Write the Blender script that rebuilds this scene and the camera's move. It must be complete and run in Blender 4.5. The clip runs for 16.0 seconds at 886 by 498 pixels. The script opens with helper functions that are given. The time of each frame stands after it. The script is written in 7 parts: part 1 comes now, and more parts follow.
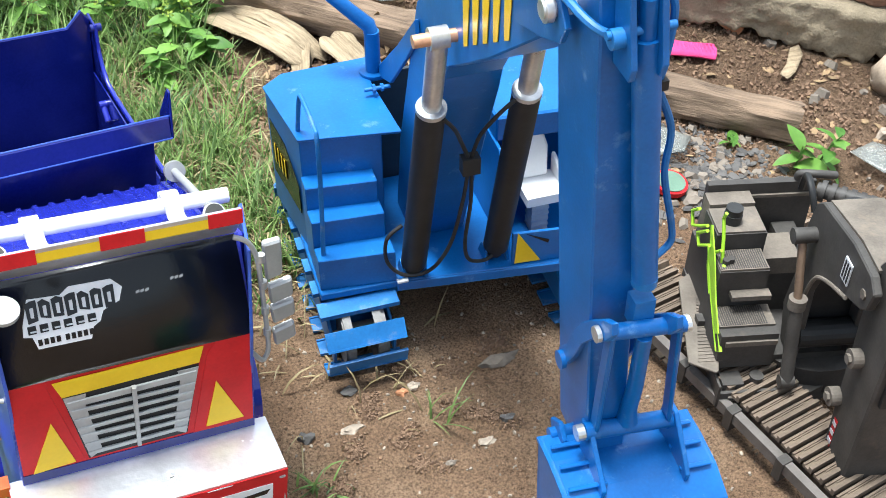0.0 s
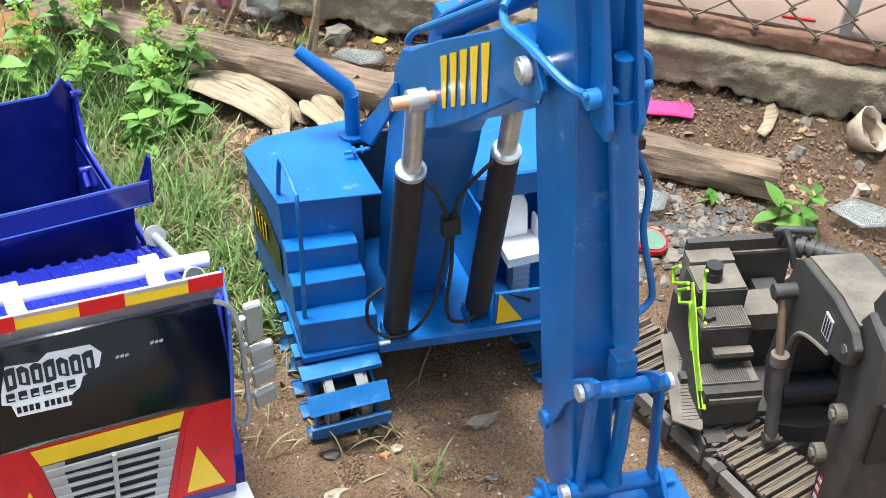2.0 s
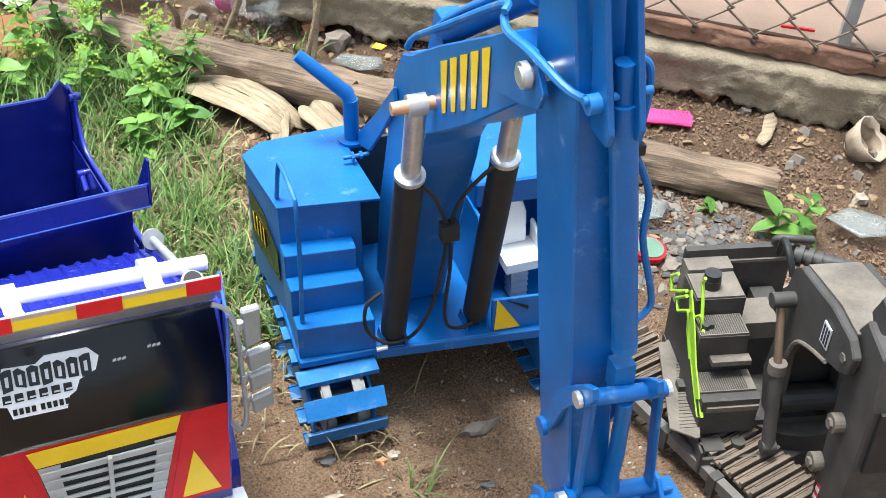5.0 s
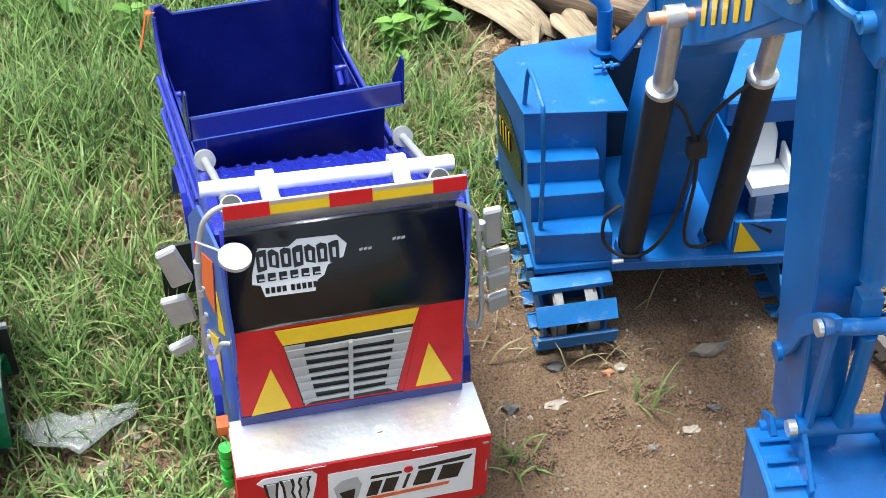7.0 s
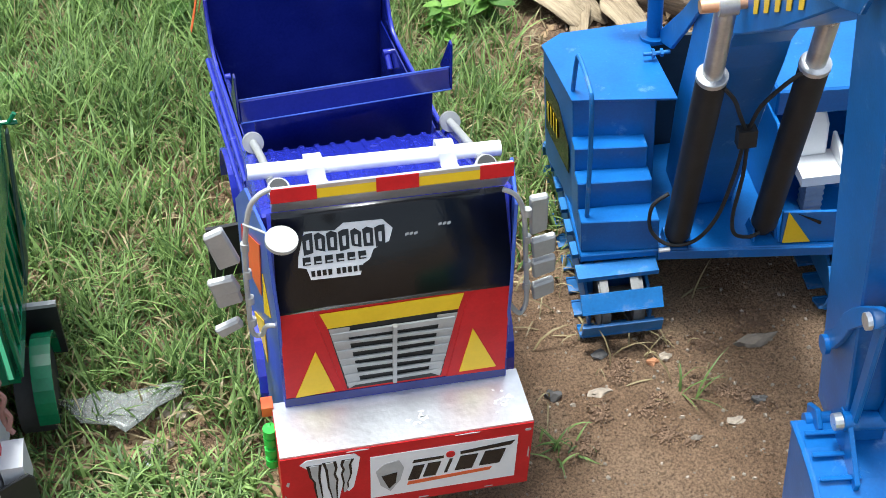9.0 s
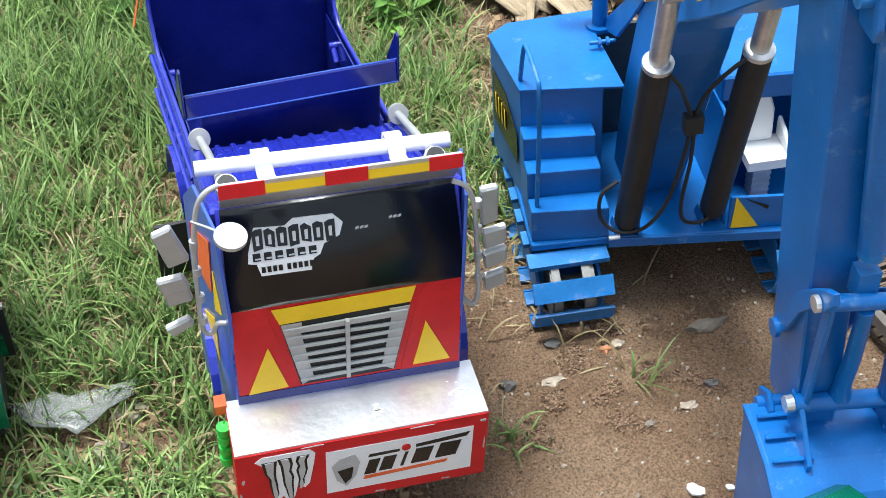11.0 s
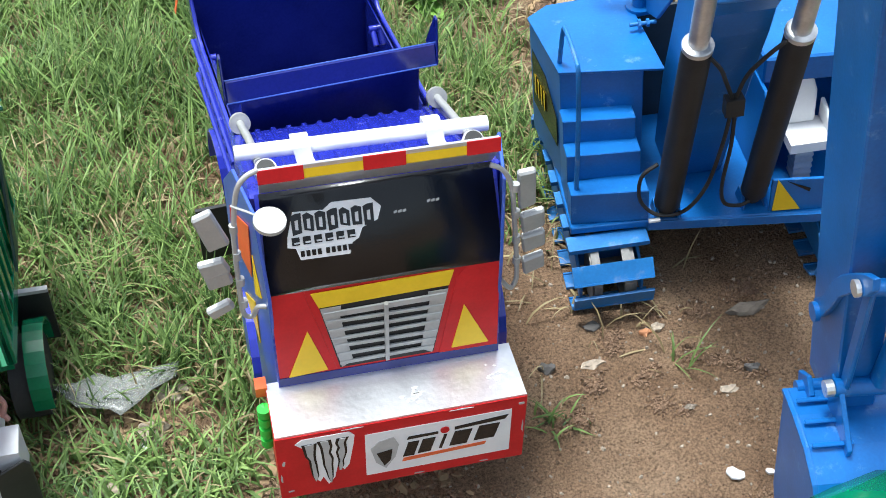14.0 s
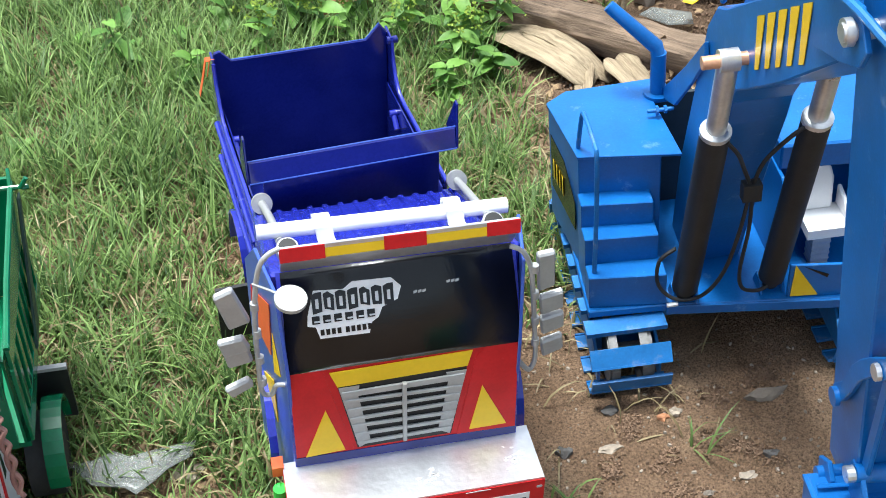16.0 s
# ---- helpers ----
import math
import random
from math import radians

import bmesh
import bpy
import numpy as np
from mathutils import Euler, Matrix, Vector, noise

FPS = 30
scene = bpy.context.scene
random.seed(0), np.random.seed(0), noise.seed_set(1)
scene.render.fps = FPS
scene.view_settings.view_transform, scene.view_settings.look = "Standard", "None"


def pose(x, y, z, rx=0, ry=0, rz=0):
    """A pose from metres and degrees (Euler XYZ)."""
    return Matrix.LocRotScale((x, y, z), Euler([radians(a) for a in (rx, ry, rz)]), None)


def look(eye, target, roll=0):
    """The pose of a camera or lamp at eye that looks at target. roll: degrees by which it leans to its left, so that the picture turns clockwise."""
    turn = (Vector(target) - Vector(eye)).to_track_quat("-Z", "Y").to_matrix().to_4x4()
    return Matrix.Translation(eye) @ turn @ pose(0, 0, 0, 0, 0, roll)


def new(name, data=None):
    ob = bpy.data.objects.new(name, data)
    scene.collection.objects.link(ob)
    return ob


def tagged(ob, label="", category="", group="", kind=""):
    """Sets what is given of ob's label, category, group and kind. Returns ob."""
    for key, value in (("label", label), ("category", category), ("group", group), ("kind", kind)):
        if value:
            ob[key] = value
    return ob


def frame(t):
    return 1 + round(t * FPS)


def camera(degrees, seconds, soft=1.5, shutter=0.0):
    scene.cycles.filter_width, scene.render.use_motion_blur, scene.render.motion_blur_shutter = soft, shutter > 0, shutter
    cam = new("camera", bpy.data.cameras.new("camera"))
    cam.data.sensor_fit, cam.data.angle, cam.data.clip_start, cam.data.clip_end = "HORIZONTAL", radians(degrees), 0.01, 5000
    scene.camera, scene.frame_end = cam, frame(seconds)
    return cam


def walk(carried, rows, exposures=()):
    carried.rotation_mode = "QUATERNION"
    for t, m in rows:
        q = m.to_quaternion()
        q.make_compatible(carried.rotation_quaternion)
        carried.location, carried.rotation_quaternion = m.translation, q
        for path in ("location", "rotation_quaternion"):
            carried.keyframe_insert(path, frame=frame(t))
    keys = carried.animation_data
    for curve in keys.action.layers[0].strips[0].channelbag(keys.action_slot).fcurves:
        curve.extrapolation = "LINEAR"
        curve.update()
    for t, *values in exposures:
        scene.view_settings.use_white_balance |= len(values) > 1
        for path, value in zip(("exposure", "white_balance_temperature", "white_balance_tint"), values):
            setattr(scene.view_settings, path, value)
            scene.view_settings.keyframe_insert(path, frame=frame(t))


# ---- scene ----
FOV = 39.23
cam = camera(FOV, 16.0, soft=0.55)


def aim(x, y, z, yaw, pitch, roll):
    """Pose of the hand-held camera from compass turn, dip and lean."""
    a, p, eye = radians(yaw), radians(pitch), (x, y, z)
    way = Vector((-math.sin(a) * math.cos(p), math.cos(a) * math.cos(p), math.sin(p)))
    return look(eye, Vector(eye) + way, roll)


PATH = [
    (0, -0.1703, -0.8706, 1.3473, -29.25, -40.65, 7.40),
    (0.5, -0.1684, -0.8721, 1.3451, -30.16, -38.51, 7.55),
    (1, -0.1691, -0.8747, 1.3475, -30.01, -37.87, 7.23),
    (1.5, -0.1677, -0.8695, 1.3468, -29.95, -38.03, 7.11),
    (2, -0.1682, -0.8720, 1.3478, -29.79, -37.77, 6.97),
    (2.5, -0.1686, -0.8750, 1.3485, -29.94, -37.59, 7.04),
    (3, -0.1668, -0.8732, 1.3484, -30.77, -37.40, 7.51),
    (3.2, -0.1674, -0.8735, 1.3480, -30.31, -37.49, 7.28),
    (5.3, -0.1710, -0.8712, 1.3433, -29.73, -37.31, 7.57),
    (5.5, -0.1744, -0.8792, 1.3518, -27.47, -37.03, 6.76),
    (6, -0.1773, -0.8754, 1.3436, -22.49, -38.57, 5.20),
    (6.5, -0.1812, -0.8758, 1.3442, -20.74, -40.03, 4.89),
    (7, -0.1849, -0.8780, 1.3432, -16.62, -42.36, 3.31),
    (7.5, -0.1870, -0.8838, 1.3525, -12.34, -43.03, 1.16),
    (8, -0.1873, -0.8809, 1.3487, -11.76, -43.04, 0.94),
    (8.5, -0.1846, -0.8772, 1.3455, -12.37, -43.15, 1.40),
    (9, -0.1857, -0.8765, 1.3443, -13.87, -43.19, 2.38),
    (9.2, -0.1801, -0.8742, 1.3454, -14.37, -43.24, 2.74),
    (11.3, -0.1847, -0.8737, 1.3401, -17.91, -43.54, 3.79),
    (11.5, -0.1846, -0.8697, 1.3380, -18.51, -43.82, 4.28),
    (12, -0.1838, -0.8678, 1.3363, -17.76, -45.64, 3.99),
    (12.5, -0.1846, -0.8655, 1.3301, -15.77, -47.57, 3.11),
    (13, -0.1849, -0.8694, 1.3511, -14.42, -43.50, 2.04),
    (13.5, -0.1785, -0.8418, 1.3288, -16.59, -45.50, 2.92),
    (14, -0.1784, -0.8753, 1.3475, -14.21, -44.43, 1.23),
    (14.5, -0.1857, -0.8779, 1.3399, -12.12, -44.56, 0.16),
    (15, -0.1857, -0.8801, 1.3387, -11.86, -43.91, 0.88),
    (15.5, -0.1897, -0.8838, 1.3444, -12.50, -42.52, 1.01),
    (16, -0.1865, -0.8850, 1.3473, -13.20, -40.42, 1.16),
]
walk(cam, [(row[0], aim(*row[1:])) for row in PATH], [(0.0, 1.33, 5950, 4), (5.5, 1.36, 5950, 4), (6.5, 1.30, 5950, 4), (8.0, 1.08, 5950, 4), (9.0, 1.08, 5950, 4), (11.5, 1.17, 5950, 4), (12.5, 1.20, 5950, 4), (14.5, 1.08, 5950, 4), (16.0, 1.14, 5950, 4)])

# ---- light ----
world = bpy.data.worlds.new("overcast_sky")
scene.world = world
world.use_nodes = True
wn = world.node_tree.nodes
wl = world.node_tree.links
sky = wn.new("ShaderNodeTexSky")
sky.sky_type = "NISHITA"
sky.sun_disc = False
sky.sun_elevation = radians(76)
sky.sun_rotation = radians(-55)
sky.dust_density = 4.0
sky.air_density = 1.0
soft_sky = wn.new("ShaderNodeHueSaturation")
soft_sky.inputs["Saturation"].default_value = 0.45
wl.new(sky.outputs[0], soft_sky.inputs["Color"])
wl.new(soft_sky.outputs[0], wn["Background"].inputs[0])
wn["Background"].inputs[1].default_value = 0.126
sun = new("sun", bpy.data.lights.new("sun", "SUN"))
sun.data.energy = 2.7
sun.data.angle = radians(15)
sun.data.color = (1.0, 0.97, 0.93)
sun.matrix_world = look((-0.5, 0.75, 4.0), (0.3, 0.2, 0))

# ---- materials ----
MATS = {}


def mat(name, col, rough=0.5, metal=0.0, var=0.18, scale=30.0, bump=0.15, dirt=None, dirt_amount=0.0, dirt_scale=9.0,
        spec=0.5, coat=0.0, detail_scale=260.0, island=0.0, random_tint=0.0, bump_dist=0.0015):
    """A painted, metal or natural surface: colour that varies at two scales, dust in patches, fine relief."""
    m = bpy.data.materials.new(name)
    m.use_nodes = True
    n, l = m.node_tree.nodes, m.node_tree.links
    p = n["Principled BSDF"]
    tc = n.new("ShaderNodeTexCoord")
    big = n.new("ShaderNodeTexNoise")
    big.inputs["Scale"].default_value = scale
    big.inputs["Detail"].default_value = 5
    fine = n.new("ShaderNodeTexNoise")
    fine.inputs["Scale"].default_value = detail_scale
    fine.inputs["Detail"].default_value = 3
    l.new(tc.outputs["Object"], big.inputs["Vector"])
    l.new(tc.outputs["Object"], fine.inputs["Vector"])
    add = n.new("ShaderNodeMath")
    add.operation = "MULTIPLY_ADD"
    add.inputs[1].default_value = 0.4
    l.new(fine.outputs["Fac"], add.inputs[0])
    l.new(big.outputs["Fac"], add.inputs[2])
    last = add.outputs[0]
    for use, node, out, amount in ((island, "ShaderNodeNewGeometry", "Random Per Island", island),
                                   (random_tint, "ShaderNodeObjectInfo", "Random", random_tint)):
        if use:
            g = n.new(node)
            a = n.new("ShaderNodeMath")
            a.operation = "MULTIPLY_ADD"
            a.inputs[1].default_value = amount
            l.new(g.outputs[out], a.inputs[0])
            l.new(last, a.inputs[2])
            last = a.outputs[0]
    ramp = n.new("ShaderNodeMapRange")
    ramp.inputs["From Min"].default_value = 0.42
    ramp.inputs["From Max"].default_value = 0.98 + island + random_tint
    l.new(last, ramp.inputs["Value"])
    mix = n.new("ShaderNodeMix")
    mix.data_type = "RGBA"
    mix.inputs[6].default_value = (*[c * (1 - var) for c in col], 1)
    mix.inputs[7].default_value = (*[min(1, c * (1 + var) + 0.02 * var) for c in col], 1)
    l.new(ramp.outputs[0], mix.inputs[0])
    colour = mix.outputs[2]
    rough_in = None
    if dirt:
        d = n.new("ShaderNodeTexNoise")
        d.inputs["Scale"].default_value = dirt_scale
        d.inputs["Detail"].default_value = 8
        d.inputs["Roughness"].default_value = 0.7
        l.new(tc.outputs["Object"], d.inputs["Vector"])
        r = n.new("ShaderNodeMapRange")
        r.inputs["From Min"].default_value = 0.66 - 0.3 * dirt_amount
        r.inputs["From Max"].default_value = 0.92 - 0.3 * dirt_amount
        r.inputs["To Max"].default_value = min(0.85, 0.4 + dirt_amount)
        l.new(d.outputs["Fac"], r.inputs["Value"])
        mx = n.new("ShaderNodeMix")
        mx.data_type = "RGBA"
        mx.inputs[7].default_value = (*dirt, 1)
        l.new(r.outputs[0], mx.inputs[0])
        l.new(colour, mx.inputs[6])
        colour = mx.outputs[2]
        rr = n.new("ShaderNodeMapRange")
        rr.inputs["To Min"].default_value = rough
        rr.inputs["To Max"].default_value = min(1.0, rough + 0.4)
        l.new(r.outputs[0], rr.inputs["Value"])
        rough_in = rr.outputs[0]
    else:
        rr = n.new("ShaderNodeMapRange")
        rr.inputs["To Min"].default_value = max(0.02, rough - 0.08)
        rr.inputs["To Max"].default_value = min(1, rough + 0.1)
        l.new(big.outputs["Fac"], rr.inputs["Value"])
        rough_in = rr.outputs[0]
    l.new(colour, p.inputs["Base Color"])
    l.new(rough_in, p.inputs["Roughness"])
    p.inputs["Metallic"].default_value = metal
    p.inputs["Specular IOR Level"].default_value = spec
    p.inputs["Coat Weight"].default_value = coat
    p.inputs["Coat Roughness"].default_value = 0.12
    if bump:
        b = n.new("ShaderNodeBump")
        b.inputs["Strength"].default_value = bump
        b.inputs["Distance"].default_value = bump_dist
        l.new(add.outputs[0], b.inputs["Height"])
        l.new(b.outputs[0], p.inputs["Normal"])
    MATS[name] = m
    return m


DUST = (0.33, 0.25, 0.17)
SCUFF = (0.34, 0.54, 0.76)
BLUE = mat("sky_blue_enamel", (0.007, 0.112, 0.375), rough=0.33, var=0.22, scale=14, bump=0.12, dirt=SCUFF, dirt_amount=0.22, dirt_scale=30)
BLUE_DUSTY = mat("dusty_blue_enamel", (0.012, 0.14, 0.40), rough=0.5, var=0.25, scale=18, bump=0.25, dirt=(0.36, 0.33, 0.28), dirt_amount=0.36, dirt_scale=20)
NAVY = mat("navy_gloss_enamel", (0.0042, 0.010, 0.155), rough=0.2, var=0.25, scale=12, bump=0.05, coat=0.5, dirt=(0.10, 0.11, 0.4), dirt_amount=0.02, dirt_scale=18)
NAVY_DECK = mat("violet_blue_enamel", (0.018, 0.026, 0.33), rough=0.26, var=0.2, scale=20, bump=0.12, coat=0.4, dirt=(0.28, 0.30, 0.70), dirt_amount=0.2, dirt_scale=34)
# near-black colour that stands in for the shade inside the boom recess
RECESS_SHADE = mat("recess_shade_dark", (0.012, 0.022, 0.030), rough=0.6, var=0.3, scale=30, bump=0.2)
BLACK = mat("matt_black_rubber", (0.012, 0.012, 0.012), rough=0.55, var=0.3, scale=30, bump=0.25, dirt=(0.07, 0.06, 0.05), dirt_amount=0.06, dirt_scale=24)
BLACK_GLOSS = mat("gloss_black_film", (0.003, 0.003, 0.004), rough=0.22, spec=0.42, var=0.3, scale=18, bump=0.35, coat=0.0, dirt=(0.05, 0.05, 0.055), dirt_amount=0.05, dirt_scale=14)
STEEL = mat("chromed_steel_rod", (0.66, 0.66, 0.65), rough=0.30, metal=0.75, var=0.2, scale=40, bump=0.1)
ALU = mat("brushed_aluminium_foil", (0.68, 0.68, 0.70), rough=0.34, metal=0.8, var=0.16, scale=18, bump=0.55, detail_scale=110, dirt=(0.75, 0.74, 0.74), dirt_amount=0.04, dirt_scale=30)
SILVER = mat("silver_paint", (0.40, 0.40, 0.39), rough=0.42, metal=0.35, var=0.12, scale=30, bump=0.15)
WHITE = mat("white_plastic", (0.60, 0.60, 0.61), rough=0.4, var=0.06, scale=20, bump=0.08, dirt=(0.45, 0.42, 0.38), dirt_amount=0.02)
RED = mat("red_tape", (0.52, 0.010, 0.014), spec=0.28, rough=0.4, var=0.16, scale=30, bump=0.15, dirt=(0.62, 0.30, 0.26), dirt_amount=0.08, dirt_scale=40)
WHITE_GLOSS = mat("white_gloss_pipe", (0.80, 0.80, 0.80), rough=0.3, var=0.05, scale=20, bump=0.08, dirt=(0.5, 0.5, 0.55), dirt_amount=0.02)
SIDE_BLUE = mat("streaky_blue_enamel", (0.035, 0.085, 0.42), rough=0.3, var=0.3, scale=14, bump=0.1, coat=0.3, dirt=(0.45, 0.5, 0.8), dirt_amount=0.2, dirt_scale=24)
YELLOW = mat("yellow_tape", (0.78, 0.52, 0.01), rough=0.35, var=0.08, scale=30, bump=0.12)
ORANGE = mat("orange_tape", (0.70, 0.12, 0.03), rough=0.4, var=0.12, scale=30, bump=0.1)
COPPER = mat("copper_pipe", (0.75, 0.42, 0.25), rough=0.4, metal=0.6, var=0.15, scale=40, bump=0.15)
LIME = mat("lime_green_plastic", (0.35, 0.62, 0.03), rough=0.4, var=0.15, scale=40, bump=0.1)
GREEN_SPRING = mat("bright_green_plastic", (0.05, 0.5, 0.05), rough=0.4, var=0.15, scale=40, bump=0.1)
GREEN = mat("emerald_gloss_enamel", (0.005, 0.14, 0.055), rough=0.27, var=0.2, scale=16, bump=0.1, coat=0.3, dirt=(0.2, 0.45, 0.33), dirt_amount=0.05, dirt_scale=18)
GREEN_DARK = mat("dark_green_rubber", (0.006, 0.03, 0.018), rough=0.5, var=0.2, scale=30, bump=0.1)
GREY_PL = mat("dusty_black_plastic", (0.042, 0.037, 0.032), rough=0.6, var=0.35, scale=24, bump=0.25, dirt=(0.185, 0.145, 0.105), dirt_amount=0.24, dirt_scale=14)
GREY_TOP = mat("dust_covered_grey_plastic", (0.13, 0.108, 0.085), rough=0.75, var=0.35, scale=24, bump=0.25, dirt=(0.27, 0.21, 0.155), dirt_amount=0.38, dirt_scale=18)
TRACK_MUD = mat("muddy_track_plastic", (0.13, 0.095, 0.066), rough=0.85, var=0.4, scale=40, bump=0.6, random_tint=0.3, dirt=(0.25, 0.18, 0.125), dirt_amount=0.35, dirt_scale=40)
RUBBER = mat("worn_rubber_tyre", (0.03, 0.03, 0.03), rough=0.75, var=0.3, scale=40, bump=0.4, dirt=(0.25, 0.22, 0.18), dirt_amount=0.25, dirt_scale=18)
TRACK_STEEL = mat("dull_dusty_track_steel", (0.19, 0.185, 0.175), rough=0.6, metal=0.3, var=0.35, scale=40, bump=0.3, dirt=(0.28, 0.22, 0.16), dirt_amount=0.25, dirt_scale=30)
TAPE_GREY = mat("grey_adhesive_tape", (0.42, 0.42, 0.41), rough=0.5, var=0.15, scale=40, bump=0.2)


# ---- mesh helpers ----
def part(name, bm, material, parent=None, label="", smooth=False, kind=""):
    """Links a bmesh as one mesh object under a thing or under a part."""
    bmesh.ops.recalc_face_normals(bm, faces=bm.faces)
    me = bpy.data.meshes.new(name)
    bm.to_mesh(me)
    bm.free()
    for mm in (material if isinstance(material, (list, tuple)) else (material,)):
        me.materials.append(mm)
    if smooth:
        for f in me.polygons:
            f.use_smooth = True
        me.set_sharp_from_angle(angle=radians(38))
    ob = new(name, me)
    if parent is not None:
        ob.parent = parent
    if label:
        ob["label"] = label
    if kind:
        ob["kind"] = kind
    return ob


def thing(name, m, label, category, group="", kind=""):
    ob = new(name)
    ob.empty_display_size = 0.05
    ob.matrix_world = m
    return tagged(ob, label, category, group, kind)


def B():
    return bmesh.new()


def bevel(bm, w, seg=1, limit=30):
    es = [e for e in bm.edges if len(e.link_faces) == 2 and e.calc_face_angle(0) > radians(limit)]
    if es:
        bmesh.ops.bevel(bm, geom=es, offset=w, segments=seg, affect="EDGES", clamp_overlap=True)
    return bm


def box(x0, x1, y0, y1, z0, z1, bev=0.0015, bm=None, m=None):
    one = B()
    vs = [one.verts.new((x, y, z)) for x in (x0, x1) for y in (y0, y1) for z in (z0, z1)]
    for a in ((0, 1, 3, 2), (4, 6, 7, 5), (0, 4, 5, 1), (2, 3, 7, 6), (0, 2, 6, 4), (1, 5, 7, 3)):
        one.faces.new([vs[i] for i in a])
    if bev:
        bevel(one, min(bev, 0.4 * min(abs(x1 - x0), abs(y1 - y0), abs(z1 - z0))))
    if m is not None:
        one.transform(m)
    return join(bm, one)


def join(bm, one):
    if bm is None:
        return one
    me = bpy.data.meshes.new("tmp")
    one.to_mesh(me)
    one.free()
    bm.from_mesh(me)
    bpy.data.meshes.remove(me)
    return bm


def prism(pts, vec, bev=0.001, bm=None):
    """A flat polygon of 3D points, pushed out along vec."""
    one = B()
    v = Vector(vec)
    a = [one.verts.new(p) for p in pts]
    b = [one.verts.new(Vector(p) + v) for p in pts]
    one.faces.new(a)
    one.faces.new(b[::-1])
    for i in range(len(a)):
        j = (i + 1) % len(a)
        one.faces.new((a[j], a[i], b[i], b[j]))
    bmesh.ops.recalc_face_normals(one, faces=one.faces)
    if bev:
        bevel(one, bev)
    return join(bm, one)


def tube(pts, r, seg=10, bm=None, caps=True, smooth_steps=0):
    """A round rod swept along points; r is one radius or one for each point."""
    pts = [Vector(p) for p in pts]
    if smooth_steps:
        out = []
        n = len(pts)
        for i in range(n - 1):
            p0, p1, p2, p3 = pts[max(i - 1, 0)], pts[i], pts[i + 1], pts[min(i + 2, n - 1)]
            for k in range(smooth_steps):
                t = k / smooth_steps
                out.append(0.5 * (2 * p1 + (p2 - p0) * t + (2 * p0 - 5 * p1 + 4 * p2 - p3) * t * t + (3 * p1 - p0 - 3 * p2 + p3) * t ** 3))
        pts = out + [pts[-1]]
    rs = list(r) if isinstance(r, (list, tuple)) else [r] * len(pts)
    if len(rs) != len(pts):
        rs = list(np.interp(np.linspace(0, len(rs) - 1, len(pts)), range(len(rs)), rs))
    one = B()
    up = None
    rings = []
    for i, p in enumerate(pts):
        d = (pts[min(i + 1, len(pts) - 1)] - pts[max(i - 1, 0)]).normalized()
        if up is None:
            up = d.orthogonal().normalized()
        up = (up - d * up.dot(d)).normalized()
        side = d.cross(up)
        rings.append([one.verts.new(p + (up * math.cos(a) + side * math.sin(a)) * rs[i]) for a in [2 * math.pi * k / seg for k in range(seg)]])
    for a, b in zip(rings, rings[1:]):
        for k in range(seg):
            one.faces.new((a[k], a[(k + 1) % seg], b[(k + 1) % seg], b[k]))
    if caps:
        one.faces.new(rings[0][::-1])
        one.faces.new(rings[-1])
    return join(bm, one)


def cyl(p0, p1, r0, r1=None, seg=18, bm=None, bev=0.0):
    one = tube([p0, p1], [r0, r0 if r1 is None else r1], seg)
    if bev:
        bevel(one, bev, limit=50)
    return join(bm, one)


def ribbon(pts, width_vec, thick, bm=None):
    """A bent strip along points, width_vec across, with thickness."""
    one = B()
    w = Vector(width_vec)
    pts = [Vector(p) for p in pts]
    rings = []
    for i, p in enumerate(pts):
        d = (pts[min(i + 1, len(pts) - 1)] - pts[max(i - 1, 0)]).normalized()
        nrm = d.cross(w).normalized() * thick
        rings.append([one.verts.new(q) for q in (p, p + w, p + w + nrm, p + nrm)])
    for a, b in zip(rings, rings[1:]):
        for k in range(4):
            one.faces.new((a[k], a[(k + 1) % 4], b[(k + 1) % 4], b[k]))
    one.faces.new(rings[0][::-1])
    one.faces.new(rings[-1])
    return join(bm, one)


def ground_z(x, y):
    """Height of the earth: trodden flat round the truck, rising towards the wall and the second digger."""
    z = 0.105 * min(max(x - 0.34, 0.0), 0.62)
    far = max(0.0, (x * 0.545 + y * 0.838) - 1.25)
    z += 0.12 * min(far, 0.6) * min(1.0, max(0.0, x - 0.2) / 0.6)
    return z


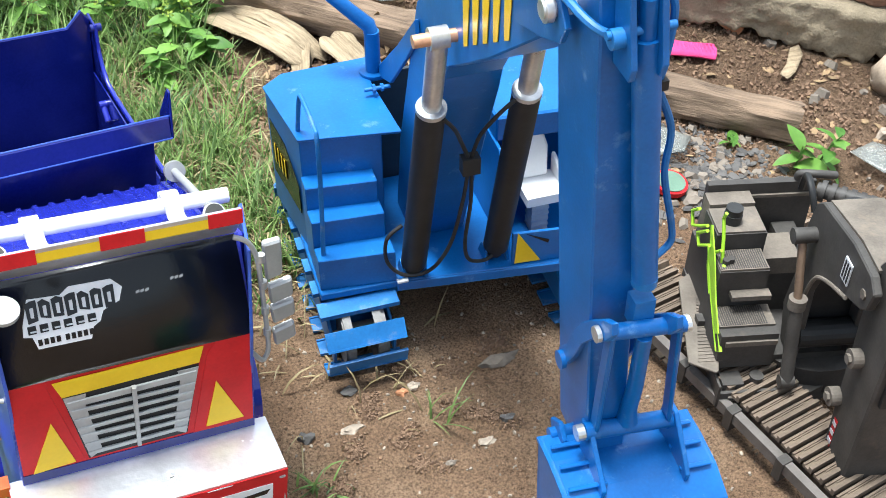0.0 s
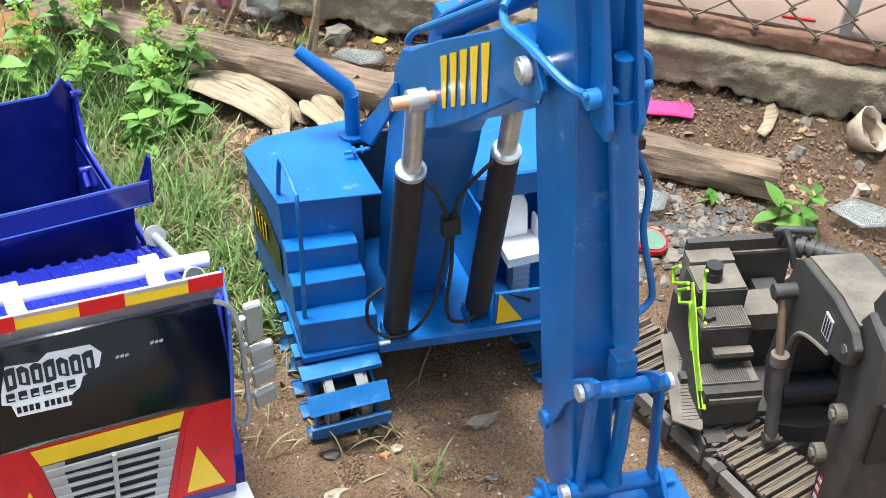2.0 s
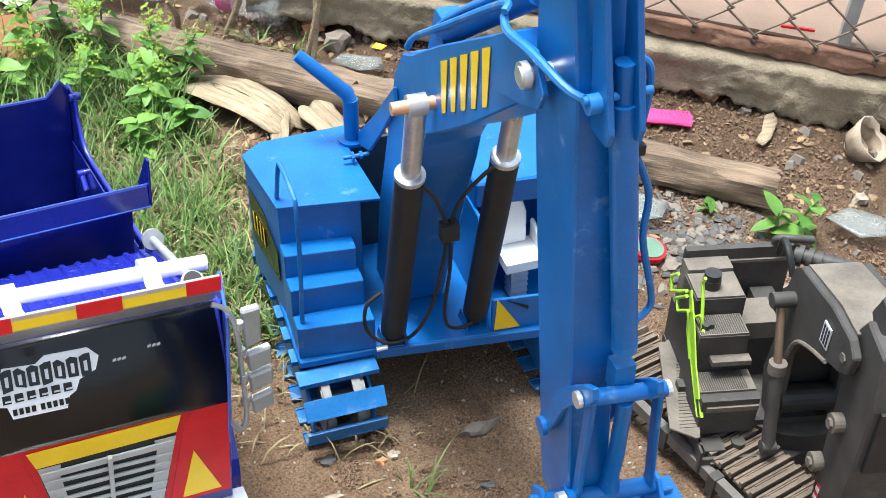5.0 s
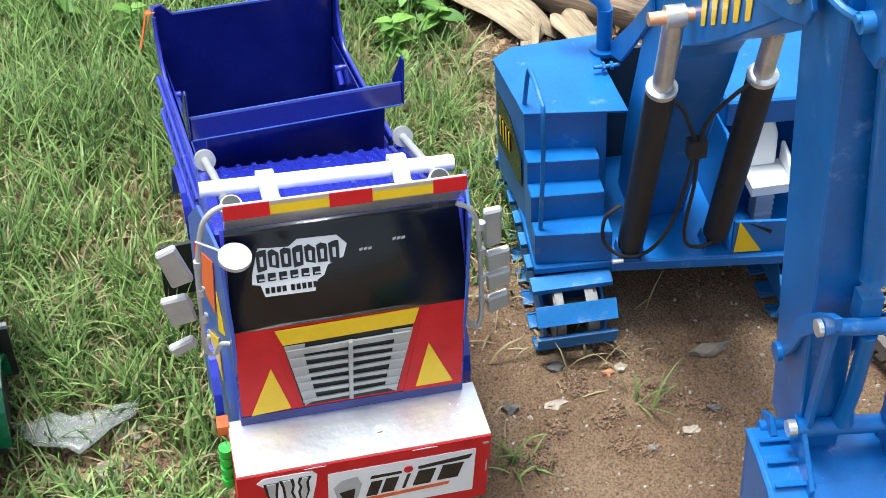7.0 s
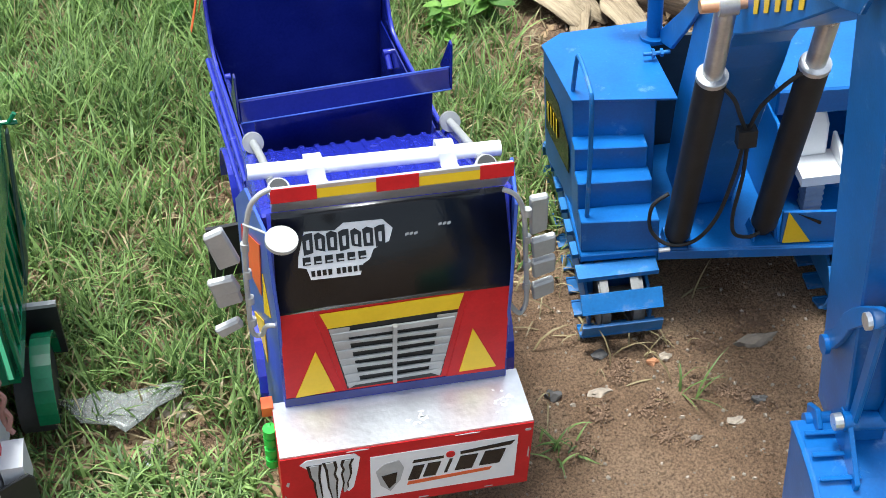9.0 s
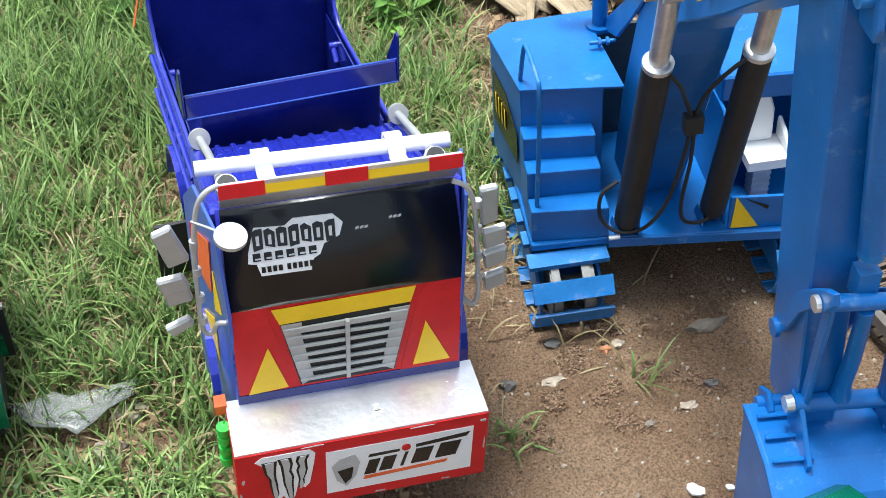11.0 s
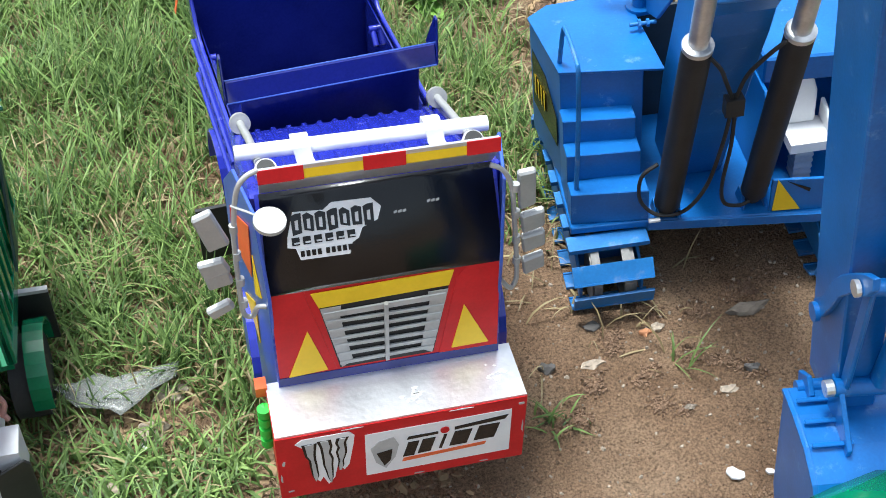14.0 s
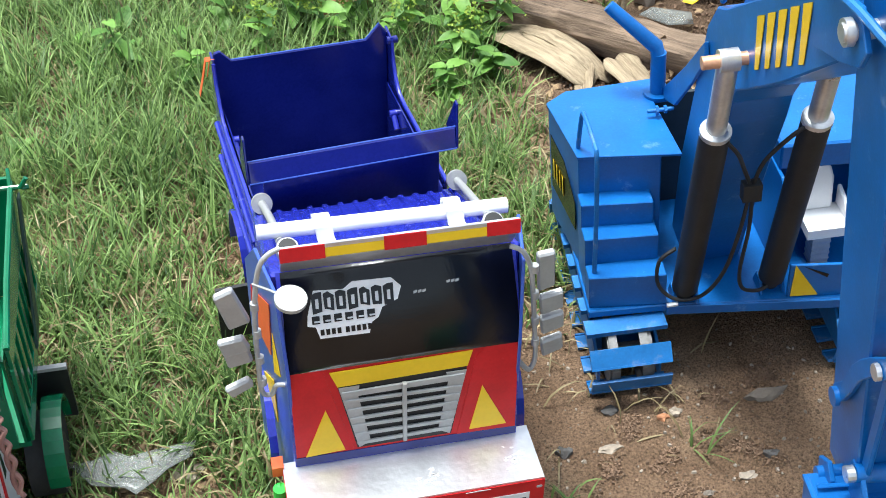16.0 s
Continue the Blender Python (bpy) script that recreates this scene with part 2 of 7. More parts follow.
# ---- blue toy excavator ----
def blue_excavator():
    th = thing("toy_excavator", Matrix.Translation((0.319, 0.292, 0.0)) @ pose(0, 0, 0, 0, 0, -7) @ pose(0, 0, 0, 0, -6, 0),
               "home-made sky-blue painted metal toy excavator with raised bucket on bare earth", "toy excavator")
    # tracks
    R, FR, RR, ZC = 0.054, 0.024, 0.30, 0.057
    pad_bm = box(-0.058, 0.058, -0.0145, 0.0145, -0.002, 0.0025, 0.0)
    pad_bm = box(-0.058, 0.058, -0.0145, -0.0115, -0.004, 0.0035, 0.0, bm=pad_bm)
    pad_me = bpy.data.meshes.new("track_pad")
    bmesh.ops.recalc_face_normals(pad_bm, faces=pad_bm.faces)
    pad_bm.to_mesh(pad_me)
    pad_bm.free()
    pad_me.materials.append(BLUE_DUSTY)
    straight = RR - FR
    per = 2 * straight + 2 * math.pi * R
    n = 18
    for cx, tname in ((0.054, "left"), (0.408, "right")):
        frame_bm = B()
        prof = [(FR - 0.03, ZC - 0.026), (RR + 0.03, ZC - 0.022), (RR + 0.036, ZC + 0.02), (RR - 0.02, ZC + 0.036), (FR + 0.02, ZC + 0.034), (FR - 0.036, ZC + 0.012)]
        for sx in (-0.047, 0.042):
            prism([(cx + sx, y, z) for y, z in prof], (0.005, 0, 0), 0.001, frame_bm)
        box(cx - 0.042, cx + 0.042, FR + 0.02, RR - 0.02, ZC - 0.012, ZC + 0.018, 0.001, frame_bm)
        tr = part("track", frame_bm, BLUE_DUSTY, th, "dusty blue crawler track with separate metal pads")
        for yy in (FR, RR):
            wheel = B()
            for sx in (-0.03, 0.024):
                cyl((cx + sx, yy, ZC), (cx + sx + 0.010, yy, ZC), 0.046, seg=20, bm=wheel, bev=0.002)
            cyl((cx - 0.03, yy, ZC), (cx + 0.03, yy, ZC), 0.012, bm=wheel)
            part("end_wheel", wheel, TRACK_STEEL, tr, "grey track wheel", smooth=True)
        for yy in (0.10, 0.15, 0.20, 0.25):
            part("roller", cyl((cx - 0.03, yy, 0.03), (cx + 0.03, yy, 0.03), 0.02), TRACK_STEEL, tr, smooth=True)
        for k in range(n):
            s = (k + 0.62) * per / n
            if s < straight:
                y, z, a = FR + s, ZC - R, 180
            elif s < straight + math.pi * R:
                f = (s - straight) / R
                y, z, a = RR + R * math.sin(f), ZC - R * math.cos(f), 180 - math.degrees(f)
                a = 180 + math.degrees(f)
            elif s < 2 * straight + math.pi * R:
                y, z, a = RR - (s - straight - math.pi * R), ZC + R, 0
            else:
                f = (s - 2 * straight - math.pi * R) / R
                y, z, a = FR - R * math.sin(f), ZC + R * math.cos(f), math.degrees(f)
            pad = new("track_pad", pad_me)
            pad.parent = tr
            pad.matrix_basis = pose(cx, y, z, a, 0, 0)
            if abs(y) < 0.012 and z > 0.06 and tname == "left":
                part("tape", box(cx - 0.012, cx + 0.022, -0.017, 0.017, 0.002, 0.0042, 0.0005), TAPE_GREY, tr, "grey tape wrapped round a pad").matrix_basis = pose(0, y, z, a, 0, 0)
        for sx in (-0.022, 0.022):
            lk = []
            for k in range(29):
                s = k * per / 28
                if s < straight:
                    lk.append((cx + sx - 0.006, FR + s, ZC - R + 0.007))
                elif s < straight + math.pi * R:
                    f = (s - straight) / R
                    lk.append((cx + sx - 0.006, RR + (R - 0.007) * math.sin(f), ZC - (R - 0.007) * math.cos(f)))
                elif s < 2 * straight + math.pi * R:
                    lk.append((cx + sx - 0.006, RR - (s - straight - math.pi * R), ZC + R - 0.007))
                else:
                    f = (s - 2 * straight - math.pi * R) / R
                    lk.append((cx + sx - 0.006, FR - (R - 0.007) * math.sin(f), ZC + (R - 0.007) * math.cos(f)))
            part("track_chain", ribbon(lk, (0.012, 0, 0), 0.005), TRACK_STEEL, tr, "dull grey chain strip")
    # slewing platform
    part("centre_frame", box(0.115, 0.355, 0.09, 0.26, 0.05, 0.10, 0.003), BLUE_DUSTY, th)
    part("slewing_ring", cyl((0.235, 0.17, 0.09), (0.235, 0.17, 0.12), 0.07, seg=32), BLUE_DUSTY, th, smooth=True)
    part("platform", prism([(0.004, 0.036, 0.118), (0.115, 0.031, 0.118), (0.47, -0.014, 0.118), (0.47, 0.285, 0.118), (0.006, 0.30, 0.118)], (0, 0, 0.0125), 0.0015), BLUE, th)
    part("platform_edge", prism([(0.115, 0.0305, 0.114), (0.47, -0.0145, 0.114), (0.47, -0.0185, 0.114), (0.115, 0.0265, 0.114)], (0, 0, 0.0165), 0.001), BLUE, th)
    # steps and engine house
    for x0, x1, y0, y1, back, z1 in ((0.0065, 0.1150, 0.0445, 0.0325, 0.074, 0.187), (0.0072, 0.1105, 0.0768, 0.0685, 0.106, 0.231), (0.0080, 0.1085, 0.1070, 0.0955, 0.136, 0.269)):
        part("step", prism([(x0, y0, 0.1305), (x1, y1, 0.1305), (x1, back, 0.1305), (x0, back, 0.1305)], (0, 0, z1 - 0.1305), 0.0012), BLUE, th, "folded sheet-metal step painted blue")
    house = B()
    prism([(0.0105, 0.1365, 0.1305), (0.124, 0.1215, 0.1305), (0.126, 0.296, 0.1305), (0.021, 0.296, 0.1305), (-0.010, 0.273, 0.1305)], (0, 0, 0.199), 0.0015, house)
    part("engine_house", house, BLUE, th)
    part("roof_sheet", prism([(0.0085, 0.1345, 0.3295), (0.1505, 0.1125, 0.3295), (0.1400, 0.243, 0.3295), (0.168, 0.245, 0.3295), (0.168, 0.304, 0.3295), (0.0195, 0.298, 0.3295), (-0.0125, 0.2735, 0.3295)], (0, 0, 0.004), 0.0006), BLUE, th)
    # recess between the engine house and the boom, shade painted into wall and liner
    part("recess_wall", box(0.1265, 0.2845, 0.262, 0.268, 0.1305, 0.3293, 0.0005), RECESS_SHADE, th, "wall of the recess beside the boom, coloured dark to stand for shade")
    part("recess_liner", box(0.1262, 0.1272, 0.150, 0.2615, 0.20, 0.3293, 0), RECESS_SHADE, th)
    decal = B()
    prism([(0.0070, 0.150, 0.19), (-0.0085, 0.262, 0.19), (-0.0085, 0.262, 0.285), (0.0005, 0.20, 0.28), (0.0070, 0.150, 0.24)], (-0.001, 0, 0), 0, decal)
    part("side_decal", decal, BLACK_GLOSS, th, "black sticker on the engine house side")
    bars = B()
    for i in range(4):
        y = 0.20 + 0.014 * i
        x = 0.0070 - 0.0155 * (y - 0.150) / 0.112 - 0.0022
        box(x - 0.0006, x, y, y + 0.009, 0.215, 0.248, 0, bars)
    part("decal_marks", bars, YELLOW, th, "yellow bars of a worn sticker")
    part("handrail", tube([(0.014, 0.157, 0.334), (0.018, 0.146, 0.392), (0.020, 0.133, 0.402), (0.022, 0.072, 0.398), (0.022, 0.058, 0.385), (0.021, 0.058, 0.30), (0.0165, 0.056, 0.188)], 0.0033, 8, smooth_steps=4), BLUE_DUSTY, th, "thin bent wire handrail", smooth=True)
    # chimney
    ex = B()
    cyl((0.150, 0.262, 0.333), (0.150, 0.262, 0.404), 0.0112, seg=20, bm=ex)
    cyl((0.150, 0.262, 0.333), (0.150, 0.262, 0.338), 0.021, seg=20, bm=ex)
    chim = part("exhaust_pipe", ex, BLUE, th, "bent exhaust stack with a slanted tip", smooth=True)
    part("exhaust_tip", tube([(0.150, 0.262, 0.395), (0.147, 0.265, 0.412), (0.088, 0.29, 0.468), (0.084, 0.292, 0.472)], [0.0112, 0.0112, 0.0095, 0.009], 18), BLUE, chim, smooth=True)
    # rear bracket beside the boom with bolt
    part("boom_bracket", prism([(0.156, 0.245, 0.3336), (0.156, 0.19, 0.360), (0.156, 0.118, 0.440), (0.156, 0.050, 0.520), (0.156, 0.056, 0.545), (0.156, 0.145, 0.452), (0.156, 0.27, 0.3336)], (0.006, 0, 0), 0.001), BLUE, th)
    bolt = B()
    cyl((0.122, 0.205, 0.345), (0.160, 0.205, 0.345), 0.003, bm=bolt)
    cyl((0.134, 0.205, 0.345), (0.138, 0.205, 0.345), 0.007, seg=6, bm=bolt)
    cyl((0.146, 0.205, 0.345), (0.150, 0.205, 0.345), 0.006, seg=6, bm=bolt)
    part("bolt", bolt, BLUE_DUSTY, th)
    # boom
    prof = [(0.20, 0.1305), (0.115, 0.1305), (0.075, 0.24), (0.02, 0.38), (-0.018, 0.47), (-0.032, 0.512), (-0.055, 0.545), (-0.10, 0.576), (-0.20, 0.650),
            (-0.345, 0.768), (-0.30, 0.815), (-0.1, 0.69), (0.0, 0.622), (0.035, 0.605), (0.07, 0.56), (0.12, 0.42), (0.17, 0.28)]
    boom = part("boom", prism([(0.163, y, z) for y, z in prof], (0.080, 0, 0), 0.002), BLUE, th, "welded gooseneck boom with yellow lettering bars")
    neck = B()
    for x in (0.160, 0.239):
        prism([(x, y, z) for y, z in ((-0.285, 0.745), (-0.345, 0.766), (-0.385, 0.785), (-0.396, 0.806), (-0.37, 0.835), (-0.31, 0.822), (-0.27, 0.795))], (0.006, 0, 0), 0.001, neck)
    part("boom_cheek", neck, BLUE, boom)
    # five tall yellow bars where the painted name stands
    for i in range(5):
        y = -0.127 - 0.0315 * i
        zc = 0.650 - 0.68 * (y + 0.127)
        mk = prism([(0.1622, y + 0.011, zc + 0.030), (0.1622, y - 0.011, zc + 0.044), (0.1622, y - 0.006, zc - 0.026), (0.1622, y + 0.006, zc - 0.034)], (-0.0008, 0, 0), 0)
        part("yellow_mark", mk, YELLOW, boom, "hand-painted yellow bar")
    # boom cylinders
    for x0, x1, nm in ((0.142, 0.142, "a"), (0.266, 0.264, "b")):
        b0, b1, pin = Vector((x0, 0.040, 0.140)), Vector((x1, -0.060, 0.495)), Vector((x1, -0.090, 0.612))
        barrel = B()
        tube([b0 + (b1 - b0) * 0.05, b1], 0.0185, 22, barrel)
        tube([b0, b0 + (b1 - b0) * 0.06], 0.012, 14, barrel)
        bar = part("boom_cylinder", barrel, BLACK, th, "black-wrapped hydraulic cylinder with steel rod", smooth=True)
        part("cylinder_collar", tube([b1 - (b1 - b0) * 0.012, b1 + (b1 - b0) * 0.006, b1 + (b1 - b0) * 0.012], [0.0192, 0.0192, 0.0160], 22), STEEL, bar, smooth=True)
        part("piston_rod", tube([b1, pin], 0.0125, 20), STEEL, bar, "bright worn steel rod", smooth=True)
        eye = B()
        tube([pin + Vector((-0.011, 0, 0)), pin + Vector((0.011, 0, 0))], 0.0135, 18, eye)
        part("rod_eye", eye, STEEL, bar, smooth=True)
        pinbm = B()
        tube([pin + Vector((-0.030, 0.0, 0)), pin + Vector((0.021 if nm == "a" else 0.015, 0, 0))], 0.0080, 14, pinbm)
        part("rod_pin", pinbm, COPPER, bar, "copper pipe pin", smooth=True)
        for dx in (-0.018, 0.014):
            part("cylinder_lug", prism([(x0 + dx, 0.062, 0.1305), (x0 + dx, 0.024, 0.1305), (x0 + dx, 0.030, 0.152), (x0 + dx, 0.05, 0.156)], (0.004, 0, 0), 0.0008), BLUE, bar)
    part("hinge_pin", cyl((0.112, 0.018, 0.142), (0.128, 0.018, 0.142), 0.0035, seg=10), WHITE, th)
    # hoses between the cylinders
    hose = B()
    tube([(0.153, -0.072, 0.485), (0.172, -0.06, 0.455), (0.190, -0.03, 0.41), (0.203, -0.022, 0.375)], 0.0028, 8, hose, smooth_steps=5)
    tube([(0.250, -0.066, 0.49), (0.232, -0.06, 0.47), (0.214, -0.035, 0.42), (0.207, -0.022, 0.375)], 0.0028, 8, hose, smooth_steps=5)
    tube([(0.203, -0.022, 0.36), (0.199, -0.01, 0.29), (0.185, 0.0, 0.21), (0.16, 0.012, 0.158), (0.125, 0.02, 0.15), (0.10, 0.022, 0.18), (0.10, 0.02, 0.225), (0.122, 0.02, 0.245)], 0.0028, 8, hose, smooth_steps=5)
    tube([(0.207, -0.022, 0.36), (0.211, -0.01, 0.29), (0.207, 0.0, 0.21), (0.216, 0.01, 0.165), (0.24, 0.016, 0.15), (0.256, 0.022, 0.15)], 0.0028, 8, hose, smooth_steps=5)
    part("hose", hose, BLACK, th, "thin black hydraulic hoses", smooth=True)
    part("hose_clamp", box(0.193, 0.217, -0.030, -0.014, 0.352, 0.378, 0.003), BLACK, th)
    # boom top cylinder and pipes
    top = B()
    tube([(0.200, -0.03, 0.665), (0.200, -0.285, 0.845)], 0.017, 20, top)
    tc = part("arm_cylinder", top, BLUE, th, "blue cylinder lying along the boom back", smooth=True)
    part("piston_rod", tube([(0.200, -0.28, 0.842), (0.200, -0.43, 0.952)], 0.010, 16), STEEL, tc, smooth=True)
    part("cylinder_foot", prism([(0.186, 0.01, 0.618), (0.186, -0.05, 0.655), (0.186, -0.045, 0.69), (0.186, -0.02, 0.69)], (0.028, 0, 0), 0.001), BLUE, tc)
    pip = B()
    tube([(0.168, 0.03, 0.615), (0.168, 0.0, 0.645), (0.168, -0.1, 0.712), (0.17, -0.27, 0.826), (0.16, -0.30, 0.835)], 0.004, 8, pip, smooth_steps=4)
    tube([(0.180, -0.02, 0.66), (0.178, -0.1, 0.722), (0.178, -0.24, 0.818), (0.186, -0.30, 0.85), (0.196, -0.31, 0.872), (0.2, -0.30, 0.86)], 0.003, 8, pip, smooth_steps=4)
    part("boom_pipe", pip, BLUE_DUSTY, th, "thin pipes along the boom", smooth=True)
    part("pipe_hose", tube([(0.162, -0.295, 0.828), (0.158, -0.317, 0.824), (0.160, -0.372, 0.832), (0.172, -0.424, 0.824), (0.199, -0.436, 0.812)], 0.0042, 8, smooth_steps=5), BLUE_DUSTY, th, "rubber hose over the boom joint", smooth=True)
    pv = B()
    cyl((0.148, -0.368, 0.811), (0.256, -0.368, 0.811), 0.0085, bm=pv)
    cyl((0.150, -0.368, 0.811), (0.157, -0.368, 0.811), 0.0125, seg=18, bm=pv, bev=0.001)
    part("arm_pin", pv, STEEL, th, smooth=True)
    # cab on the far side with seat
    cab = part("cab_roof", prism([(0.285, 0.14, 0.292), (0.285, 0.10, 0.292), (0.47, 0.085, 0.292), (0.47, 0.29, 0.292), (0.285, 0.30, 0.292)], (0, 0, 0.042), 0.003), BLUE, th)
    part("cab_rear_wall", box(0.285, 0.47, 0.235, 0.245, 0.1305, 0.292, 0.001), BLUE, th)
    part("cab_side_wall", box(0.462, 0.47, 0.03, 0.234, 0.1305, 0.292, 0.001), BLUE, th)
    part("cab_inner_wall", prism([(0.283, 0.10, 0.1305), (0.283, 0.04, 0.1305), (0.283, 0.035, 0.20), (0.283, 0.05, 0.26), (0.283, 0.085, 0.292), (0.283, 0.234, 0.292), (0.283, 0.234, 0.1305)], (0.005, 0, 0), 0.001), BLUE, th)
    part("cab_front_panel", prism([(0.284, 0.0145, 0.131), (0.47, -0.0065, 0.131), (0.47, -0.0065, 0.186), (0.284, 0.0145, 0.190)], (0, 0.005, 0), 0.001), BLUE, th)
    tri = prism([(0.2875, 0.0138, 0.133), (0.326, 0.0094, 0.134), (0.291, 0.0134, 0.191)], (0, -0.0012, 0), 0)
    part("warning_triangle", tri, YELLOW, th, "yellow triangle sticker")
    part("black_slash", prism([(0.304, 0.0119, 0.187), (0.336, 0.0083, 0.166), (0.337, 0.0081, 0.172)], (0, -0.0012, 0), 0), BLACK_GLOSS, th)
    # seat
    st = part("seat", box(0.320, 0.380, 0.055, 0.112, 0.196, 0.212, 0.006), WHITE_GLOSS, th, "white plastic driver's seat with a scalloped back")
    back = [(0.319, 0.212), (0.368, 0.212), (0.368, 0.262), (0.362, 0.282), (0.354, 0.288), (0.352, 0.306), (0.344, 0.318), (0.336, 0.322), (0.327, 0.314), (0.322, 0.290)]
    part("backrest", prism([(x, 0.100 + (z - 0.212) * 0.10, z) for x, z in back], (0, 0.010, 0), 0.003), WHITE_GLOSS, st)
    part("armrest", prism([(0.376, 0.058, 0.2125), (0.376, 0.112, 0.2125), (0.376, 0.112, 0.246), (0.376, 0.085, 0.240), (0.376, 0.060, 0.222)], (0.006, 0, 0), 0.002), WHITE_GLOSS, st)
    part("seat_pedestal", tube([(0.348, 0.085, 0.1315 + 0.0054 * i) for i in range(13)], [0.0175 if i % 2 else 0.0195 for i in range(13)], 4), TAPE_GREY, st, "grey ribbed pedestal")
    # arm
    lean = 0.058
    arm_prof = [(-0.424, 0.232), (-0.345, 0.240), (-0.332, 0.60), (-0.328, 0.78), (-0.350, 0.97), (-0.372, 1.0), (-0.402, 1.0), (-0.424, 0.82), (-0.424, 0.60)]
    shear = lambda x, y, z: (x + lean * (0.86 - z), y, z)
    arm = part("arm", prism([shear(0.176, y, z) for y, z in arm_prof], (0.047, 0, 0), 0.002), BLUE, th, "tapered box-section dipper arm")
    ears = B()
    for x in (0.188, 0.216):
        prism([shear(x, y, z) for y, z in ((-0.424, 0.785), (-0.424, 0.97), (-0.436, 0.97), (-0.462, 0.80), (-0.456, 0.785))], (0.006, 0, 0), 0.001, ears)
    part("cylinder_ear", ears, BLUE, arm)
    c0, c1 = Vector((0.2110, -0.440, 0.835)), Vector((0.2440, -0.440, 0.532))
    bc = B()
    tube([c0 + (c1 - c0) * 0.06, c1], 0.0128, 22, bc)
    tube([c0 + Vector((0, 0, 0.02)), c0 + (c1 - c0) * 0.1], 0.009, 12, bc)
    cy = part("bucket_cylinder", bc, BLUE, arm, smooth=True)
    cp = B()
    cyl(c0 + Vector((-0.036, -0.002, -0.010)), c0 + Vector((0.026, -0.002, -0.010)), 0.004, bm=cp)
    cyl(c0 + Vector((-0.032, -0.002, -0.014)), c0 + Vector((-0.018, -0.002, -0.014)), 0.009, bm=cp)
    part("cylinder_bolt", cp, BLUE_DUSTY, cy, smooth=True)
    rod = B()
    tube([c1 + Vector((0, 0, 0.005)), c1 + Vector((0, 0, -0.005))], 0.0130, 20, rod)
    box(c1.x - 0.011, c1.x + 0.011, c1.y - 0.010, c1.y + 0.010, 0.475, 0.51, 0.003, rod)
    tube([(c1.x, c1.y, 0.48), (c1.x, c1.y - 0.006, 0.462)], 0.008, 12, rod)
    part("rod_fork", rod, BLUE_DUSTY, cy, smooth=True)
    hz = B()
    tube([(0.222, -0.425, 0.852), (0.238, -0.43, 0.842), (0.241, -0.43, 0.81), (0.236, -0.43, 0.765), (0.236, -0.43, 0.753), (0.254, -0.43, 0.706), (0.254, -0.43, 0.655), (0.270, -0.43, 0.588), (0.270, -0.432, 0.566), (0.250, -0.436, 0.553)], 0.0036, 8, hz, smooth_steps=5)
    part("bucket_hose", hz, BLUE_DUSTY, arm, "blue-painted hose down the arm", smooth=True)
    part("hose_clip", box(0.230, 0.242, -0.436, -0.424, 0.754, 0.764, 0.001), BLACK, arm)
    # linkage
    pl, pr = Vector((0.2045, -0.455, 0.486)), Vector((0.2770, -0.457, 0.4735))
    for x, drop in ((0.1955, 0.0), (pr.x - 0.012, pl.z - pr.z)):
        pts = [(-0.362, 0.371), (-0.38, 0.394), (-0.395, 0.433), (-0.411, 0.458), (-0.429, 0.479), (-0.459, 0.509), (-0.477, 0.521), (-0.48, 0.507), (-0.466, 0.485), (-0.443, 0.467), (-0.416, 0.431), (-0.402, 0.397), (-0.387, 0.369), (-0.372, 0.353), (-0.363, 0.355)]
        part("rocker", prism([(x, b, c - drop) for b, c in pts], (0.007, 0, 0), 0.001), BLUE, arm)
    part("rocker_bolt", cyl((0.190, -0.376, 0.366), (0.1955, -0.376, 0.366), 0.011, seg=18, bev=0.002), BLUE, arm, smooth=True)
    part("rocker_pin", cyl(pl + Vector((-0.010, 0, 0)), pr + Vector((0.010, 0, 0)), 0.0088, seg=18), BLUE, arm, smooth=True)
    for p, sg in ((pl, -1), (pr, 1)):
        part("pin_nut", cyl(p + Vector((sg * 0.010, 0, 0)), p + Vector((sg * 0.015, 0, 0)), 0.009, seg=12), STEEL, arm)
    ll, lr = Vector((0.2125, -0.430, 0.302)), Vector((0.3000, -0.431, 0.288))
    for a, b in ((pl, ll), (pr, lr)):
        d = (b - a).normalized()
        side = Vector((0, d.z, -d.y)) * 0.0085
        part("link", prism([a + side - d * 0.01, b + side + d * 0.01, b - side + d * 0.01, a - side - d * 0.01], (0.006, 0, 0), 0.002), BLUE, arm)
    part("link_strut", tube([(0.243, -0.458, 0.471), (0.249, -0.445, 0.38), (0.254, -0.43, 0.323), (0.254, -0.43, 0.303)], [0.0085, 0.009, 0.0095, 0.0125], 16), BLUE, arm, smooth=True)
    part("link_tube", cyl(ll + Vector((-0.01, 0, 0)), lr + Vector((0.012, 0, 0)), 0.0105, seg=18), BLUE, arm, smooth=True)
    n2 = B()
    cyl(ll + Vector((-0.019, 0, 0)), ll + Vector((-0.01, 0, 0)), 0.0095, seg=14, bm=n2, bev=0.001)
    part("pin_nut", n2, STEEL, arm)
    # bucket
    bw0, bw1 = 0.166, 0.352
    dz = -0.10
    prof = [(-0.392, 0.262), (-0.430, 0.262), (-0.470, 0.256), (-0.505, 0.238), (-0.528, 0.208), (-0.538, 0.165)]
    sides = prof + [(-0.500, 0.06), (-0.43, 0.045), (-0.405, 0.10)]
    tiltz = lambda x: (x - bw0) * dz
    cheek = lambda x: prism([(x, y, z + tiltz(x)) for y, z in sides], (0.005, 0, 0), 0.001)
    buc = part("bucket", cheek(bw0), BLUE, th, "digging bucket with ribs, scuffed blue paint")
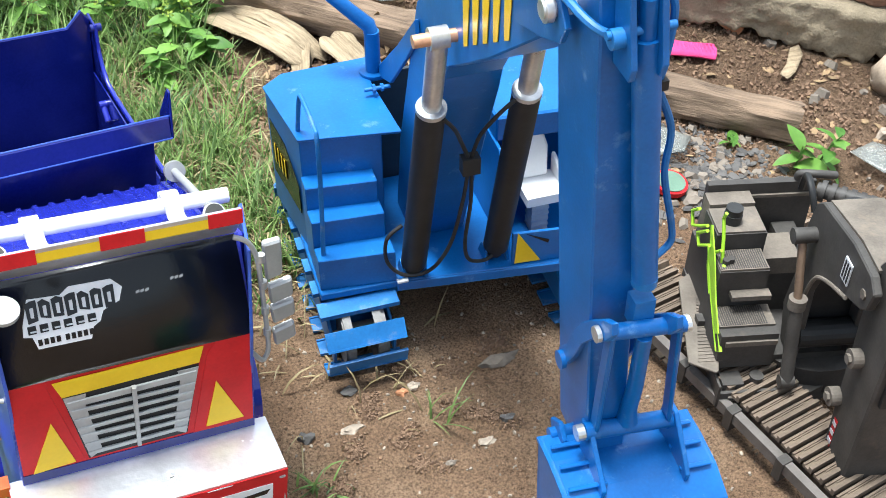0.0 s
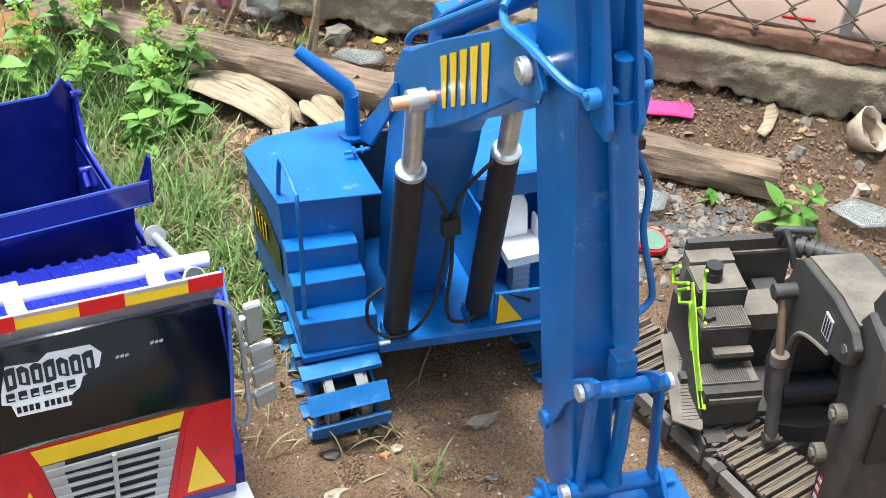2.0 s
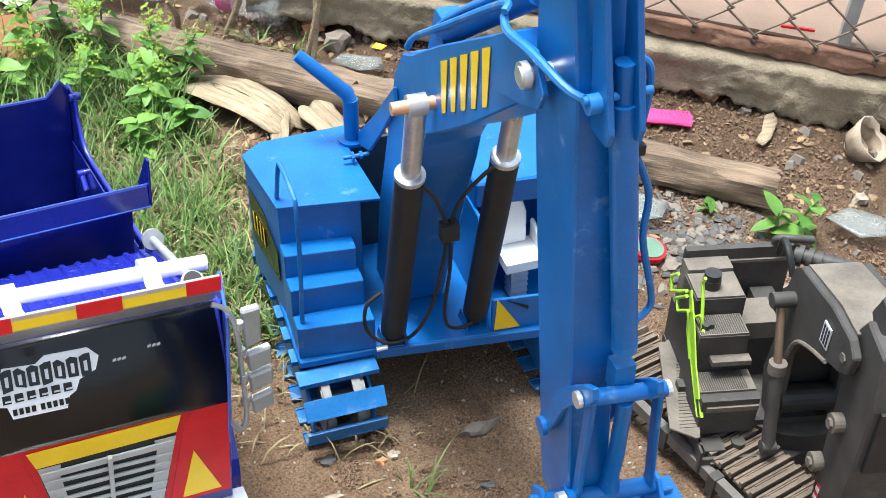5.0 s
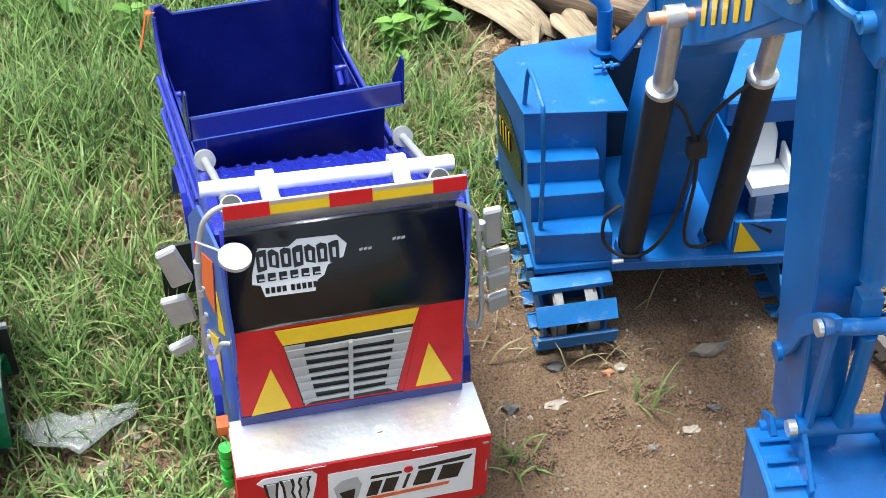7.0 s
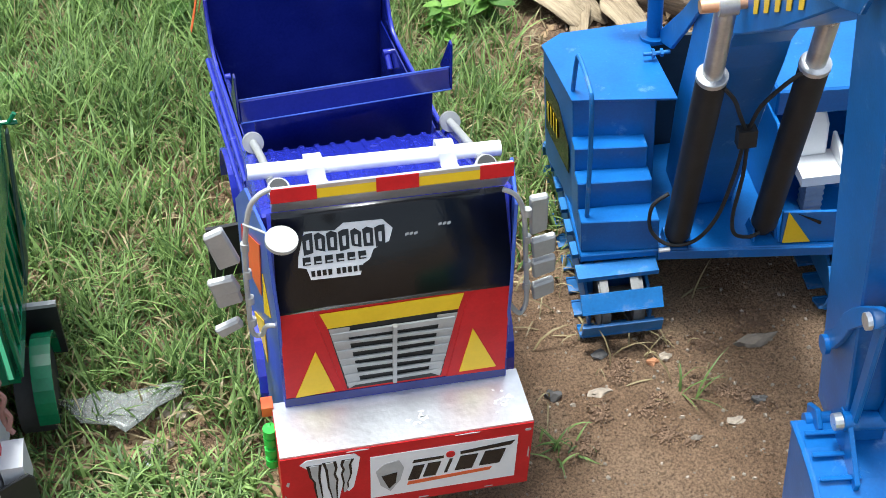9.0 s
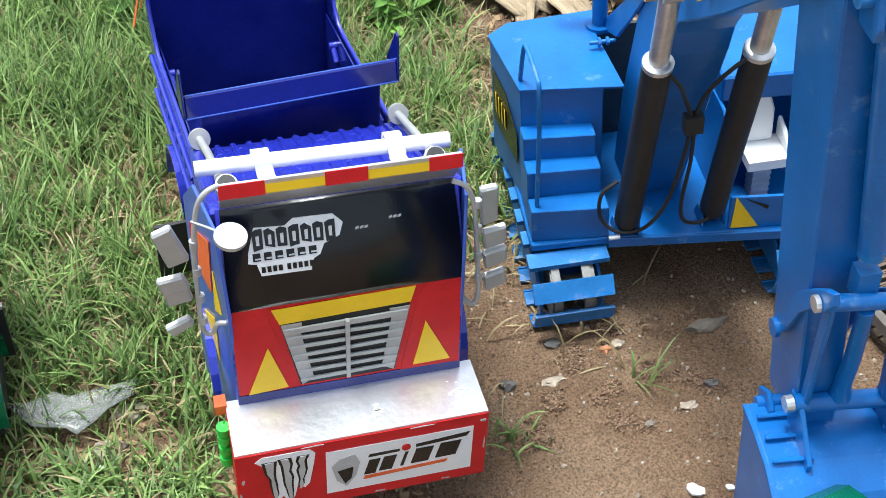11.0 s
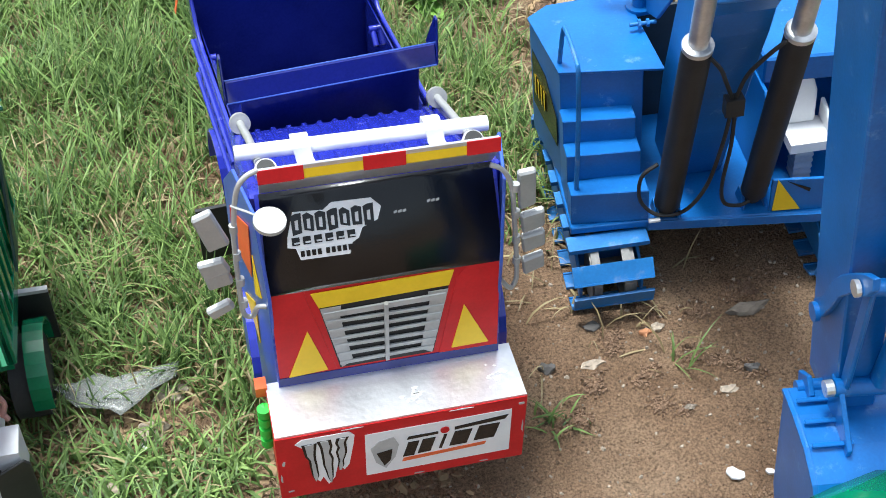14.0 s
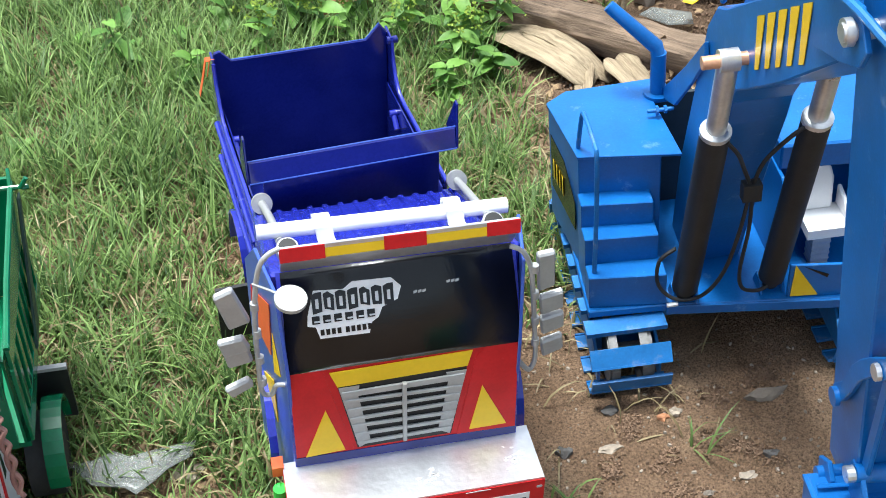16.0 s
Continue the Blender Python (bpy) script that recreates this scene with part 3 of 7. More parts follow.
    part("bucket_cheek", cheek(bw1 - 0.005), BLUE, buc)
    shell = B()
    ribbon([(bw0 - 0.002, y, z) for y, z in prof + [(-0.541, 0.12)]], (bw1 - bw0 + 0.004, 0, tiltz(bw1)), -0.004, shell)
    part("bucket_shell", shell, BLUE, buc)
    part("bucket_back", prism([(bw0, -0.394, 0.258), (bw1, -0.394, 0.258 + tiltz(bw1)), (bw1, -0.408, 0.10 + tiltz(bw1)), (bw0, -0.408, 0.10)], (0, -0.004, 0), 0.0008), BLUE, buc)
    part("bucket_lip", prism([(bw0 - 0.004, -0.524, 0.215), (bw1 + 0.004, -0.524, 0.215 + tiltz(bw1)), (bw1 + 0.004, -0.545, 0.160 + tiltz(bw1)), (bw0 - 0.004, -0.545, 0.160)], (0, -0.004, 0.001), 0.001), BLUE, buc)
    for k in range(3):
        for xa, xb in ((bw0 + 0.006, bw0 + 0.052), (bw1 - 0.046, bw1 - 0.006)):
            y, z = ((-0.412, 0.2665), (-0.440, 0.2650), (-0.468, 0.2600))[k]
            part("bucket_rib", prism([(xa, y, z + tiltz(xa)), (xb, y, z + tiltz(xb)), (xb, y - 0.006, z + tiltz(xb)), (xa, y - 0.006, z + tiltz(xa))], (0, 0, 0.003), 0.001), BLUE, buc)
    for x in (ll.x - 0.006, lr.x + 0.008):
        part("bucket_ear", prism([(x, -0.400, 0.260 + tiltz(x)), (x, -0.425, 0.260 + tiltz(x)), (x, -0.482, 0.250 + tiltz(x)), (x, -0.484, 0.262 + tiltz(x)), (x, -0.438, 0.305), (x, -0.414, 0.306)], (0.006, 0, 0), 0.001), BLUE, buc)
    hg = B()
    for x in (0.188, 0.262):
        prism([(x, -0.382, 0.225), (x, -0.405, 0.225), (x, -0.412, 0.268), (x, -0.395, 0.282), (x, -0.372, 0.265)], (0.006, 0, 0), 0.001, hg)
    cyl((0.180, -0.390, 0.258), (0.28, -0.390, 0.252), 0.008, bm=hg)
    part("bucket_hinge", hg, BLUE, buc)
    return th


blue_excavator()


# ---- blue and red toy dump truck ----
def face_y(z):
    """How far back the cab's front lies at a height."""
    if z < 0.345:
        return 0.074 + 0.012 * (z - 0.20) / 0.145
    f = (z - 0.345) / 0.11
    return 0.086 + 0.046 * f ** 1.7


def cab_patch(pts, out=0.0012, thick=0.0012, steps=1):
    """A flat sticker polygon of (x, z) that follows the cab front."""
    bm = B()
    a = [bm.verts.new((x, face_y(z) - out, z)) for x, z in pts]
    b = [bm.verts.new((x, face_y(z) - out + thick, z)) for x, z in pts]
    bm.faces.new(a)
    bm.faces.new(b[::-1])
    for i in range(len(a)):
        j = (i + 1) % len(a)
        bm.faces.new((a[j], a[i], b[i], b[j]))
    return bm


def dump_truck():
    th = thing("toy_dump_truck", pose(0, 0, 0), "home-made toy dump truck with navy bed and red bumper", "toy truck")
    W = 0.134
    # bumper
    bp = part("bumper", box(-0.15, 0.15, 0.0, 0.083, 0.081, 0.1965, 0.0025), RED, th, "red box bumper with scratched edges")
    part("bumper_foil", box(-0.1495, 0.1495, 0.0012, 0.083, 0.1967, 0.1995, 0.001), ALU, bp, "dented aluminium foil top")
    st = B()
    logo = [(-0.128, 0.183), (-0.120, 0.190), (-0.064, 0.190), (-0.058, 0.182), (-0.060, 0.165), (-0.066, 0.128), (-0.072, 0.120), (-0.080, 0.130), (-0.084, 0.108), (-0.092, 0.096), (-0.098, 0.112), (-0.102, 0.104), (-0.108, 0.112), (-0.112, 0.150), (-0.116, 0.170)]
    prism([(x, -0.001, z) for x, z in logo], (0, 0.0014, 0), 0, st)
    s1 = part("sticker_plain", st, WHITE_GLOSS, bp, "white cut-out sticker with dark claw shapes")
    rj = random.Random(8)
    for x, z0, z1, lean in ((-0.112, 0.108, 0.180, 0.006), (-0.093, 0.100, 0.182, 0.004), (-0.073, 0.122, 0.182, -0.004)):
        zs = [z1 - (z1 - z0) * k / 7 for k in range(8)]
        wide = [0.0078, 0.0066, 0.0062, 0.0056, 0.0050, 0.0042, 0.0030, 0.0006]
        jag = [(rj.uniform(-0.0016, 0.0016), rj.uniform(-0.0016, 0.0016)) for _ in zs]
        for grow, y, mt, nm in ((1.0, -0.0018, BLACK_GLOSS, "claw_mark"), (0.52, -0.0026, TAPE_GREY, "claw_core")):
            left = [(x + lean * k / 7 - w * grow + j[0], y, z) for k, (z, w, j) in enumerate(zip(zs, wide, jag))]
            right = [(x + lean * k / 7 + w * grow + j[1], y, z) for k, (z, w, j) in enumerate(zip(zs, wide, jag))]
            part(nm, prism(left + right[::-1], (0, 0.0010, 0), 0), mt, s1)
    s2 = part("sticker_label", box(-0.046, 0.132, -0.001, 0.0006, 0.099, 0.178, 0.0), WHITE_GLOSS, bp, "white label sticker with black bars and red line")
    em = B()
    prism([(-0.040, -0.0018, 0.150), (-0.030, -0.0018, 0.162), (-0.012, -0.0018, 0.166), (-0.006, -0.0018, 0.150), (-0.010, -0.0018, 0.128), (-0.022, -0.0018, 0.108), (-0.034, -0.0018, 0.122)], (0, 0.0012, 0), 0, em)
    part("emblem", em, TAPE_GREY, s2)
    em = B()
    prism([(-0.033, -0.0024, 0.140), (-0.014, -0.0024, 0.144), (-0.016, -0.0024, 0.124), (-0.024, -0.0024, 0.114)], (0, 0.0012, 0), 0, em)
    part("emblem_core", em, BLACK_GLOSS, s2)
    for x0, x1, z0, z1 in ((-0.001, 0.019, 0.124, 0.150), (0.017, 0.039, 0.126, 0.151), (0.043, 0.053, 0.128, 0.153), (0.056, 0.084, 0.129, 0.155), (0.086, 0.118, 0.131, 0.157)):
        br = B()
        sl = 0.25 * (z1 - z0)
        prism([(x0, -0.0018, z0), (x1 - sl, -0.0018, z0), (x1, -0.0018, z1), (x0 + sl, -0.0018, z1)], (0, 0.0012, 0), 0, br)
        part("black_bar", br, BLACK_GLOSS, s2)
    part("black_bar", prism([(0.004, -0.0018, 0.156), (0.042, -0.0018, 0.157), (0.042, -0.0018, 0.161), (0.006, -0.0018, 0.161)], (0, 0.0012, 0), 0, None), BLACK_GLOSS, s2)
    part("black_bar", prism([(0.062, -0.0018, 0.159), (0.124, -0.0018, 0.163), (0.128, -0.0018, 0.170), (0.062, -0.0018, 0.164)], (0, 0.0012, 0), 0), BLACK_GLOSS, s2)
    part("red_dot", cyl((0.050, -0.0022, 0.162), (0.050, -0.0008, 0.162), 0.0055, seg=18), RED, s2)
    part("red_bar", prism([(-0.002, -0.0018, 0.115), (0.100, -0.0018, 0.120), (0.102, -0.0018, 0.125), (0.0, -0.0018, 0.121)], (0, 0.0012, 0), 0, None), ORANGE, s2)
    # chipped paint along the bumper's edges and crumpled spots on its foil
    rs = random.Random(21)
    for x, z, w, h in ((-0.147, 0.120, 0.004, 0.022), (-0.143, 0.150, 0.006, 0.010), (0.144, 0.186, 0.010, 0.006), (0.147, 0.140, 0.003, 0.030), (-0.138, 0.094, 0.012, 0.003), (0.020, 0.0845, 0.020, 0.002), (0.100, 0.085, 0.014, 0.002), (-0.06, 0.1945, 0.030, 0.002), (0.07, 0.1945, 0.040, 0.0018)):
        pts = [(x + w * math.cos(0.7854 * k) * rs.uniform(0.4, 1.0) / 2, -0.0009, z + h * math.sin(0.7854 * k) * rs.uniform(0.4, 1.0) / 2) for k in range(8)]
        part("paint_chip", prism(pts, (0, 0.0008, 0), 0), TAPE_GREY, bp, "chipped spot in the red paint")
    for cx, cy, r0, n in ((0.124, 0.034, 0.016, 16), (0.020, 0.028, 0.014, 16), (-0.118, 0.020, 0.014, 8)):
        for _ in range(n):
            px, py = cx + rs.gauss(0, r0 * 0.5), cy + rs.gauss(0, r0 * 0.45)
            s = rs.uniform(0.0015, 0.0042)
            pts = [(px + s * math.cos(1.2566 * k + 0.4) * rs.uniform(0.5, 1.2), py + 0.6 * s * math.sin(1.2566 * k + 0.4) * rs.uniform(0.5, 1.2), 0.1996) for k in range(5)]
            part("foil_crease", prism(pts, (0, 0, 0.0007), 0), WHITE_GLOSS, bp, "pale crease in the foil")
    # chassis and wheels
    part("chassis", box(-0.06, 0.06, 0.084, 0.78, 0.085, 0.13, 0.003), BLACK, th)
    for y in (0.20, 0.60, 0.70):
        for x in (-0.122, 0.122):
            w = B()
            cyl((x - 0.022, y, 0.058), (x + 0.022, y, 0.058), 0.058, seg=28, bm=w, bev=0.008)
            wh = part("wheel", w, RUBBER, th, smooth=True)
            part("rim", cyl((x - 0.024, y, 0.058), (x + 0.024, y, 0.058), 0.03, seg=20), SILVER, wh, smooth=True)
        part("axle", cyl((-0.12, y, 0.058), (0.12, y, 0.058), 0.008, seg=12), BLACK, th)
    # cab shell
    zs = [0.185 + 0.02 * i for i in range(9)] + [0.355 + 0.01 * i for i in range(11)]
    prof = [(face_y(z), z) for z in zs] + [(0.128, 0.448), (0.20, 0.408), (0.20, 0.185)]
    cab = part("cab", prism([(-W, y, z) for y, z in prof], (2 * W, 0, 0), 0.0015), NAVY_DECK, th, "cab shell with taped red front and black screen")
    # front bands that follow the curve
    def band(zlist, hw0, hw1, out, mt, nm, lab):
        bm = B()
        n = len(zlist)
        rows = []
        for i, z in enumerate(zlist):
            hw = hw0 + (hw1 - hw0) * i / (n - 1)
            rows.append([bm.verts.new((x, face_y(z) - out, z)) for x in (-hw, 0, hw)])
        for a, b in zip(rows, rows[1:]):
            for k in range(2):
                bm.faces.new((a[k], a[k + 1], b[k + 1], b[k]))
        ob = part(nm, bm, mt, cab, lab, smooth=True)
        md = ob.modifiers.new("thick", "SOLIDIFY")
        md.thickness = 0.0012
        md.offset = 0
        return ob
    band([0.345 + 0.0065 * i for i in range(18)], 0.1335, 0.129, 0.0018, BLACK_GLOSS, "windscreen", "curved black film windscreen with streaks")
    # red tape panels beside the grille and along the top
    part("red_panel", cab_patch([(-0.132, 0.215), (-0.064, 0.216), (-0.092, 0.330), (-0.094, 0.3445), (-0.132, 0.3445)]), RED, cab)
    part("red_panel", cab_patch([(0.060, 0.214), (0.132, 0.2125), (0.132, 0.3445), (0.094, 0.3445), (0.082, 0.330)]), RED, cab)
    part("red_backing", cab_patch([(-0.1315, 0.2145), (0.1315, 0.2122), (0.1305, 0.3443), (-0.1305, 0.3443)], 0.0004, 0.0004), RED, cab)
    part("red_strip", cab_patch([(-0.0935, 0.3405), (0.0935, 0.3425), (0.0935, 0.3445), (-0.0935, 0.3445)]), RED, cab)
    part("yellow_strip", cab_patch([(-0.079, 0.3165), (0.072, 0.3205), (0.078, 0.3425), (-0.087, 0.3390)], 0.0025), YELLOW, cab)
    part("yellow_triangle", cab_patch([(-0.1212, 0.2155), (-0.0746, 0.2185), (-0.0945, 0.2840)], 0.0026), YELLOW, cab)
    part("yellow_triangle", cab_patch([(0.0751, 0.2200), (0.1205, 0.2205), (0.0901, 0.2865)], 0.0026), YELLOW, cab)
    part("grille_opening", cab_patch([(-0.060, 0.217), (0.053, 0.217), (0.072, 0.318), (-0.079, 0.316)], 0.0008), BLACK, cab)
    # louvred silver grille: long cheeks, seven uneven slats, a centre post and dark gaps between
    for i in range(7):
        z = 0.2275 + 0.0130 * i
        f = (z - 0.217) / 0.100
        x0, x1 = -0.058 - 0.019 * f, 0.051 + 0.019 * f
        tilt = 0.0012 * ((i * 7) % 3 - 1)
        h = 0.0044 if i == 6 else 0.0026
        y = face_y(z) - 0.0042
        part("grille_slat", prism([(x0, y, z - h + tilt), (x1, y, z - h - tilt), (x1, y, z + h - tilt), (x0, y, z + h + tilt)], (0, 0.003, 0), 0.0005), SILVER, cab)
    for s, c in ((-1, -0.004), (1, -0.003)):
        part("grille_cheek", cab_patch([(c + s * 0.040, 0.2275), (c + s * 0.054, 0.219), (c + s * 0.074, 0.315), (c + s * 0.050, 0.315), (c + s * 0.052, 0.300), (c + s * 0.046, 0.262)], 0.0030), SILVER, cab)
    part("grille_post", box(-0.0055, -0.0010, 0.071, 0.077, 0.219, 0.315, 0.0005), SILVER, cab)
    part("front_sill", box(-0.133, 0.133, 0.074, 0.0835, 0.1998, 0.2140, 0.001), NAVY, cab)
    # windscreen sticker as a plain white shape with grey bars
    sk = [(-0.105, 0.412), (-0.098, 0.436), (-0.072, 0.434), (-0.064, 0.440), (-0.030, 0.439), (-0.022, 0.430), (-0.026, 0.418), (-0.040, 0.412), (-0.044, 0.402), (-0.050, 0.398), (-0.053, 0.386), (-0.096, 0.387), (-0.099, 0.400), (-0.106, 0.402)]
    sk = [(-0.106 + (x + 0.106) * 1.27, z) for x, z in sk]
    s3 = part("sticker_plain", cab_patch(sk, 0.0040), WHITE_GLOSS, cab, "white cut-out sticker with grey and black bars")
    # row of tall black marks with white cores, then a row of grey bars and a row of small black bars
    for i in range(7):
        x = -0.0985 + 0.0132 * i
        dz = 0.0022 * ((i * 5) % 3 - 1)
        part("black_bar", cab_patch([(x, 0.4165 + dz), (x + 0.0104, 0.4160), (x + 0.0112, 0.4325 - dz), (x + 0.0048, 0.4345), (x - 0.0004, 0.4325)], 0.0052), BLACK_GLOSS, s3)
        part("white_core", cab_patch([(x + 0.0034, 0.4205), (x + 0.0068, 0.4200), (x + 0.0072, 0.4292), (x + 0.0036, 0.4288)], 0.0064), WHITE, s3)
    for i in range(6):
        x = -0.1005 + 0.0122 * i
        part("grey_bar", cab_patch([(x, 0.4040), (x + 0.0085, 0.4040), (x + 0.0085, 0.4115), (x, 0.4115)], 0.0052), BLACK_GLOSS, s3)
        part("white_core", cab_patch([(x + 0.0022, 0.4062), (x + 0.0085, 0.4062), (x + 0.0085, 0.4072), (x + 0.0022, 0.4072)], 0.0064), WHITE, s3)
    for i in range(9):
        x = -0.0925 + 0.0062 * i + (0.003 if i > 3 else 0.0)
        part("black_bar", cab_patch([(x, 0.3912), (x + 0.0042, 0.3912), (x + 0.0042, 0.3968), (x, 0.3968)], 0.0052), BLACK_GLOSS, s3)
    for x, z in ((0.014, 0.42), (0.052, 0.426)):
        for k in range(3):
            part("scratch_mark", cab_patch([(x + 0.005 * k, z), (x + 0.005 * k + 0.004, z + 0.001), (x + 0.005 * k + 0.004, z + 0.0035), (x + 0.005 * k, z + 0.0025)], 0.0026), TAPE_GREY, cab)
    # sun visor
    vis = part("sun_visor", prism([(-0.1285, 0.1003, 0.4968), (-0.1285, 0.1015, 0.5130), (-0.1285, 0.1050, 0.5130), (-0.1285, 0.1285, 0.462), (-0.1285, 0.1240, 0.462)], (0.257, 0, 0), 0.0005), ALU, th, "aluminium sun visor edged with red and yellow tape")
    part("visor_band", prism([(-0.129, 0.0990, 0.4965), (-0.129, 0.1003, 0.4965), (-0.129, 0.1033, 0.5125), (-0.129, 0.1020, 0.5125)], (0.258, 0, 0), 0.0003), YELLOW, vis)
    for a, b in ((-0.1295, -0.0815), (-0.0190, 0.0265), (0.0925, 0.1295)):
        part("red_band", prism([(a, 0.0980, 0.4963), (a, 0.0989, 0.4963), (a, 0.1019, 0.5127), (a, 0.1010, 0.5127)], (b - a, 0, 0), 0), RED, vis)
    # ribbed deck behind the visor
    dk = B()
    nr = 12
    y0, z0, y1, z1 = 0.138, 0.451, 0.408, 0.318
    cols = []
    for i in range(nr):
        for f, up in ((0.0, 0.0), (0.55, 0.0), (0.63, 0.0042), (0.90, 0.0042), (0.98, 0.0)):
            cols.append((-0.122 + 0.244 * (i + f) / nr, up))
    cols.append((0.122, 0.0))
    va = [(dk.verts.new((x, y0, z0 + u)), dk.verts.new((x, y1, z1 + u)), dk.verts.new((x, y1, z1 - 0.01)), dk.verts.new((x, y0, z0 - 0.01))) for x, u in cols]
    for a, b in zip(va, va[1:]):
        for k in range(4):
            dk.faces.new((a[k], b[k], b[(k + 1) % 4], a[(k + 1) % 4]))
    dk.faces.new(va[0])
    dk.faces.new(va[-1][::-1])
    part("ribbed_deck", dk, NAVY_DECK, th, "ribbed violet-blue cab roof sheet")
    for x0, x1 in ((-0.045, -0.024), (-0.016, 0.012), (0.020, 0.034)):
        part("deck_hatch", prism([(x0, 0.136, 0.4565), (x1, 0.136, 0.4565), (x1, 0.160, 0.4447), (x0, 0.160, 0.4447)], (0, 0.002, 0.004), 0.001), NAVY, th, "dark blue patch on the ribbed roof")
    for s in (-1, 1):
        part("cab_shoulder", prism([(s * 0.122, 0.13, 0.455), (s * 0.122, 0.41, 0.326), (s * 0.122, 0.41, 0.20), (s * 0.122, 0.13, 0.20)], (s * 0.020, 0, 0), 0.004), NAVY_DECK, th)
    # light bar
    lb = tube([(-0.146, 0.215, 0.4455), (0.147, 0.215, 0.4405)], 0.0092, 18)
    bevel(lb, 0.0012, limit=60)
    bar = part("light_bar", lb, WHITE_GLOSS, th, "white plastic pipe across the cab roof", smooth=True)
    for x in (-0.082, 0.070):
        part("bar_bracket", ribbon([(x, 0.228, 0.438), (x, 0.226, 0.452), (x, 0.215, 0.4575), (x + 0.001, 0.204, 0.451), (x + 0.003, 0.200, 0.436), (x + 0.008, 0.188, 0.430), (x + 0.018, 0.172, 0.4395)], (0.020, 0, 0), 0.002), WHITE_GLOSS, bar)
    for s in (-1, 1):
        hb = B()
        tube([(s * 0.1285, 0.386, 0.352), (s * 0.124, 0.30, 0.395), (s * 0.121, 0.20, 0.440)], 0.0050, 14, hb)
        horn = part("air_horn", hb, SILVER, th, "silver air horn trumpet", smooth=True)
        hd = B()
        cyl((s * 0.1288, 0.392, 0.349), (s * 0.1285, 0.384, 0.353), 0.0135, seg=26, bm=hd, bev=0.002)
        part("horn_disc", hd, SILVER, horn, smooth=True)
        sp = B()
        cyl((s * 0.116, 0.170, 0.448), (s * 0.116, 0.160, 0.464), 0.0125, seg=22, bm=sp, bev=0.001)
        spk = part("horn_speaker", sp, SILVER, th, smooth=True)
        part("speaker_cone", cyl((s * 0.116, 0.1602, 0.4635), (s * 0.116, 0.158, 0.467), 0.0102, seg=20), BLACK, spk)
    # side panels
    for s in (-1, 1):
        # flared side sheet: d runs back along it from the front edge
        side = lambda d, z, out=0.0: (s * (0.1345 + 0.1843 * d + out), 0.080 + 0.9829 * d, z)
        sheet = part("cab_side", prism([side(0.002, 0.20), side(0.0, 0.345), side(0.022, 0.452), side(0.10, 0.455), side(0.15, 0.40), side(0.157, 0.23), side(0.15, 0.10), side(0.06, 0.12)], (s * -0.004, 0, 0), 0.0008), SIDE_BLUE, th, "streaky blue cab side with orange and yellow panels")
        for mt, pts in ((ORANGE, [(0.1086, 0.3218), (0.0973, 0.3895), (0.0457, 0.4168), (0.0598, 0.3254)]),
                        (YELLOW, [(0.0449, 0.3739), (0.0250, 0.3225), (0.0515, 0.3050)]),
                        (YELLOW, [(0.1051, 0.2560), (0.0602, 0.2830), (0.0601, 0.2101)]),
                        (RED, [(0.135, 0.30), (0.120, 0.37), (0.126, 0.38), (0.142, 0.30)])):
            part("side_panel", prism([side(d, z, 0.0006) for d, z in pts], (s * 0.001, 0, 0), 0), mt, sheet)
        fb = B()
        arc = [(s * 0.150, 0.20 + 0.075 * math.cos(a), 0.15 + 0.085 * math.sin(a)) for a in [math.pi * k / 12 for k in range(13)]]
        ribbon(arc, (s * 0.010, 0, 0), 0.004 * s, fb)
        part("front_fender", fb, NAVY_DECK, th)
    part("side_lamp", box(-0.162, -0.148, 0.074, 0.092, 0.188, 0.203, 0.003), ORANGE, th, "orange side marker")
    spg = B()
    tube([(-0.152 - 0.004, 0.06 + 0.006 * math.cos(a * 0.9), 0.185 - 0.0016 * a) for a in range(0, 46, 1)], 0.0042, 7, spg)
    for z in (0.125, 0.145, 0.165, 0.18):
        cyl((-0.1555, 0.058, z - 0.006), (-0.1555, 0.058, z + 0.006), 0.0085, seg=16, bm=spg, bev=0.003)
    part("side_spring", spg, GREEN_SPRING, th, "bright green plastic spring", smooth=True)
    # mirrors on bent pipes
    for s, pts in ((-1, [(-0.128, 0.104, 0.512), (-0.142, 0.10, 0.508), (-0.153, 0.10, 0.488), (-0.161, 0.10, 0.43), (-0.163, 0.10, 0.35), (-0.162, 0.10, 0.308), (-0.152, 0.10, 0.302), (-0.146, 0.095, 0.320), (-0.136, 0.092, 0.322)]),
                   (1, [(0.120, 0.104, 0.474), (0.134, 0.10, 0.467), (0.145, 0.10, 0.441), (0.150, 0.10, 0.40), (0.155, 0.10, 0.35), (0.159, 0.10, 0.30), (0.155, 0.10, 0.282), (0.148, 0.095, 0.286), (0.136, 0.092, 0.306)])):
        mp = part("mirror_pipe", tube(pts, 0.0030, 10, smooth_steps=4), SILVER, th, "bent silver pipe carrying several mirrors", smooth=True)
        for z in (0.44, 0.40, 0.36, 0.325):
            x = s * (0.1605 if s < 0 else 0.150 + (0.43 - z) * 0.07)
            part("pipe_binding", cyl((x, 0.10, z - 0.005), (x, 0.10, z + 0.005), 0.0046, seg=12, bev=0.001), SILVER, mp, smooth=True)
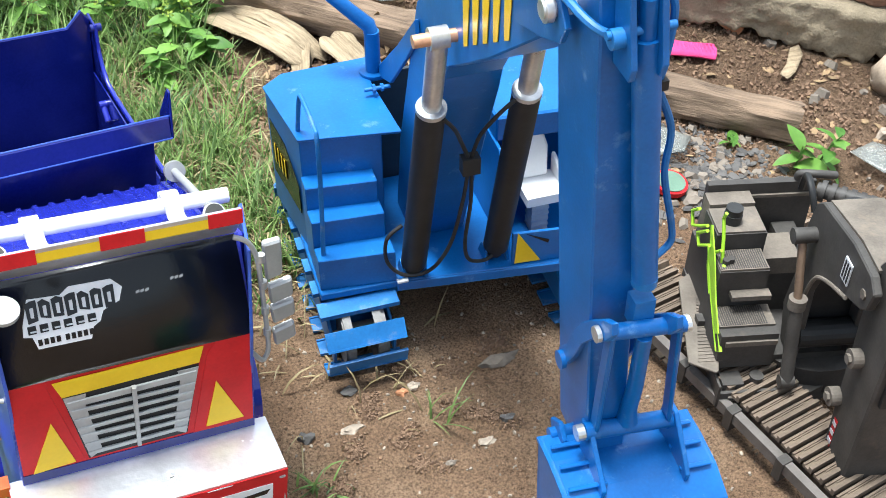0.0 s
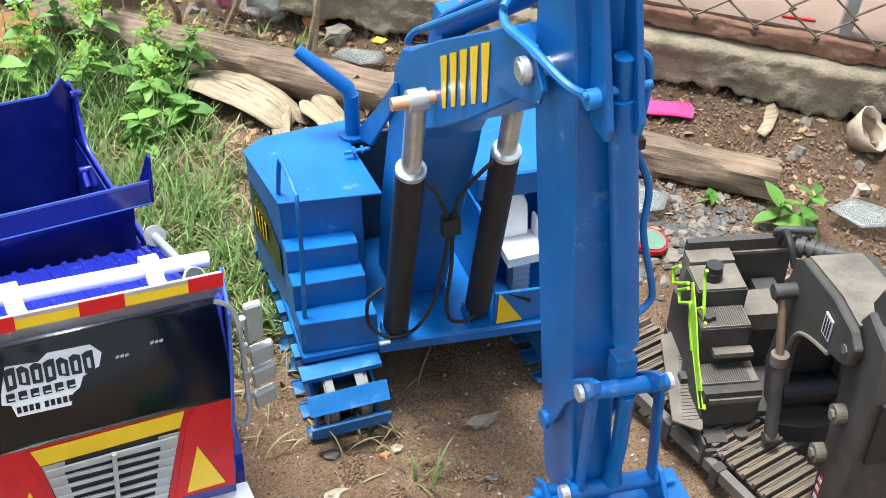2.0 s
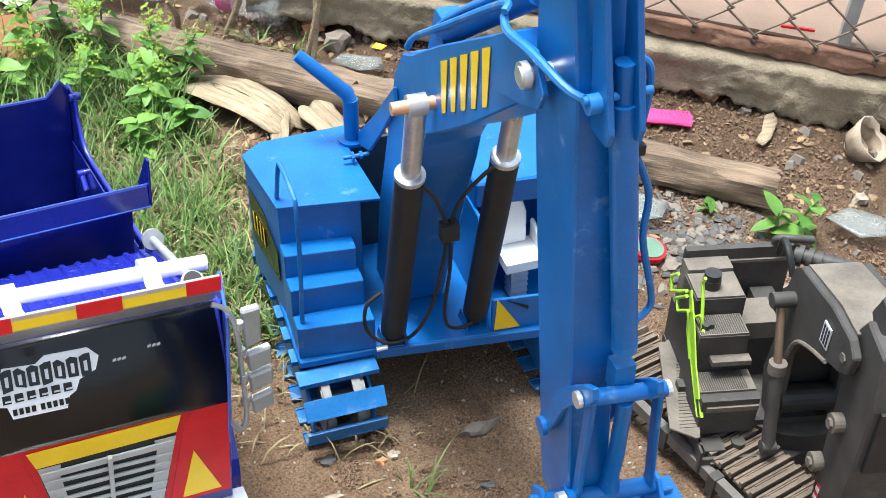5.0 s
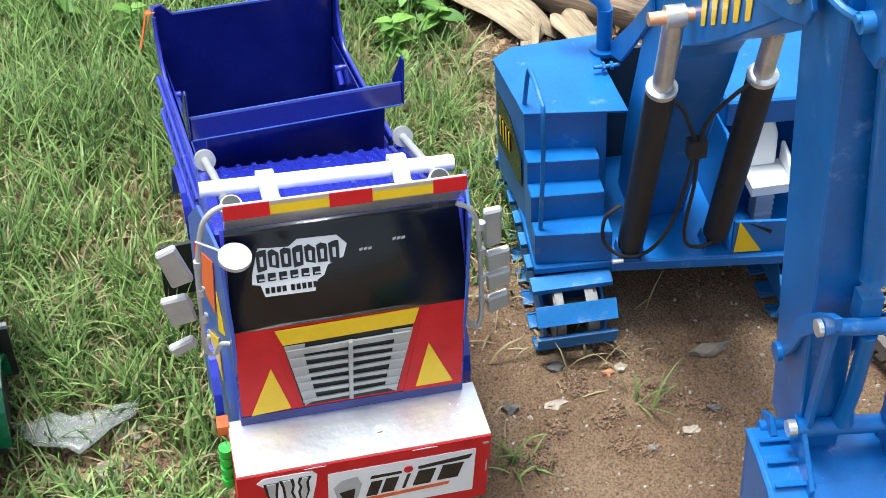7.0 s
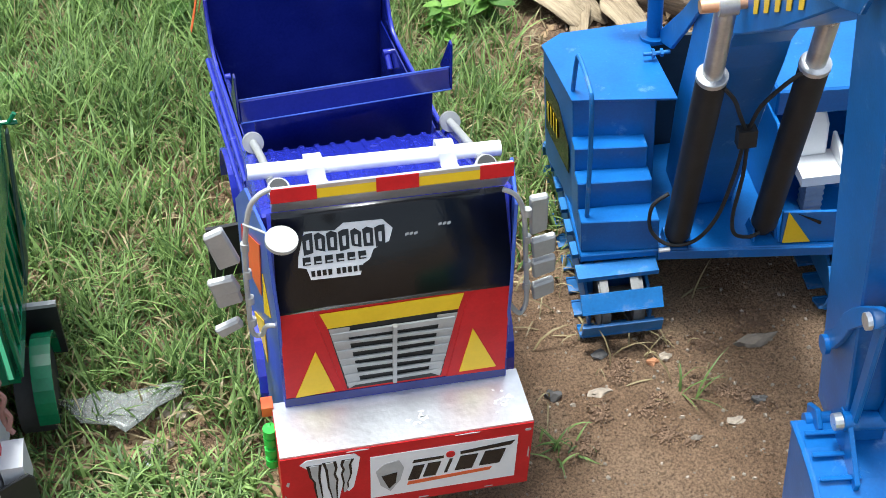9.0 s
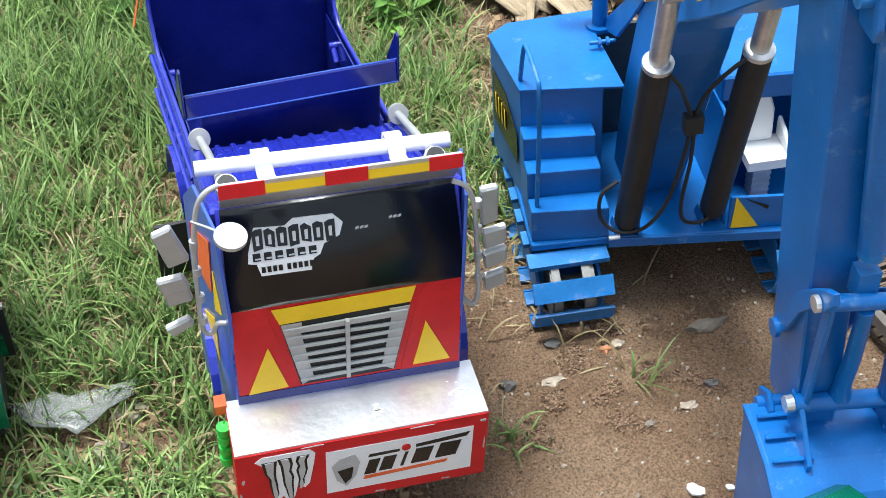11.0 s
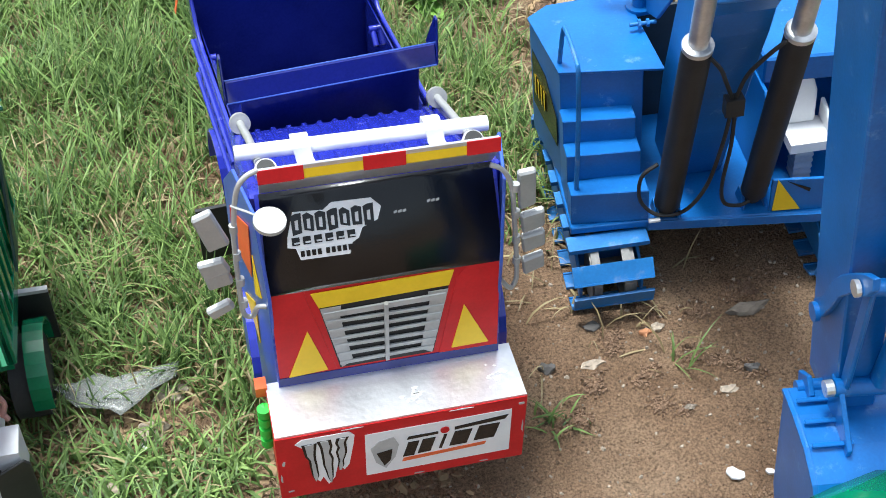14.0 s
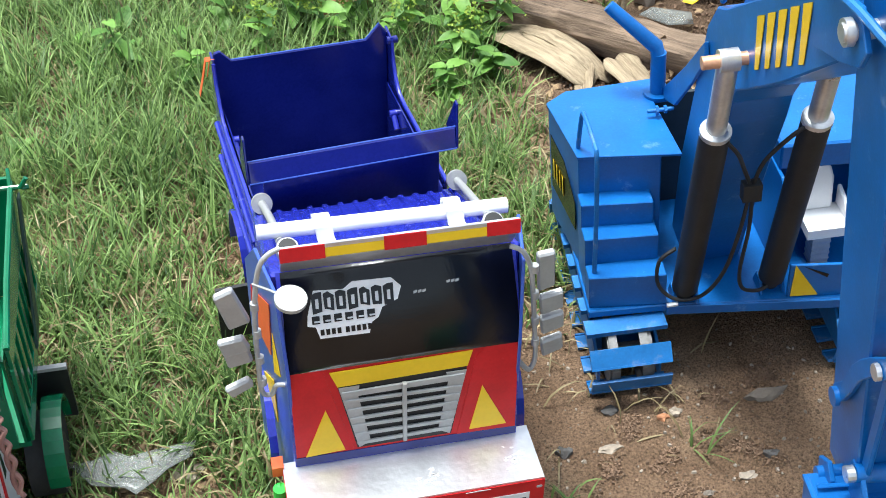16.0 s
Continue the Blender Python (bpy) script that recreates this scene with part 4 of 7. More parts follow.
        if s < 0:
            quads = [([(-0.203, 0.453), (-0.182, 0.462), (-0.166, 0.412), (-0.190, 0.404)], 0.10), ([(-0.205, 0.388), (-0.176, 0.392), (-0.169, 0.372), (-0.199, 0.366)], 0.098), ([(-0.200, 0.366), (-0.172, 0.371), (-0.168, 0.350), (-0.196, 0.344)], 0.102), ([(-0.204, 0.312), (-0.176, 0.325), (-0.170, 0.313), (-0.196, 0.298)], 0.10)]
        else:
            quads = [([(0.153, 0.453), (0.174, 0.455), (0.177, 0.404), (0.158, 0.398)], 0.10), ([(0.160, 0.388), (0.188, 0.394), (0.190, 0.368), (0.164, 0.360)], 0.10), ([(0.163, 0.354), (0.191, 0.360), (0.193, 0.337), (0.167, 0.328)], 0.10), ([(0.166, 0.316), (0.192, 0.324), (0.195, 0.301), (0.170, 0.291)], 0.10)]
        for q, y in quads:
            part("mirror", prism([(x, y + 0.004, z) for x, z in q], (0, 0.009, 0.002), 0.0022), SILVER, mp, "silver-painted block mirror")
    part("round_mirror", cyl((-0.124, 0.066, 0.4720), (-0.1235, 0.0650, 0.4770), 0.0172, seg=28, bev=0.0015), SILVER, th, "round silver mirror on a thin wire", smooth=True)
    part("mirror_wire", tube([(-0.160, 0.10, 0.472), (-0.142, 0.083, 0.474), (-0.124, 0.067, 0.4735)], 0.0014, 6), SILVER, th)
    return th


def tipper(th):
    """The open bed: parts in the bed's own axes, y back, x across."""
    M = pose(0.0, 0.43, 0.0, 0, 0, 5.5)
    def bp(name, bm, mt, label="", smooth=False, parent=None):
        bm.transform(M)
        return part(name, bm, mt, parent or th, label, smooth)
    L, hw = 0.30, 0.133
    body = B()
    box(-hw + 0.012, hw - 0.012, 0.012, 0.018, 0.20, 0.362, 0.001, body)
    bed = bp("bed_front_wall", body, NAVY, "tall navy bed front wall")
    bp("bed_floor", box(-hw, hw, 0.0185, L + 0.02, 0.14, 0.148, 0.001), NAVY)
    bp("bed_lip", prism([(-0.141, -0.004, 0.3640), (0.141, -0.004, 0.3640), (0.141, 0.004, 0.393), (-0.141, 0.004, 0.393)], (0, 0.006, 0), 0.0015), NAVY, "folded lip over the bed front")
    bp("bed_lip_shelf", box(-0.139, 0.139, 0.0045, 0.024, 0.3625, 0.368, 0.001), NAVY)
    for s in (-1, 1):
        bp("lip_horn", prism([(s * 0.1412, -0.002, 0.362), (s * 0.1412, 0.004, 0.43), (s * 0.1412, 0.012, 0.432), (s * 0.1412, 0.045, 0.372), (s * 0.1412, 0.03, 0.362)], (s * 0.003, 0, 0), 0.0008), NAVY)
        # side wall with long holes
        sd = bp("bed_side", prism([(s * hw, 0.02, 0.24), (s * hw, 0.02, 0.292), (s * hw, 0.225, 0.286), (s * hw, 0.255, 0.289), (s * hw, 0.274, 0.305), (s * hw, 0.286, 0.330), (s * hw, 0.294, 0.366), (s * hw, L + 0.026, 0.370), (s * hw, L + 0.03, 0.24)], (s * 0.004, 0, 0), 0.001), NAVY, "navy side board with a row of cut-outs")
        bp("side_sill", prism([(s * hw, 0.02, 0.148), (s * hw, 0.02, 0.19), (s * hw, L + 0.03, 0.19), (s * hw, L + 0.03, 0.148)], (s * 0.004, 0, 0), 0.001), NAVY, parent=sd)
        for k in range(10):
            y = 0.03 + k * (L - 0.03) / 9
            bp("side_rib", prism([(s * hw, y - 0.008, 0.1905), (s * hw, y + 0.008, 0.1905), (s * hw, y + 0.008, 0.2395), (s * hw, y - 0.008, 0.2395)], (s * 0.004, 0, 0), 0.001), NAVY_DECK, parent=sd)
        bp("bed_liner", box(s * (hw - 0.004) - 0.001, s * (hw - 0.004) + 0.001, 0.02, L, 0.149, 0.284, 0), NAVY)
        rail = B()
        tube([(s * (hw + 0.003), 0.02, 0.292), (s * (hw + 0.003), 0.225, 0.287), (s * (hw + 0.003), 0.256, 0.291), (s * (hw + 0.003), 0.276, 0.308), (s * (hw + 0.003), 0.289, 0.334), (s * (hw + 0.003), 0.296, 0.366)], 0.003, 8, rail)
        tube([(s * (hw + 0.006), 0.02, 0.246), (s * (hw + 0.006), L + 0.02, 0.246)], 0.004, 8, rail)
        tube([(s * (hw + 0.006), 0.02, 0.184), (s * (hw + 0.006), L + 0.02, 0.184)], 0.004, 8, rail)
        bp("side_rail", rail, NAVY_DECK, smooth=True)
        hk = B()
        cyl((s * (hw - 0.016), 0.245, 0.262), (s * (hw - 0.005), 0.245, 0.262), 0.006, bm=hk)
        cyl((s * (hw - 0.010), 0.245, 0.262), (s * (hw - 0.010), 0.225, 0.245), 0.0045, bm=hk)
        bp("side_hook", hk, NAVY_DECK, smooth=True)
        bp("mud_flap", box(s * 0.165 - 0.035, s * 0.165 + 0.02, 0.04, 0.046, 0.06, 0.155, 0.002), BLACK, "black rubber mud flap")
        bp("flap_bolt", box(s * 0.185 - 0.006, s * 0.185 + 0.002, 0.036, 0.0395, 0.13, 0.152, 0.001), SILVER)
        fen = B()
        arc = [(s * 0.137, 0.17 + 0.062 * math.cos(a), 0.09 + 0.085 * math.sin(a)) for a in [math.pi * k / 12 for k in range(13)]]
        ribbon(arc, (s * 0.012, 0, 0), 0.004 * s, fen)
        bp("rear_fender", fen, NAVY_DECK)
    tg = B()
    pts = [(-hw, 0.149), (hw, 0.149), (hw, 0.445), (hw - 0.012, 0.462), (hw - 0.034, 0.437), (-hw + 0.026, 0.437), (-hw + 0.010, 0.455), (-hw, 0.452)]
    prism([(x, L + 0.01, z - 0.078 if z > 0.3 else z) for x, z in pts], (0, 0.006, 0), 0.0015, tg)
    bp("tailgate", tg, NAVY, "tall navy tailgate with pointed ears")
    kb = B()
    cyl((hw - 0.004, L - 0.002, 0.36), (hw + 0.012, L - 0.002, 0.36), 0.006, bm=kb)
    bp("tailgate_pin", kb, NAVY, smooth=True)
    for p0, p1 in (((-0.141, 0.0065, 0.3932), (0.141, 0.0065, 0.3932)), ((-hw + 0.026, L + 0.0125, 0.3592), (hw - 0.034, L + 0.0125, 0.3592)), ((hw - 0.034, L + 0.0125, 0.3592), (hw - 0.012, L + 0.0125, 0.3842)), ((-0.141, -0.0038, 0.3645), (0.141, -0.0038, 0.3645))):
        bp("worn_edge", tube([p0, p1], 0.0012, 6), SIDE_BLUE, "light worn paint along a sheet edge", smooth=True)
    rb = B()
    pts = [(-hw - 0.006, L + 0.0, 0.37), (-hw - 0.014, L - 0.004, 0.372), (-hw - 0.020, L - 0.004, 0.345), (-hw - 0.028, L - 0.006, 0.315)]
    ribbon(pts, (0, 0.007, 0.003), 0.001, rb)
    ribbon([(a + 0.006, b, c + 0.002) for a, b, c in pts[:3]], (0, 0.006, -0.003), 0.001, rb)
    bp("orange_ribbon", rb, ORANGE, "orange plastic ribbon knotted at the tailgate")


tipper(dump_truck())


# ---- earth ----
def earth_material():
    m = bpy.data.materials.new("sandy_earth")
    m.use_nodes = True
    n, l = m.node_tree.nodes, m.node_tree.links
    p = n["Principled BSDF"]
    tc = n.new("ShaderNodeTexCoord")

    def noise_tex(scale, detail=6, rough=0.6):
        t = n.new("ShaderNodeTexNoise")
        t.inputs["Scale"].default_value = scale
        t.inputs["Detail"].default_value = detail
        t.inputs["Roughness"].default_value = rough
        l.new(tc.outputs["Object"], t.inputs["Vector"])
        return t.outputs["Fac"]

    def ramp(src, stops):
        r = n.new("ShaderNodeValToRGB")
        e = r.color_ramp.elements
        e[0].position, e[0].color = stops[0][0], (*stops[0][1], 1)
        e[1].position, e[1].color = stops[-1][0], (*stops[-1][1], 1)
        for pos, c in stops[1:-1]:
            k = e.new(pos)
            k.color = (*c, 1)
        l.new(src, r.inputs[0])
        return r.outputs[0]

    def mix(a, b, fac, mode="MIX"):
        x = n.new("ShaderNodeMix")
        x.data_type = "RGBA"
        x.blend_type = mode
        l.new(a, x.inputs[6])
        l.new(b, x.inputs[7])
        if isinstance(fac, float):
            x.inputs[0].default_value = fac
        else:
            l.new(fac, x.inputs[0])
        return x.outputs[2]

    base = ramp(noise_tex(5, 8), [(0.3, (0.225, 0.138, 0.083)), (0.5, (0.350, 0.230, 0.145)), (0.72, (0.46, 0.322, 0.213))])
    grain = ramp(noise_tex(260, 5, 0.8), [(0.34, (0.20, 0.18, 0.165)), (0.47, (0.90, 0.89, 0.88)), (0.64, (1.62, 1.56, 1.5))])
    col = mix(base, grain, 0.92, "MULTIPLY")
    vor = n.new("ShaderNodeTexVoronoi")
    vor.inputs["Scale"].default_value = 95
    l.new(tc.outputs["Object"], vor.inputs["Vector"])
    speck = n.new("ShaderNodeMapRange")
    speck.inputs["From Min"].default_value = 0.16
    speck.inputs["From Max"].default_value = 0.10
    l.new(vor.outputs["Distance"], speck.inputs["Value"])
    pick = n.new("ShaderNodeMath")
    pick.operation = "GREATER_THAN"
    pick.inputs[1].default_value = 0.80
    sep = n.new("ShaderNodeSeparateColor")
    l.new(vor.outputs["Color"], sep.inputs[0])
    l.new(sep.outputs[0], pick.inputs[0])
    both = n.new("ShaderNodeMath")
    both.operation = "MULTIPLY"
    l.new(speck.outputs[0], both.inputs[0])
    l.new(pick.outputs[0], both.inputs[1])
    light = ramp(sep.outputs[1], [(0.0, (0.10, 0.09, 0.08)), (0.45, (0.33, 0.27, 0.2)), (1.0, (0.46, 0.40, 0.33))])
    col = mix(col, light, both.outputs[0])
    # darker damp soil towards the wall
    sx = n.new("ShaderNodeSeparateXYZ")
    l.new(tc.outputs["Object"], sx.inputs[0])
    dx = n.new("ShaderNodeMath")
    dx.operation = "MULTIPLY_ADD"
    dx.inputs[1].default_value = 0.9
    l.new(sx.outputs[0], dx.inputs[0])
    l.new(sx.outputs[1], dx.inputs[2])
    damp = n.new("ShaderNodeMapRange")
    damp.inputs["From Min"].default_value = 1.25
    damp.inputs["From Max"].default_value = 1.7
    damp.inputs["To Max"].default_value = 0.75
    l.new(dx.outputs[0], damp.inputs["Value"])
    soil = ramp(noise_tex(14, 8, 0.7), [(0.3, (0.075, 0.048, 0.030)), (0.55, (0.16, 0.105, 0.068)), (0.75, (0.27, 0.19, 0.13))])
    soil = mix(soil, grain, 0.7, "MULTIPLY")
    col = mix(col, soil, damp.outputs[0])
    l.new(col, p.inputs["Base Color"])
    p.inputs["Roughness"].default_value = 0.95
    p.inputs["Specular IOR Level"].default_value = 0.15
    b1 = n.new("ShaderNodeBump")
    b1.inputs["Distance"].default_value = 0.014
    b1.inputs["Strength"].default_value = 1.0
    l.new(noise_tex(210, 5, 0.8), b1.inputs["Height"])
    b2 = n.new("ShaderNodeBump")
    b2.inputs["Distance"].default_value = 0.010
    b2.inputs["Strength"].default_value = 0.6
    l.new(noise_tex(42, 4), b2.inputs["Height"])
    l.new(b2.outputs[0], b1.inputs["Normal"])
    l.new(b1.outputs[0], p.inputs["Normal"])
    return m


EARTH = earth_material()


def rough_z(x, y):
    """The earth's height with its lumps."""
    near = math.exp(-max(0.0, math.hypot(x - 0.5, y - 0.5) - 2.0))
    n1 = noise.noise(Vector((x * 4.1, y * 4.1, 0.3)))
    n2 = noise.noise(Vector((x * 17, y * 17, 5.1)))
    n3 = noise.noise(Vector((x * 60, y * 60, 9.7)))
    wild = min(1.0, max(0.15, (0.9 * x + y - 1.05) / 0.6))
    return ground_z(x, y) + near * (0.004 * n1 + (0.003 + 0.012 * wild) * n2 * 0.8 + (0.0016 + 0.004 * wild) * n3) - 0.002


def axis(lo, hi, step, far):
    a = list(np.arange(lo, hi + 1e-6, step))
    s, x = step, hi
    while x < far:
        s *= 1.45
        x += s
        a.append(x)
    s, x = step, lo
    while x > -far:
        s *= 1.45
        x -= s
        a.insert(0, x)
    return a


def make_ground():
    xs, ys = axis(-1.1, 2.3, 0.0135, 70), axis(-0.75, 2.0, 0.0135, 70)
    verts = [(x, y, rough_z(x, y)) for y in ys for x in xs]
    nx = len(xs)
    faces = [(j * nx + i, j * nx + i + 1, (j + 1) * nx + i + 1, (j + 1) * nx + i) for j in range(len(ys) - 1) for i in range(nx - 1)]
    me = bpy.data.meshes.new("ground")
    me.from_pydata(verts, [], faces)
    for f in me.polygons:
        f.use_smooth = True
    me.materials.append(EARTH)
    return tagged(new("ground", me), "sandy bare earth with pebbles and lumps", "ground", kind="structure")


make_ground()


# ---- foundation, terrace and wire fence ----
CONCRETE = mat("weathered_concrete", (0.25, 0.20, 0.13), rough=0.95, var=0.45, scale=14, bump=1.0, bump_dist=0.006, detail_scale=170, dirt=(0.14, 0.12, 0.06), dirt_amount=0.3, dirt_scale=5)
SLAB = mat("pink_brown_screed", (0.205, 0.135, 0.095), rough=0.85, var=0.22, scale=5, bump=0.3, dirt=(0.22, 0.13, 0.085), dirt_amount=0.2, dirt_scale=6)
SLAB_EDGE = mat("broken_red_screed_edge", (0.22, 0.115, 0.07), rough=0.95, var=0.4, scale=12, bump=1.0, bump_dist=0.007, detail_scale=70)
BRICKMAT = mat("orange_brick", (0.42, 0.19, 0.09), rough=0.9, var=0.25, scale=25, bump=0.4, random_tint=0.2)
WIRE = mat("rusty_fence_wire", (0.22, 0.17, 0.12), rough=0.6, metal=0.5, var=0.35, scale=40, bump=0.3)
WA, WD, WN = Vector((0.945, 1.148, 0.0)), Vector((0.802, -0.597, 0.0)), Vector((0.597, 0.802, 0.0))


def wall_point(s, off, z):
    p = WA + WD * s + WN * off
    return Vector((p.x, p.y, z))


def rugged_strip(name, mt, s0, s1, off, z_low, z_top, depth, jag, label, category):
    """A ragged course of old concrete, broken along its lower edge, with thickness."""
    bm = B()
    ns, nz = int((s1 - s0) / 0.010), 12
    front = []
    for i in range(ns + 1):
        s = s0 + (s1 - s0) * i / ns
        low = z_low + jag * (0.55 * noise.noise(Vector((s * 7, 1.3, 0))) + 0.5 * abs(noise.noise(Vector((s * 21, 4.3, 0)))) + 0.25 * noise.noise(Vector((s * 60, 2.0, 0))))
        top = z_top + 0.004 * noise.noise(Vector((s * 9, 7, 0)))
        col = []
        for j in range(nz + 1):
            z = low + (top - low) * j / nz
            o = off + 0.010 * noise.noise(Vector((s * 12, z * 25, 3))) + 0.006 * noise.noise(Vector((s * 45, z * 60, 8))) + 0.005 * noise.noise(Vector((s * 130, z * 140, 5))) + (0.012 if j == nz else 0.0)
            col.append(bm.verts.new(wall_point(s, o, z)))
        col.append(bm.verts.new(wall_point(s, off + depth, top)))
        col.insert(0, bm.verts.new(wall_point(s, off + depth, low + 0.02)))
        front.append(col)
    for a, b in zip(front, front[1:]):
        for k in range(len(a) - 1):
            bm.faces.new((a[k], b[k], b[k + 1], a[k + 1]))
        bm.faces.new((a[-1], b[-1], b[0], a[0]))
    bm.faces.new(front[0])
    bm.faces.new(front[-1][::-1])
    ob = part(name, bm, mt)
    for f in ob.data.polygons:
        f.use_smooth = True
    return tagged(ob, label, category, kind="structure")


rugged_strip("wall_foundation", CONCRETE, -0.44, 1.9, 0.0, 0.098, 0.196, 0.30, 0.06, "undercut old concrete foundation with a ragged lower edge", "wall")
rugged_strip("slab_edge", SLAB_EDGE, -0.40, 1.9, 0.035, 0.202, 0.240, 0.30, 0.016, "crumbling red screed edge of the terrace", "wall")
tagged(part("terrace_slab", prism([wall_point(-0.40, 0.052, 0.2415), wall_point(1.9, 0.052, 0.2415), wall_point(1.9, 6.0, 0.2415), wall_point(-0.40, 6.0, 0.2415)], (0, 0, 0.006), 0), SLAB), "pink-brown screeded terrace slab behind the wire fence", "terrace", kind="structure")
tagged(part("wall_back", prism([wall_point(-0.40, 0.16, 0.0), wall_point(1.9, 0.16, 0.0), wall_point(1.9, 0.20, 0.0), wall_point(-0.40, 0.20, 0.0)], (0, 0, 0.15), 0), CONCRETE), "shadowed footing under the foundation", "wall", kind="structure")

# loose bricks that show under the broken edge
rng = random.Random(5)
for s, z, tw in ((0.30, 0.122, 12), (0.36, 0.118, -15), (0.47, 0.108, 8), (0.545, 0.106, -10), (0.66, 0.104, 15), (-0.30, 0.09, 5), (-0.15, 0.10, -8), (0.04, 0.10, 10), (0.15, 0.12, 0)):
    p = wall_point(s, 0.045, z)
    b = part("brick", box(-0.022, 0.022, -0.035, 0.035, -0.012, 0.012, 0.003), BRICKMAT)
    b.matrix_world = Matrix.Translation(p) @ pose(0, 0, 0, rng.uniform(-25, 25), rng.uniform(-25, 25), -37 + tw)
    b.location.z = ground_z(p.x, p.y) + 0.012 + 0.02 * rng.random()
    tagged(b, "broken orange brick wedged under the foundation", "brick", "bricks under the foundation")


def wire_fence():
    th = thing("wire_fence", Matrix.Translation(wall_point(0.0, 0.03, 0.243)) @ pose(0, 0, 0, 0, 0, math.degrees(math.atan2(WD.y, WD.x))), "rusty chain-link wire fence along the terrace edge", "fence")
    w, h = 0.060, 0.054
    for i in range(-7, 30):
        # one zigzag wire, hooked into its neighbours
        bm = B()
        pts = []
        for k in range(0, 17):
            odd = (k + i) % 2
            x = i * w + (w * 1.06 if odd else -w * 0.06)
            z = -0.004 + k * h
            off = 0.006 if odd else -0.003
            pts.append((x - 0.004 * (1 if odd else -1), off, z - 0.006))
            pts.append((x + 0.003 * (1 if odd else -1), off - 0.004, z + 0.001))
            pts.append((x - 0.004 * (1 if odd else -1), -off, z + 0.006))
        tube(pts, 0.0024, 6, bm)
        part("fence_wire", bm, WIRE, th, smooth=True)
        tw = B()
        tube([(i * w + (0.0 if i % 2 == 0 else w) + 0.004 * math.cos(a), 0.004 * math.sin(a), -0.02 + 0.0016 * a) for a in [0.8 * q for q in range(20)]], 0.0019, 5, tw)
        part("wire_twist", tw, WIRE, th)
    for x in (-0.9, 0.775):
        part("fence_post", box(x - 0.012, x + 0.012, 0.02, 0.044, 0.004, 1.0, 0.002), mat("grey_steel_post", (0.3, 0.29, 0.27), rough=0.6, var=0.2), th, "grey steel angle post")


wire_fence()
pen = part("red_stick", box(-0.034, 0.034, -0.003, 0.003, 0.0, 0.004, 0.001), RED)
pen.matrix_world = Matrix.Translation(wall_point(0.685, 0.085, 0.2485)) @ pose(0, 0, 0, 0, 0, -32)
tagged(pen, "flat red plastic strip lying on the terrace", "litter")


